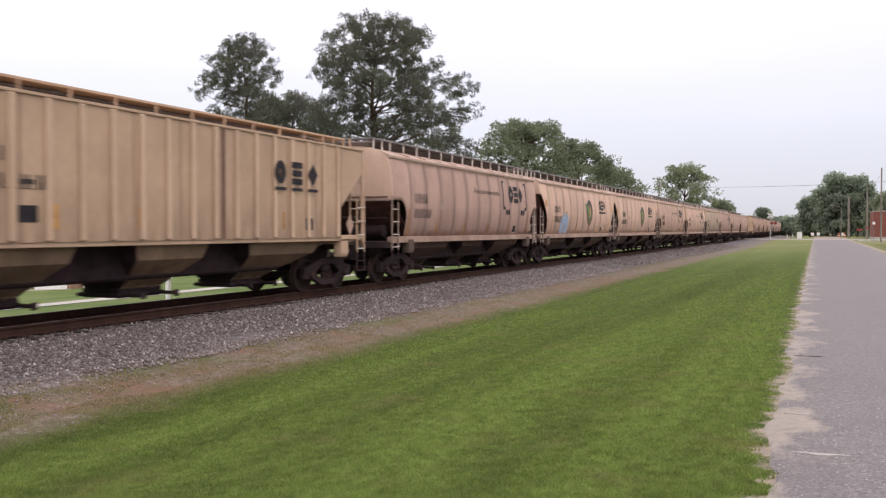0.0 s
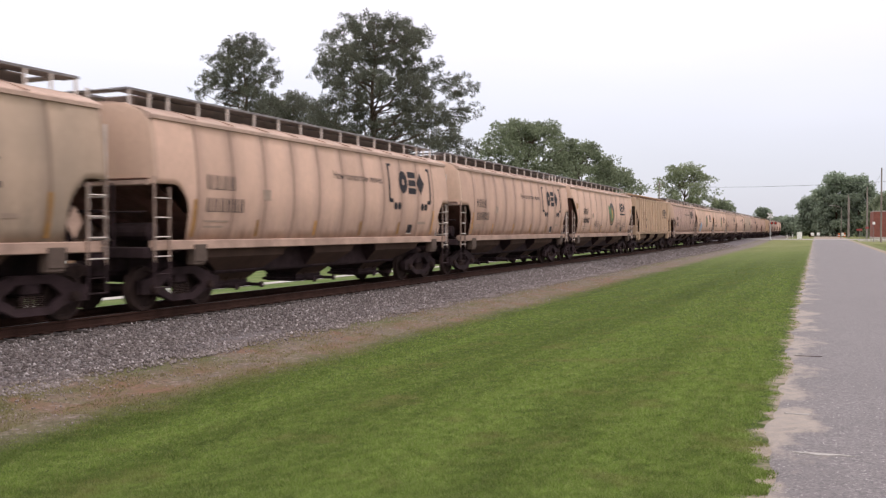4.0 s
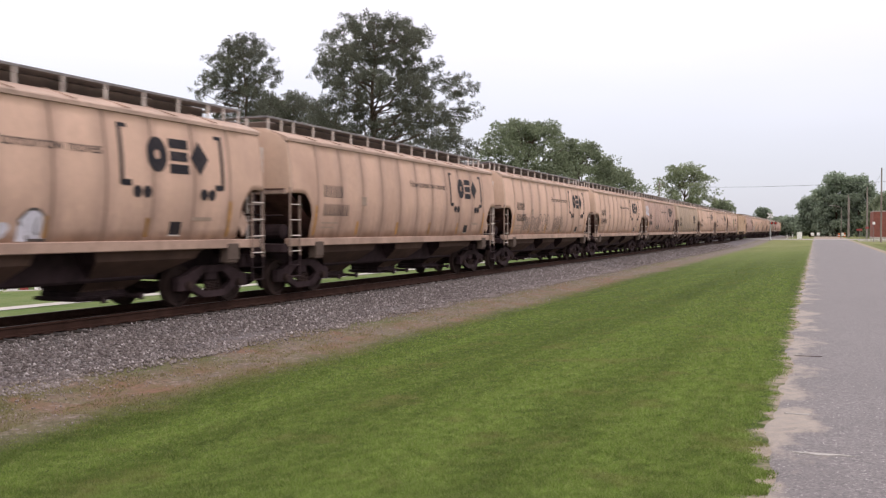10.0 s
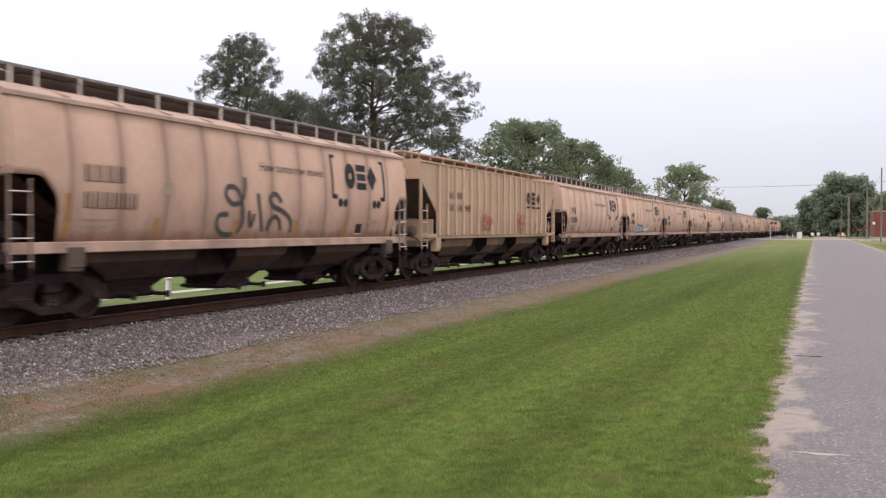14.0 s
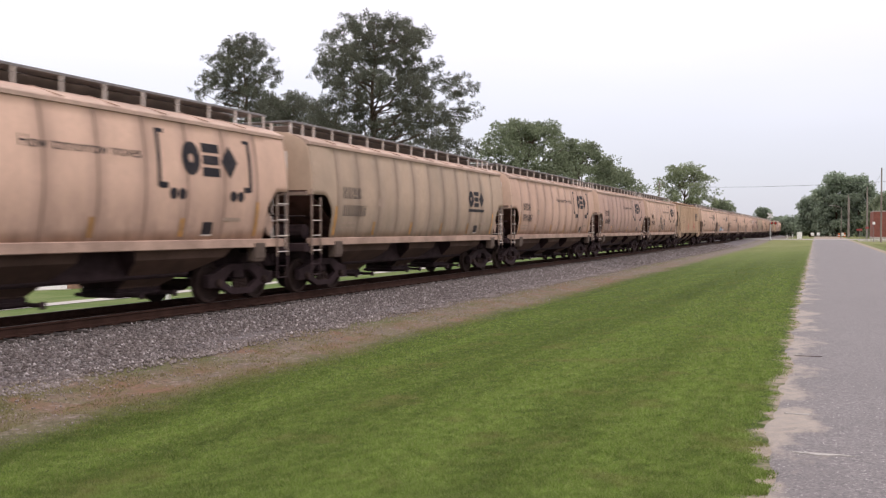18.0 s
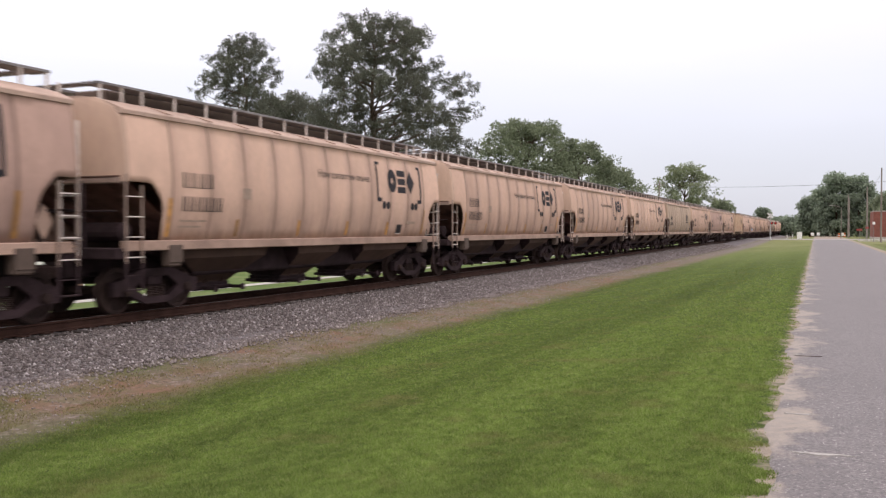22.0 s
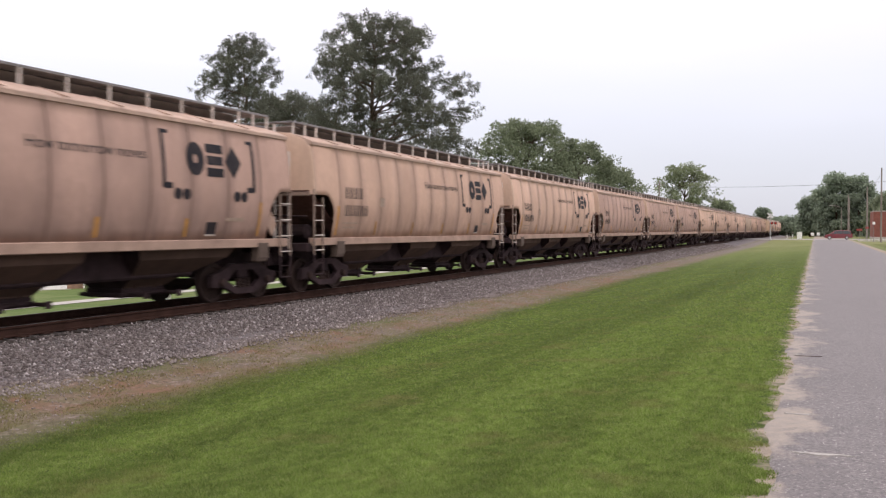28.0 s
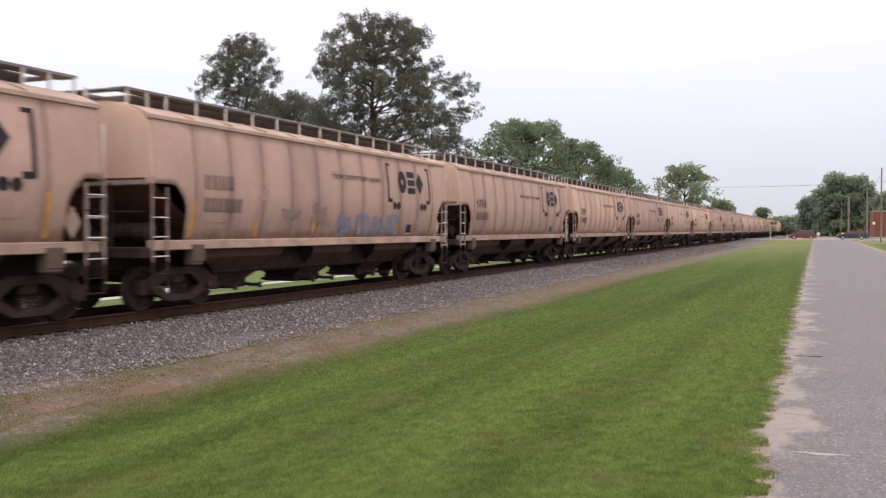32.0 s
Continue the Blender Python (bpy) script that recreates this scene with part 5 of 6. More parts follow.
        part("jacking_pad", once("pad", lambda: Shape().box(1.30, 1.52, -0.20, 0.20, 0.92, 1.36, 0.03).box(1.50, 1.545, -0.20, 0.20, 1.0, 1.36, 0.01).mesh("jacking_pad")), M["dull_tan"] if not ribbed else M["ochre_plain"], car, m=pose(0, (6.28 if sgn > 0 else -5.94) + sgn * stretch, 0))
        # corner ladders, one at each corner
        lad = once("ladder", ladder_mesh)
        l = part("ladder", lad, (M["grimy"] if lite else M["ladder"]) if not ribbed else M["ochre_plain"], car, "side ladder", pose(1.56, ye - 0.01, 0, 0, 0, 0) @ Matrix.Diagonal((1, -1, 1, 1)) if sgn > 0 else pose(1.56, -ye + 0.01, 0))
        for q in range(0 if lite else 4):
            part("rung", once("rung", rung_mesh), M["post"], l, m=pose(0, 0, 1.14 + 0.385 * q))
        part("stirrup", once("stirrup", stirrup_mesh), M["soot_and_shade"], l, "sill step")
        part("ladder", lad, (M["grimy"] if lite else M["ladder"]) if not ribbed else M["ochre_plain"], car, "side ladder", pose(-1.56, sgn * (ye - 0.01) - 0.43 * (sgn > 0), 0))
        if lite:
            continue
        el = part("end_ladder", once("eladder", lambda: Shape().box(1.02, 1.07, 0, 0.05, 1.2, 4.3, 0.008).box(1.44, 1.49, 0, 0.05, 1.2, 3.6, 0.008).mesh("end_ladder")), M["post"] if not ribbed else M["ochre_plain"], car, m=turn @ pose(0, ye + 0.06, 0))
        for q in range(5):
            part("rung", once("erung", lambda: Shape().tube((1.02, 0.05, 0), (1.49, 0.05, 0), 0.017, n=6).mesh("rung")), M["post"], el, m=pose(0, 0, 1.5 + 0.385 * q))
    part("air_tank", once("tank", lambda: Shape().lathe([(-0.55, 0.10), (-0.5, 0.2), (0.5, 0.2), (0.55, 0.10)], "x", 14, (0, 0, 1.62)).tube((0.2, 0.1, 1.5), (0.9, 0.3, 1.2), 0.03).mesh("air_tank")), M["dull_tan" if ribbed else "soot_and_shade"], car, "brake air tank", pose(0.5, -6.8 - stretch, 0))
    part("brake_lever", once("lever", lambda: Shape().plate([(-0.19, 0), (0, -0.29), (0.19, 0), (0, 0.29)], 0, 0.03).mesh("brake_lever")), M["sill"], car, m=pose(1.44, 6.72 + stretch, 1.80))
    # side sills and hoppers
    sill = once((form, "sill"), lambda: (Shape().box(1.37, 1.52, -ye + 0.05, ye - 0.05, 1.255, 1.455, 0.015) if not ribbed else Shape().box(1.40, 1.50, -ye + 0.05, ye - 0.05, 1.36, 1.455, 0.01)
                                           .box(1.5, 1.56, ye - 1.3, ye - 0.03, 1.40, 1.52, 0.01).box(1.5, 1.56, -ye + 0.03, -ye + 1.3, 1.40, 1.52, 0.01)).mesh("side_sill"))
    part("side_sill", sill, M["sill"] if not ribbed else M["ochre_plain"], car, "dirty beige side sill")
    part("side_sill", sill, M[colour + "_plain"], car, m=pose(0, 0, 0, 0, 0, 180))
    part("centre_sill", once((form, "csill"), lambda: Shape().box(-0.34, 0.34, -ye, ye, 0.80, 1.25, 0.03).box(-0.85, 0.85, -4.6, 4.6, 0.65, 1.40, 0.05).mesh("centre_sill")), M["soot_and_shade"], car)
    for k in (-1, 0, 1):
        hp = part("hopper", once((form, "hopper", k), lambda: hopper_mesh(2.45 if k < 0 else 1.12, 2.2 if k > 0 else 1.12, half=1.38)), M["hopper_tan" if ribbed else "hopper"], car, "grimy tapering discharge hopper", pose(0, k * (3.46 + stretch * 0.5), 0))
        part("gate", once("gate", gate_mesh), M["soot_and_shade"], hp, "outlet gate")
    # lettering and marks, which are paint on the side
    if ribbed:
        mark_blocks(car, 3.15, 2.78, 2.2, 0.56, lambda z: 1.60, "split", "mark_ribbed", 0.17)
        part("number_line", once("num_ribbed", lambda: number_bars(-5.55, 2.78, [0.19, 0.19, 0.0, 0.0, 0.19, 0.19], 0.24, lambda z: 1.535, 0.11)), M["brown_letter"], car)
        part("number_line", once("num_ribbed2", lambda: number_bars(-5.55, 2.34, [0.19, 0.19, 0.0, 0.0, 0.19, 0.19, 0.0, 0.0, 0.19, 0.19], 0.24, lambda z: 1.535, 0.11)), M["brown_letter"], car)
        part("stencil", once("stencil_r", lambda: patch(Shape(), 4.75, 5.1, 1.66, 1.96, flat).mesh("stencil")), M["navy"], car, "dark stencil panel")
        part("data_line", once("data_r", lambda: patch(Shape(), -3.95, -3.65, 2.42, 2.50, flat).mesh("data_line")), M["brown_letter"], car)
        for u in (-3.2, -1.17, 3.75):
            part("reflector", once("refl_r", lambda: patch(Shape(), -0.05, 0.05, 1.67, 2.1, flat, 0.010).mesh("reflector")), M["yellow"], car, "worn yellow reflector strip", pose(0, u, 0))
    else:
        part("number_line", once("num1", lambda: number_bars(-5.80, 2.53, [0.19, 0.19, 0.19, 0.19], 0.31, bulge, 0.075)), M["brown_letter"], car)
        part("number_line", once("num2", lambda: number_bars(-5.80, 2.05, [0.165] * 6, 0.30, bulge, 0.065)), M["brown_letter"], car)
        part("data_line", once("data", lambda: patch(patch(Shape(), -5.85, -5.0, 1.83, 1.87, bulge), -5.85, -5.15, 1.71, 1.75, bulge).mesh("data_line")), M["faint"], car, "faded data line")
        part("data_line", once("data2", lambda: patch(Shape(), 4.85, 5.5, 1.85, 1.93, bulge).mesh("data_line")), M["faint"], car, "faded data line")
        part("data_box", once("data3", lambda: patch(Shape(), -3.75, -3.45, 2.35, 2.60, bulge).mesh("data_box")), M["faint"], car, "faded data box")
        st = part("stencil", once("stencil", lambda: patch(Shape(), 4.20, 4.54, 1.56, 1.83, bulge).mesh("stencil")), M["navy"], car, "dark stencil panel")
        part("stencil_frame", once("stencil_f", lambda: patch(Shape(), 4.19, 4.55, 1.535, 1.565, bulge, 0.012).mesh("stencil_frame")), M["post"], st)
        if lite:
            part("owner_mark", once("mark_far", lambda: patch(Shape(), 3.3, 5.2, 2.8, 3.5, bulge).mesh("owner_mark")), M["faint"], car, "dark owner mark")
        elif kind == "round":
            mark_blocks(car, 3.47, 2.80, 1.92, 0.70, bulge, "", "mark_round")
            for u, d in ((2.81, 1), (5.81, -1)):
                def bracket(u=u, d=d):
                    rows = [(u - 0.05, u + 0.05, 2.52 + 1.16 * i / 10) for i in range(11)]
                    b = Shape().grid([[on_side(bulge, a, v, 0.008), on_side(bulge, c, v, 0.008)] for a, c, v in rows])
                    patch(b, min(u, u + 0.25 * d), max(u, u + 0.25 * d), 2.50, 2.62, bulge, 0.008)
                    patch(b, min(u, u + 0.2 * d), max(u, u + 0.2 * d), 3.60, 3.68, bulge, 0.008)
                    return b.mesh("bracket")
                part("bracket", once(("bracket", d), bracket), M["navy"], car, "navy square bracket")
            for u in (3.22, 3.49, 5.19, 5.45):
                part("wheel_dot", once("dot", lambda: disc(Shape(), 0, 2.40, 0.12, bulge).mesh("wheel_dot")), M["navy"], car, m=pose(0, u, 0))
            part("slogan", once("slogan", lambda: words_mesh("How tomorrow moves", -0.50, 3.04, 0.30, bulge)), M["brown_letter"], car, "faded slogan lettering")
        else:
            mark_blocks(car, 3.5 if kind == "plain" else 3.64, 2.52 if kind == "plain" else 2.80, 1.6, 0.58, bulge, "bar", ("mark_bar", kind))
        for u, v1 in () if lite else ((-6.17, 2.35), (-3.9, 1.95), (-1.35, 1.95), (1.1, 1.95), (3.55, 1.95), (6.1, 2.35)):
            part("reflector", once(("refl", v1), lambda: patch(Shape(), -0.05, 0.05, 1.52, v1 - 0.05, bulge, 0.010).mesh("reflector")), M["yellow"], car, "worn yellow reflector strip", pose(0, u, 0))
    part("end_number", once((form, "endnum"), lambda: Shape().box(-0.30, 0.30, ye + 0.045, ye + 0.062, 3.62, 3.72).mesh("end_number")), M["faint"], car, "faded number bars", pose(0, 0, 0, 0, 0, 180))
    if kind == "emblem":
        e = part("emblem", once("emblem", lambda: disc(Shape(), 1.30, 2.63, 0.71, bulge, 0.008).mesh("emblem")), M["emblem_dark"], car, "round emblem with a corn cob")
        part("emblem_ring", once("emblem_r", lambda: disc(Shape(), 1.30, 2.63, 0.62, bulge, 0.011, 0.50, 40, 1.0, 190, 350).mesh("emblem_ring")), M["emblem_ring"], e)
        part("emblem_field", once("emblem_c", lambda: disc(Shape(), 1.30, 2.63, 0.42, bulge, 0.012).mesh("emblem_field")), M["emblem_ring"], e)
        leaf = Shape()
        strip(leaf, [(0.40, 3.06), (0.60, 2.99), (0.85, 2.94), (1.05, 2.76), (1.15, 2.51), (1.25, 2.31)], 0.22, bulge, 0.016)
        strip(leaf, [(0.50, 2.76), (0.75, 2.79), (1.00, 2.66), (1.15, 2.41), (1.35, 2.27)], 0.2, bulge, 0.017)
        strip(leaf, [(1.60, 2.66), (1.55, 2.46), (1.40, 2.29), (1.25, 2.21)], 0.2, bulge, 0.018)
        part("emblem_leaf", once("emblem_l", lambda: leaf.mesh("emblem_leaf")), M["green"], e)
        part("emblem_cob", once("emblem_o", lambda: disc(Shape(), 1.37, 2.63, 0.14, bulge, 0.021, 0, 20, 1.9).mesh("emblem_cob")), M["corn"], e)
        for u in (-7.2, 7.2):
            part("placard", once("placard", lambda: patch(Shape(), -0.16, 0.16, 2.78, 3.08, bulge).mesh("placard")), M["yellow"], car, m=pose(0, u, 0))
    return car


def bubble(s, u, v, w, h, width, half, n=18, wob=0.12, seed=0):
    """A closed, swollen stroke such as sprayed letters have."""
    r = random.Random(seed)
    p1, p2 = r.uniform(0, 6), r.uniform(0, 6)
    pts = []
    for i in range(n + 1):
        a = 6.2832 * i / n
        k = 1 + wob * math.sin(2 * a + p1) + wob * math.sin(3 * a + p2)
        pts.append((u + w / 2 * math.cos(a) * k, v + h / 2 * math.sin(a) * k))
    return strip(s, pts, width, half)


def scrawl(car, colour, u0, u1, v0, v1, count, width, seed, fill=None, half=bulge):
    """Sprayed, unreadable strokes between two stations on the car's side."""
    r = random.Random(seed)
    s, f = Shape(), Shape()
    w = (u1 - u0) / count
    for i in range(count):
        u, v, h = u0 + (i + 0.5) * w, (v0 + v1) / 2 + r.uniform(-0.05, 0.05), (v1 - v0) * r.uniform(0.8, 1.0)
        bubble(s, u, v, w * 0.95, h, width, half, seed=seed + i)
        if r.random() < 0.7:
            bubble(s, u + r.uniform(-0.1, 0.1) * w, v + r.uniform(-0.1, 0.2) * h, w * 0.3, h * 0.35, width * 0.8, half, 10, seed=seed + 40 + i)
        if r.random() < 0.6:
            strip(s, [(u - w * 0.3, v - h * 0.4), (u, v - h * 0.1), (u + w * 0.35, v + h * 0.35)], width, half)
        if fill:
            disc(f, u, v, w * 0.46, half, 0.006, 0, 16, h / w * 0.98)
    if fill:
        part("graffiti_fill", f.mesh("graffiti_fill"), M[fill], car)
    part("graffiti", s.mesh("graffiti"), M[colour], car, "sprayed unreadable graffiti")


TAG = [[(.34, 1.0), (.34, .8), (.30, .6), (.2, .55), (.12, .68), (.14, .82), (.24, .80), (.30, .62), (.33, .4), (.33, .2), (.25, .06), (.12, .06), (.04, .2), (.06, .36), (.16, .38)],
       [(.40, .45), (.42, .25), (.45, .2), (.47, .4)], [(.50, .75), (.54, .45), (.58, .2), (.60, .1)],
       [(.82, .62), (.74, .75), (.66, .7), (.70, .55), (.85, .45), (.96, .3), (.98, .08)], [(.68, .3), (.66, .12), (.72, .35), (.80, .3), (.84, .12)]]
LOOPS = [[(0, .95), (.12, 1.0), (.2, .9)], [(.10, .95), (.09, .5), (.10, .1)], [(.24, .15), (.26, .7), (.34, .9), (.42, .75), (.38, .5), (.28, .45), (.40, .1)],
         [(.66, .85), (.56, .9), (.50, .5), (.56, .1), (.66, .15), (.70, .5), (.64, .85)], [(.78, .1), (.80, .8), (.90, .95), (.97, .8), (.88, .5), (.98, .1)], [(.02, .5), (.4, .32), (.8, .3)]]


STROKES = [[(0, .1), (.14, .92), (.24, .2), (.35, .97), (.44, .12)], [(.5, .85), (.76, .62), (.55, .42), (.88, .18)], [(.6, .98), (.97, .7), (.9, .4)], [(0, .34), (.45, .2), (.95, .08)]]


def smooth(pts, k=5):
    """A rounded line through points."""
    out = []
    for i in range(len(pts) - 1):
        p = [pts[max(0, i - 1)], pts[i], pts[i + 1], pts[min(len(pts) - 1, i + 2)]]
        for j in range(k):
            t = j / k
            out.append(tuple(0.5 * (2 * p[1][c] + (p[2][c] - p[0][c]) * t + (2 * p[0][c] - 5 * p[1][c] + 4 * p[2][c] - p[3][c]) * t * t + (3 * p[1][c] - p[0][c] - 3 * p[2][c] + p[3][c]) * t ** 3) for c in (0, 1)))
    return out + [pts[-1]]


def tag(car, colour, u0, u1, v0, v1, lines, width, half=bulge):
    """Sprayed flourishes, unreadable, in a box on the car's side."""
    s = Shape()
    for line in lines:
        strip(s, smooth([(u0 + (u1 - u0) * a, v0 + (v1 - v0) * b) for a, b in line]), width, half)
    part("graffiti", s.mesh("graffiti"), M[colour], car, "sprayed unreadable graffiti")


def throw_up(car, u0, u1, v0, heights, fill, line, width=0.09):
    """A filled sprayed block with a wavy top and a dark outline and inner strokes."""
    n = len(heights)
    top = smooth([(u0 + (u1 - u0) * i / (n - 1), v0 + h) for i, h in enumerate(heights)], 4)
    part("graffiti_fill", Shape().grid([[on_side(bulge, u, v0 + (v - v0) * q / 4, 0.006) for q in range(5)] for u, v in top]).mesh("graffiti_fill"), M[fill], car)
    s = strip(Shape(), top, width, bulge)
    strip(s, [(u0, v0 + heights[0]), (u0 + 0.25, v0 + 0.02), (u1, v0 + 0.02)], width, bulge)
    for i in range(2, n - 1):
        u = u0 + (u1 - u0) * i / (n - 1)
        strip(s, smooth([(u, v0 + heights[i] * 0.8), (u - 0.05, v0 + heights[i] * 0.4), (u + 0.04, v0 + heights[i] * 0.2)]), width * 0.6, bulge)
    part("graffiti", s.mesh("graffiti"), M[line], car, "sprayed outline of unreadable graffiti")


# ---- the train ----
UNIT = 16.0
CLOCK = [0, 4, 8, 12, 16, 20, 24, 28, 32]
ADVANCE = [-14.4324, -10.92, -7.3961, -3.8463, -0.2888, 3.2928, 6.8827, 10.4769, 14.0728]
SLACK = [0.0574, 0.0574, 0.0574, 0.0622, 0.0451, 0.027, 0.0278, 0.0217, 0.0145, 0.0034, 0.0052, -0.0079, 0.003, 0.0058, 0.0047, -0.0095, -0.0106, -0.0027,
         -0.0119, 0.0486, 0.0681, 0.0606, 0.054, 0.0575, 0.054, 0.0519, 0.0538, 0.0548, 0.0531, 0.1025, 0.2105, 0.2245, 0.2335, 0.2405, 0.2435]
FIRST, LAST, FAR = -14, 43, 24
GAP_SHIFT = -5.16


def coupling(n):
    """Where the front coupling of car n lies, in metres along the train."""
    i = n + 14
    return UNIT * (n + (SLACK[max(0, min(i, len(SLACK) - 1))])) + GAP_SHIFT


def train():
    cars = {}
    round_label = "dusty beige covered hopper car with rounded ribless sides"
    protos = {"round_tan": car_body("round", "tan", round_label),
              "round_pink": car_body("round", "pink", "faded greyish-beige covered hopper car with rounded sides"),
              "round_pale": car_body("round", "pale", "pale clean beige covered hopper car with rounded sides"),
              "plain": car_body("plain", "cream", "streaky greenish-cream covered hopper car with underlined mark"),
              "emblem": car_body("emblem", "pale", "beige covered hopper car with a round corn emblem"),
              "ribbed": car_body("ribbed", "ochre", "yellowed cream covered hopper car with vertical ribs")}
    far = {"round_tan": car_body("round", "tan", round_label, True), "round_pink": car_body("round", "pink", "faded greyish-beige covered hopper car with rounded sides", True),
           "ribbed": car_body("ribbed", "ochre", "yellowed cream covered hopper car with vertical ribs", True)}
    kinds = {16: "ribbed", 5: "ribbed", 15: "emblem", 18: "emblem", 19: "emblem", 12: "plain", 1: "plain", 22: "plain", 26: "ribbed", 17: "round_pink", 11: "round_pink",
             10: "round_pale", 14: "round_tan", 13: "round_pale", 7: "round_pale", 6: "round_pale", -6: "round_pink", -11: "round_pink", 4: "round_tan", 3: "round_pink", 2: "round_tan", 0: "round_pale", -1: "round_tan", -4: "round_pink", -12: "round_pink"}
    used = set()
    cycle = ["round_tan", "round_pink", "round_tan", "round_pale"]
    for n in range(FIRST, LAST + 1):
        k = kinds.get(n, cycle[(n * 7) % 4])
        pool = protos
        # most far cars take the greyer paint, which puts haze into their colour
        if n >= FAR:
            k, pool = k if k in far and n % 5 == 0 else "ribbed" if k == "ribbed" else "round_pink", far
        if (k, n >= FAR) in used:
            cars[n] = copy_thing(pool[k], Matrix())
        else:
            used.add((k, n >= FAR))
            cars[n] = pool[k]
    part("stencil", patch(Shape(), -3.97, -3.58, 1.79, 2.07, flat).mesh("stencil"), M["navy"], cars[16], "dark stencil panel")
    part("rust_streak", Shape().box(1.527, 1.531, 1.36, 1.47, 1.47, 3.88, 0.001).mesh("rust_streak"), M["rust_red"], cars[16], "brown rust streak")
    tag(cars[11], "spray_white", -7.2, -6.0, 2.7, 3.5, STROKES, 0.10)
    tag(cars[11], "spray_black", -2.75, -2.05, 1.72, 2.0, LOOPS, 0.05)
    tag(cars[11], "spray_black", -1.75, -1.3, 1.65, 2.15, TAG, 0.07)
    scrawl(cars[9], "spray_brown", -3.7, -0.8, 1.56, 2.38, 5, 0.05, 7)
    scrawl(cars[9], "spray_brown", 0.0, 1.65, 1.56, 2.3, 4, 0.05, 8)
    scrawl(cars[9], "spray_brown", -4.75, -3.95, 1.6, 2.2, 3, 0.06, 9)
    throw_up(cars[7], -4.0, -1.2, 1.47, [0.25, 0.56, 0.60, 0.5, 0.52, 0.44, 0.60, 0.42, 0.38], "spray_blue", "spray_black")
    scrawl(cars[7], "spray_white", -0.7, 0.35, 1.6, 1.8, 4, 0.08, 12)
    throw_up(cars[7], 0.55, 1.15, 1.47, [0.35, 0.52, 0.52, 0.34], "spray_white", "spray_black", 0.05)
    tag(cars[6], "spray_brown", -5.6, -4.9, 1.6, 1.9, LOOPS, 0.05)
    for u, k in ((-2.3, TAG), (1.9, LOOPS)):
        tag(cars[5], "spray_red", u, u + 1.25, 1.78, 2.36, k, 0.055, lambda z: 1.60)
        tag(cars[5], "spray_red", u + 0.3, u + 0.95, 1.62, 1.78, LOOPS, 0.03, lambda z: 1.60)
    tag(cars[4], "spray_black", -2.15, 0.95, 1.49, 2.85, TAG, 0.12)
    for u, v, k in ((-3.2, 1.75, LOOPS), (-2.1, 1.62, TAG), (2.5, 1.72, LOOPS), (2.9, 1.95, TAG), (3.9, 1.60, LOOPS), (4.6, 1.78, TAG)):
        tag(cars[15], "spray_brown", u, u + 1.1, v, v + 0.42, k, 0.035)
    throw_up(cars[18], -4.6, -3.2, 1.5, [0.6, 0.9, 0.95, 0.8], "spray_blue", "spray_blue", 0.06)
    tag(cars[-5], "spray_black", -4.5, -3.3, 1.56, 2.06, STROKES, 0.04)
    throw_up(cars[-5], 4.75, 5.35, 1.5, [0.2, 0.6, 0.45, 0.62, 0.3], "spray_pale", "faint", 0.03)
    throw_up(cars[-10], 2.6, 3.4, 1.55, [0.1, 0.42, 0.22, 0.38, 0.15], "spray_pale", "faint", 0.03)
    for k in range(4):
        tag(cars[-12], "spray_teal", -0.2 + 0.98 * k, 0.68 + 0.98 * k, 1.5, 2.15, STROKES if k % 2 else TAG, 0.07)
    tag(cars[-12], "spray_brown", -1.5, -0.6, 1.65, 2.45, TAG, 0.08)
    tag(cars[-12], "spray_brown", -2.9, -2.0, 1.9, 2.15, LOOPS, 0.07)
    return cars


def key_train(cars):
    """Every car rolls along the track; its wheelsets turn with it."""
    turning = {}
    for n, car in cars.items():
        s_mid = (coupling(n) + coupling(n - 1)) / 2
        stops = CLOCK if s_mid + UNIT * ADVANCE[-1] < CURVE_Y + 20 else [i * 1.0 for i in range(33)]
        rows = []
        for t in stops:
            x, y, a = track_pose(s_mid + UNIT * float(np.interp(t, CLOCK, ADVANCE)))
            rows.append((t, pose(x, y, RAIL_TOP, 0, 0, math.degrees(a))))
        walk(car, rows)
        for ob in car.children_recursive:
            if not ob.name.startswith("wheelset"):
                continue
            k = round(ob.location.y, 2)
            if k in turning:
                data = ob.animation_data_create()
                ob.rotation_mode = "QUATERNION"
                data.action, data.action_slot = turning[k].action, turning[k].action_slot
                continue
            x, y, z = ob.location
            rows = []
            for f in range(0, 961):
                t = f / FPS
                roll = -math.degrees(UNIT * (float(np.interp(t, CLOCK, ADVANCE)) - ADVANCE[0]) / 0.457)
                rows.append((t, pose(x, y, z) @ Matrix.Rotation(radians(roll), 4, "X")))
            walk(ob, rows)
            turning[k] = ob.animation_data


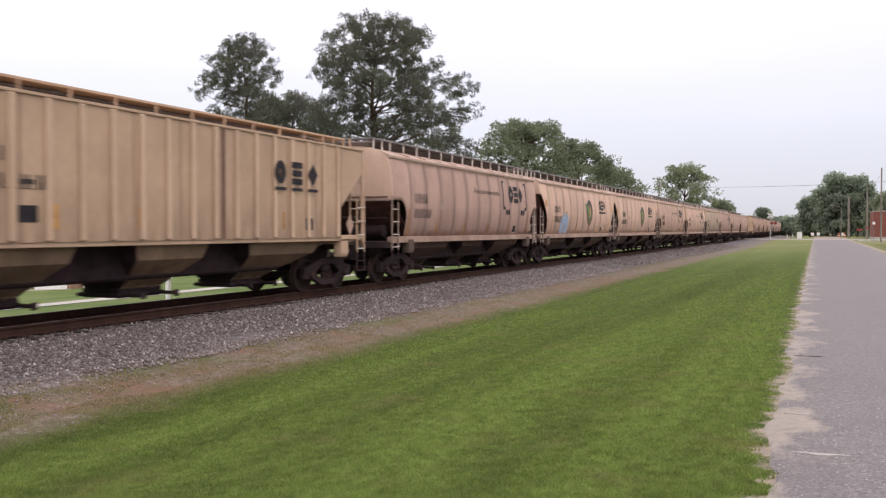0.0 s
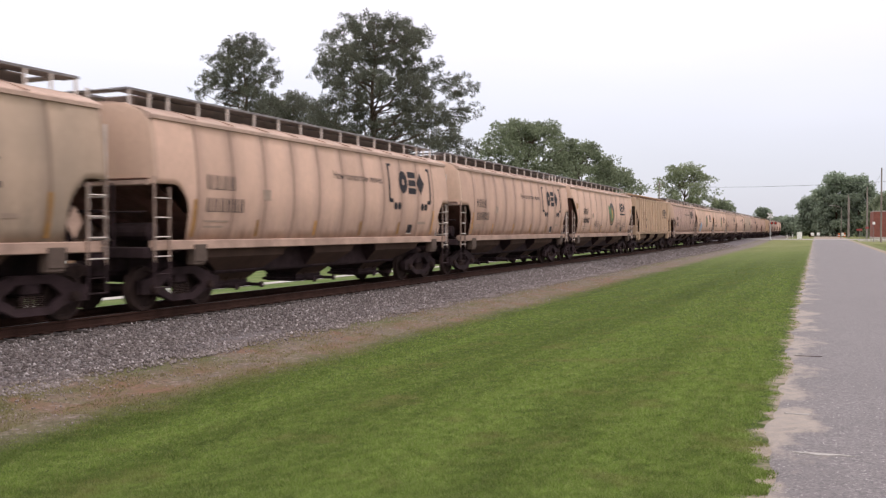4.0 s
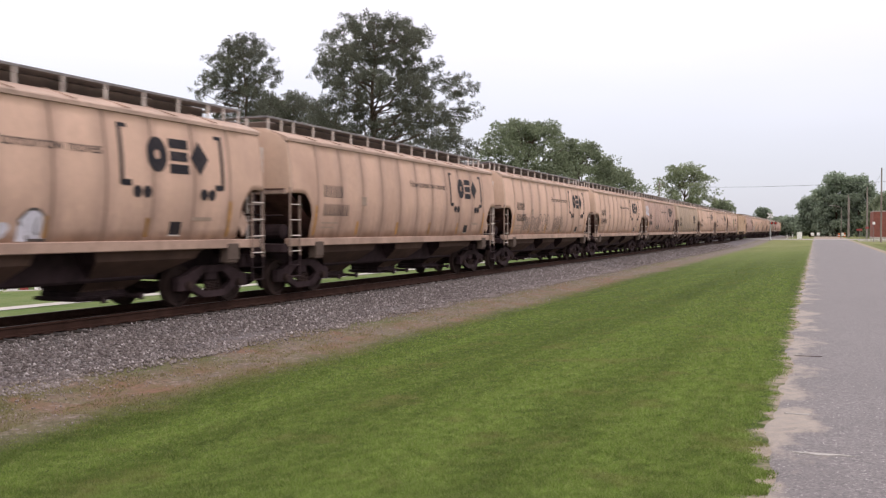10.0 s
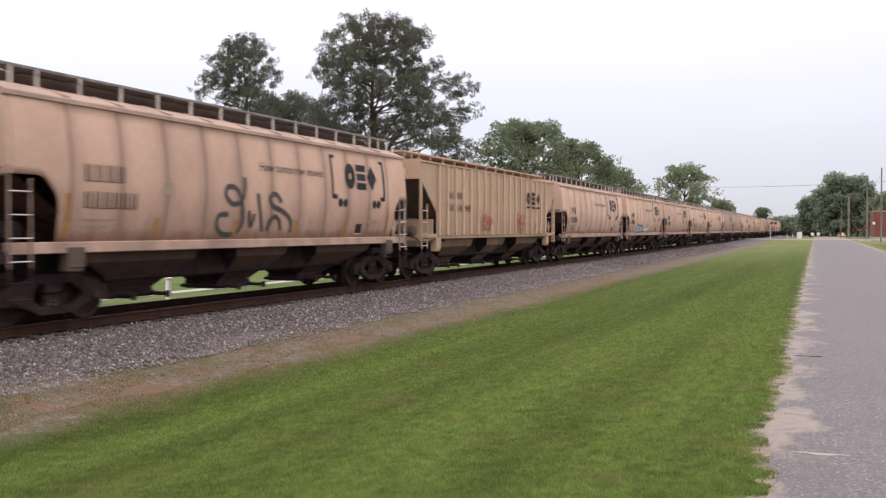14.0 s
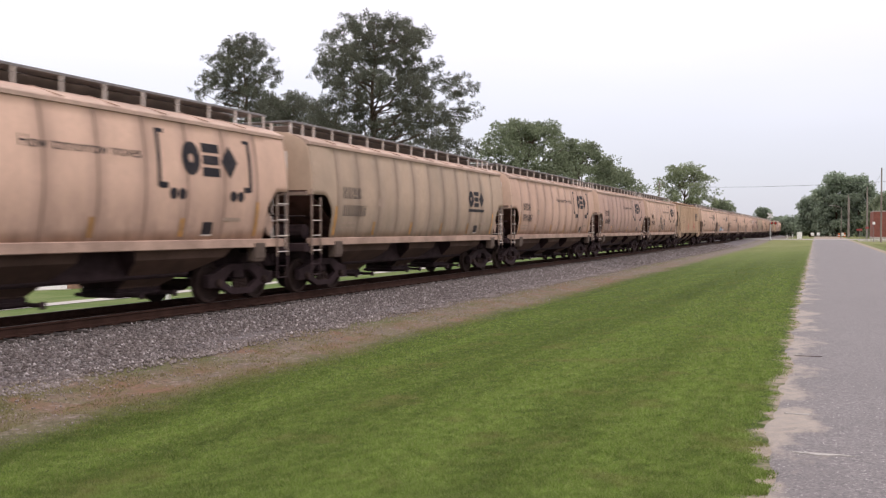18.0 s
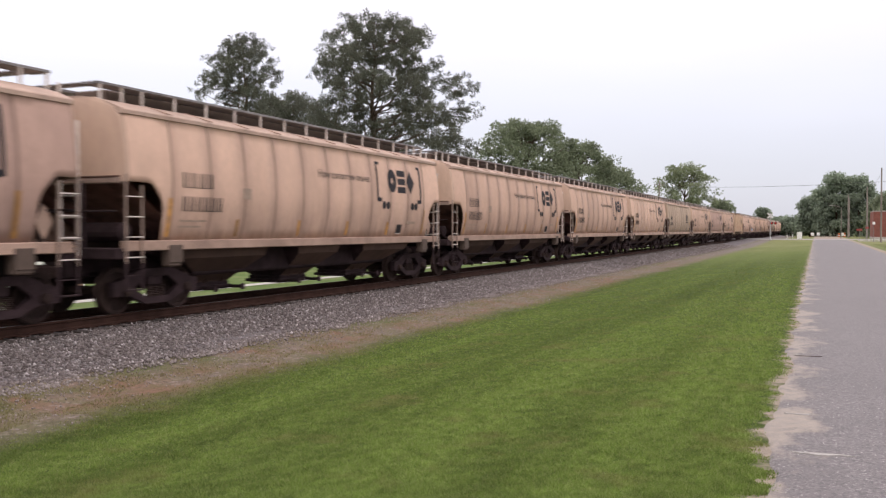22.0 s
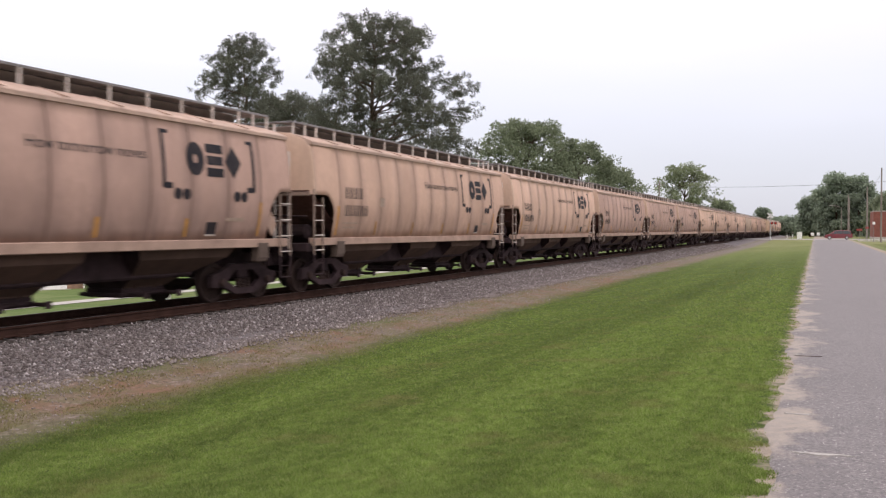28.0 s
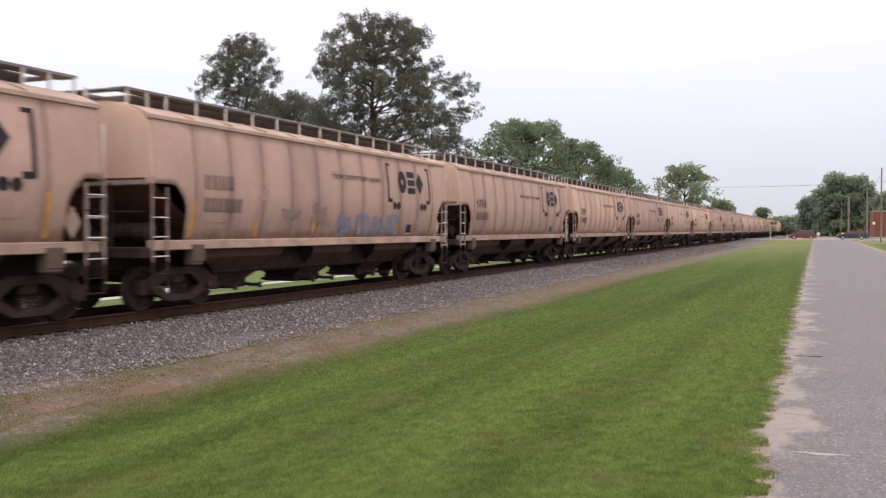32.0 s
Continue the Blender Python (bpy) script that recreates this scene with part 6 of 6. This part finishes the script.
# ---- road vehicles at the crossing ----
def vehicle(name, label, colour, outline, glass, length, width, m):
    """A side outline made into a body with tapering upper part, panes, lamps and wheels; it faces -y in its own space."""
    v = thing(name, label, "car", m)
    body = Shape()
    n = len(outline)
    ring = []
    for k, u in enumerate((-1.0, -0.92, 0.92, 1.0)):
        ring.append([])
        for y, z in outline:
            tuck = 1 - 0.13 * max(0.0, (z - 0.95)) / 0.7
            inset = 0.06 if abs(u) == 1.0 else 0.0
            cz = 0.75
            ring[-1].append((u * width / 2 * tuck, y * (1 - inset * 0.15), z + (cz - z) * inset))
    verts = [p for r in ring for p in r]
    faces = [(k * n + i, k * n + (i + 1) % n, (k + 1) * n + (i + 1) % n, (k + 1) * n + i) for k in range(3) for i in range(n)]
    faces += [tuple(range(n)), tuple(range(4 * n - 1, 3 * n - 1, -1))]
    part("body", body.add(verts, faces).mesh("body"), M[colour], v)
    for side in (-1, 1):
        for g in glass:
            pts = [(side * (width / 2 * (1 - 0.13 * max(0.0, z - 0.95) / 0.7) + 0.006), y, z) for y, z in g]
            s = Shape().add(pts + [(p[0] - side * 0.02, p[1], p[2]) for p in pts], [tuple(range(len(pts)))] + [(i, (i + 1) % len(pts), len(pts) + (i + 1) % len(pts), len(pts) + i) for i in range(len(pts))])
            part("window", s.mesh("window"), M["glass"], v)
        for y in (-length * 0.315, length * 0.30):
            w = part("wheel", once("tyre", lambda: Shape().lathe([(-0.11, 0.22), (-0.11, 0.30), (-0.08, 0.33), (0.08, 0.33), (0.11, 0.30), (0.11, 0.22)], "x", 20).mesh("tyre")), M["rubber"], v, m=pose(side * (width / 2 - 0.10), y, 0.33))
            part("rim", once("rim", lambda: Shape().lathe([(-0.115, 0.05), (-0.12, 0.20), (0.12, 0.20), (0.115, 0.05)], "x", 14).mesh("rim")), M["bright"], w)
        part("headlight", Shape().box(side * width * 0.36 - 0.16, side * width * 0.36 + 0.16, -length / 2 - 0.01, -length / 2 + 0.12, 0.66, 0.82, 0.03).mesh("headlight"), M["white"], v)
        part("tail_light", Shape().box(side * width * 0.40 - 0.10, side * width * 0.40 + 0.10, length / 2 - 0.1, length / 2 + 0.01, 0.75, 1.05, 0.03).mesh("tail_light"), M["red_sign"], v)
        part("mirror", Shape().box(side * (width / 2 + 0.08) - 0.08, side * (width / 2 + 0.08) + 0.08, -length * 0.17 - 0.05, -length * 0.17 + 0.05, 0.95, 1.10, 0.03).mesh("mirror"), M[colour], v)
    part("bumper", Shape().box(-width * 0.45, width * 0.45, -length / 2 - 0.06, -length / 2 + 0.05, 0.38, 0.56, 0.04).mesh("bumper"), M[colour], v)
    part("bumper", Shape().box(-width * 0.45, width * 0.45, length / 2 - 0.05, length / 2 + 0.06, 0.38, 0.58, 0.04).mesh("bumper"), M[colour], v)
    return v


def minivan():
    o = [(-2.48, 0.35), (-2.50, 0.70), (-2.35, 0.88), (-1.55, 1.02), (-0.75, 1.58), (-0.35, 1.72), (1.6, 1.74), (2.15, 1.62), (2.45, 1.0), (2.50, 0.55), (2.45, 0.33), (1.9, 0.28), (-1.9, 0.25)]
    g = [[(-1.25, 1.04), (-0.62, 1.52), (-0.30, 1.60), (-0.30, 1.04)], [(-0.22, 1.04), (-0.22, 1.61), (0.72, 1.63), (0.72, 1.04)], [(0.80, 1.04), (0.80, 1.63), (1.65, 1.62), (2.08, 1.50), (2.22, 1.06)]]
    o, g = [(a * 0.9, b * 0.95) for a, b in o], [[(a * 0.9, b * 0.95) for a, b in q] for q in g]
    return vehicle("minivan", "maroon minivan on the cross street at the railway crossing", "maroon", o, g, 4.5, 1.9, pose(170, 170.6, 0.03, 0, 0, -90))


def estate_car():
    o = [(-2.42, 0.34), (-2.45, 0.66), (-2.3, 0.80), (-1.25, 0.98), (-0.45, 1.45), (0.0, 1.53), (1.5, 1.52), (2.05, 1.42), (2.40, 0.98), (2.45, 0.55), (2.38, 0.33), (1.9, 0.28), (-1.9, 0.25)]
    g = [[(-0.95, 0.98), (-0.35, 1.38), (-0.02, 1.44), (-0.02, 0.98)], [(0.06, 0.98), (0.06, 1.45), (0.92, 1.45), (0.92, 0.98)], [(1.0, 0.98), (1.0, 1.45), (1.55, 1.44), (1.98, 1.32), (2.10, 1.0)]]
    return vehicle("estate_car", "dark blue estate car queueing on the cross street", "darkblue", o, g, 4.9, 1.85, pose(180, 170.6, 0.03, 0, 0, -90))


VAN_ROWS = [(0, 169), (20, 49), (26.5, 10.2), (27.5, 5.24), (28, 3.03), (28.4, 1.45), (28.8, 0.24), (29.2, -0.61), (29.6, -1.4), (30, -1.9), (30.5, -2.45), (31, -2.72), (31.5, -2.8), (32, -2.8)]
CAR_ROWS = [(0, 186), (20, 66), (27.5, 20), (29.2, 10.85), (29.6, 8.6), (30, 7.2), (30.5, 6.25), (31, 5.7), (31.5, 5.36), (32, 5.25)]


# ---- at the crossing and beside the road ----
def crossing_signal(x, y, rz, lit=True):
    t = thing("crossing_signal", "silver crossing signal mast with lit red lamps and white crossbuck", "railway signal", pose(x, y, 0.0, 0, 0, rz))
    part("mast", Shape().tube((0, 0, 0), (0, 0, 4.7), 0.06, n=10).tube((0, 0, 0), (0, 0, 0.5), 0.16, 0.10, 10).mesh("mast"), M["bright"], t)
    for a in (42, -42):
        part("crossbuck", Shape().box(-0.62, 0.62, -0.10, -0.08, -0.11, 0.11, 0, Matrix.Rotation(radians(a), 3, "Y")).mesh("crossbuck"), M["white"], t, m=pose(0, 0, 4.2))
    part("crossarm", Shape().box(-0.1, 1.0, -0.05, 0.05, 2.86, 2.94, 0.01).mesh("crossarm"), M["soot_and_shade"], t)
    for k in (0.24, 0.86):
        b = part("backing_disc", Shape().lathe([(-0.02, 0.22), (0.02, 0.22)], "y", 20, (k, -0.1, 2.9)).mesh("backing_disc"), M["wire"], t)
        part("red_lens", Shape().lathe([(-0.20, 0.05), (-0.17, 0.10), (-0.12, 0.12)], "y", 16, (k, 0, 2.9)).mesh("red_lens"), M["red_lamp"], b, "glowing red lens")
    part("gate_mechanism", Shape().box(-0.2, 0.2, 0.08, 0.45, 0.9, 1.45, 0.03).mesh("gate_mechanism"), M["grey_steel"], t)
    return t


def utility_pole(x, y, h, arm=True):
    z = float(ground_z(x, y))
    t = thing("utility_pole", "weathered wooden utility pole", "pole", pose(x, y, z), group="utility poles along the street")
    part("pole", Shape().tube((0, 0, -0.2), (0, 0, h), 0.13, 0.09, 10).mesh("pole"), M["pole"], t)
    if arm:
        part("crossarm", Shape().box(-0.9, 0.9, -0.05, 0.05, h - 0.7, h - 0.58, 0.01).mesh("crossarm"), M["pole"], t)
        for k in (-0.8, -0.3, 0.3, 0.8):
            part("insulator", Shape().lathe([(h - 0.58, 0.03), (h - 0.5, 0.05), (h - 0.44, 0.03)], "z", 8, (k, 0, 0)).mesh("insulator"), M["grey_steel"], t)
    return t


def cable(p, q, sag, r=0.012):
    s = Shape()
    pts = [Vector(p).lerp(Vector(q), i / 14) - Vector((0, 0, sag * 4 * (i / 14) * (1 - i / 14))) for i in range(15)]
    for i in range(14):
        s.tube(pts[i], pts[i + 1], r, n=5, caps=False)
    return solid("overhead_cable", s.mesh("overhead_cable"), M["wire"], "thin black overhead cable between poles", "cable")


def sign_post(x, y, h, board, colour, label):
    t = thing("road_sign", label, "sign", pose(x, y, 0.0))
    part("post", Shape().box(-0.03, 0.03, -0.03, 0.03, 0, h, 0.005).mesh("post"), M["grey_steel"], t)
    w, b = board
    part("board", Shape().box(-w / 2, w / 2, -0.05, -0.035, h - b, h, 0.004).mesh("board"), M[colour], t)
    return t


def street_furniture():
    crossing_signal(-7.94, 163.5, 0)
    crossing_signal(-18.6, 182.0, 180)
    cab = thing("signal_cabinet", "white metal railway signal cabinet with a door", "cabinet", pose(-3.6, 184.0, 0.0))
    part("housing", Shape().box(-0.45, 0.45, -0.4, 0.4, 0, 1.25, 0.03).mesh("housing"), M["white"], cab)
    part("roof", Shape().box(-0.5, 0.5, -0.45, 0.45, 1.25, 1.33, 0.03).mesh("roof"), M["white"], cab)
    part("door", Shape().box(-0.3, 0.3, -0.425, -0.40, 0.1, 1.15, 0.01).mesh("door"), M["white"], cab)
    for x, y in ((-5.3, 166.6), (-4.9, 185.0)):
        t = thing("marker_post", "slim white marker post by the crossing", "post", pose(x, y, 0.0))
        part("shaft", Shape().box(-0.05, 0.05, -0.05, 0.05, 0, 1.15, 0.01).mesh("shaft"), M["white"], t)
        part("band", Shape().box(-0.055, 0.055, -0.055, 0.055, 0.9, 1.05, 0.01).mesh("band"), M["soot_and_shade"], t)
    # works ahead on the road
    for i, (x, y, k) in enumerate([(-1.6, 226, 0), (-0.3, 231, 0), (5.6, 238, 1), (4.2, 229, 1), (5.0, 232, 0), (6.4, 233, 1)]):
        if k:
            t = thing("traffic_barrel", "orange and white striped traffic barrel", "barrel", pose(x, y, 0.0), group="traffic barrels on the road")
            part("drum", Shape().lathe([(0, 0.30), (0.08, 0.30), (0.1, 0.26), (0.9, 0.22), (1.0, 0.1)], "z", 14).mesh("drum"), M["orange"], t)
            part("band", Shape().lathe([(0.32, 0.256), (0.34, 0.26), (0.5, 0.255), (0.52, 0.25)], "z", 14).mesh("band"), M["white"], t)
        else:
            t = thing("barricade", "white roadworks barricade on legs", "barricade", pose(x, y, 0.0, 0, 0, 8 * i), group="barricades on the road")
            for z in (0.45, 0.85):
                part("rail", Shape().box(-0.36, 0.36, -0.03, 0.03, z - 0.1, z + 0.22, 0.01).mesh("rail"), M["white"], t)
            for u in (-0.33, 0.33):
                part("leg", Shape().box(u - 0.03, u + 0.03, -0.2, 0.2, 0, 0.05, 0.01).box(u - 0.025, u + 0.025, -0.025, 0.025, 0, 1.15, 0.01).mesh("leg"), M["orange"], t)
    utility_pole(7.7, 134.0, 10.2, False)
    utility_pole(7.8, 176.0, 9.5, False)
    utility_pole(5.5, 205.0, 9.2, False)
    utility_pole(6.2, 222.0, 9.0, False)
    utility_pole(9.6, 214.0, 9.0, False)
    utility_pole(-24.5, 148.0, 10.2)
    cable((7.7, 134.0, 8.3), (-24.5, 148.0, 8.9), 0.35, 0.02)
    cable((7.7, 134.0, 8.3), (60.0, 118.0, 8.9), 0.35, 0.02)
    cable((7.7, 134.0, 9.5), (7.8, 176.0, 8.8), 0.3)
    cable((7.8, 176.0, 8.8), (9.6, 214.0, 8.5), 0.3)
    t = thing("street_lamp", "grey street lamp with a bent arm", "street lamp", pose(3.9, 192.0, 0.0))
    part("pole", Shape().tube((0, 0, 0), (0, 0, 6.2), 0.08, 0.05, 8).tube((0, 0, 6.2), (-1.6, 0, 6.6), 0.04, n=8).mesh("pole"), M["pole"], t)
    part("lamp_head", Shape().box(-2.3, -1.5, -0.14, 0.14, 6.54, 6.64, 0.03).mesh("lamp_head"), M["concrete"], t)
    sign_post(6.35, 142.0, 2.2, (0.5, 0.3), "red_sign", "red and white roadside sign on a steel post")
    sign_post(5.5, 147.0, 1.9, (0.8, 0.3), "red_sign", "red sign board on a steel post")
    sign_post(7.15, 141.0, 2.9, (0.35, 0.4), "white", "narrow white street sign on a tall post")
    t = thing("bollard", "white concrete bollard on the pavement", "bollard", pose(8.4, 146.2, 0.0))
    part("shaft", Shape().lathe([(0, 0.14), (0.85, 0.13), (0.95, 0.06)], "z", 12).mesh("shaft"), M["white"], t)


def brick_building():
    t = thing("brick_building", "red brick single-storey building at the street corner", "building", pose(9.5, 189.0, 0.0))
    wall = Shape().box(0, 26, 0, 12, -0.2, 5.25)
    part("wall", wall.mesh("wall"), M["brick"], t)
    part("coping", Shape().box(-0.08, 26.08, -0.08, 12.08, 5.25, 5.42, 0.03).mesh("coping"), M["concrete"], t)
    part("plinth", Shape().box(-0.05, 26.05, -0.05, 12.05, -0.2, 0.35, 0.02).mesh("plinth"), M["concrete"], t)
    brick = Shape().box(-0.105, 0.105, -0.02, 0.02, -0.036, 0.036, 0.004).mesh("brick")
    for r in range(24):
        for c in range(12):
            part("brick", brick, M["brick"], t, m=pose(0.14 + 0.225 * c + (0.112 if r % 2 else 0), -0.004, 0.42 + 0.2 * r))


def beyond_the_track():
    """What shows beneath the cars on the far side."""
    h = thing("garden_shed", "low white shed with a brown door beyond the railway", "shed", pose(-32.2, 29.3, -1.0, 0, 0, 47))
    part("wall", Shape().box(-0.35, 1.75, 0, 2.2, -0.1, 1.7, 0.02).mesh("wall"), M["white"], h)
    part("roof", Shape().plate([(-0.2, 1.7), (2.4, 1.7), (1.1, 2.2)], -0.5, 1.9).mesh("roof"), M["dark_roof"], h)
    part("door", Shape().box(1.0, 1.68, -0.04, 0.02, 0.05, 1.6, 0.01).mesh("door"), M["seam"], h)
    part("step", Shape().box(-1.6, 1.2, -0.5, -0.02, -0.1, 0.06, 0.02).mesh("step"), M["concrete"], h)
    for x, y, c, k in ((-33.3, 28.6, "white", 0.22), (-32.9, 28.9, "red_sign", 0.17), (-33.7, 28.2, "white", 0.2)):
        t = thing("storage_box", "small box standing on the far lawn", "box", pose(x, y, float(ground_z(x, y)), 0, 0, 47))
        part("case", Shape().box(-k, k, -k, k, -0.05, 0.5, 0.03).mesh("case"), M[c], t)
        part("lid", Shape().box(-k - 0.02, k + 0.02, -k - 0.02, k + 0.02, 0.5, 0.55, 0.02).mesh("lid"), M["concrete"], t)
    zp = float(ground_z(-18.5, 21.6))
    t = thing("marker_post", "stout white marker post on the far side of the track", "post", pose(-18.5, 21.6, zp))
    part("shaft", Shape().box(-0.07, 0.07, -0.07, 0.07, -0.1, 0.68, 0.02).mesh("shaft"), M["white"], t)
    part("cap", Shape().box(-0.10, 0.10, -0.10, 0.10, 0.68, 0.76, 0.02).mesh("cap"), M["white"], t)
    lane = Shape()
    rows = []
    for y in np.arange(-30, 150, 4.0):
        rows.append([(-23.6, y, float(ground_z(-23.6, y)) + 0.02), (-22.2, y, float(ground_z(-22.2, y)) + 0.02)])
    solid("footpath", lane.grid(rows).mesh("footpath"), M["concrete"], "pale narrow footpath on the far lawn", "path", "structure")


ground()
roads()
track()
ballast()
CARS = train()
VAN = minivan()
ESTATE = estate_car()
trees()
street_furniture()
beyond_the_track()
grass()
brick_building()


def motions():
    key_train(CARS)
    for car, rows in ((VAN, VAN_ROWS), (ESTATE, CAR_ROWS)):
        walk(car, [(t, pose(x, 170.6, 0.03, 0, 0, -90)) for t, x in rows])


motions()
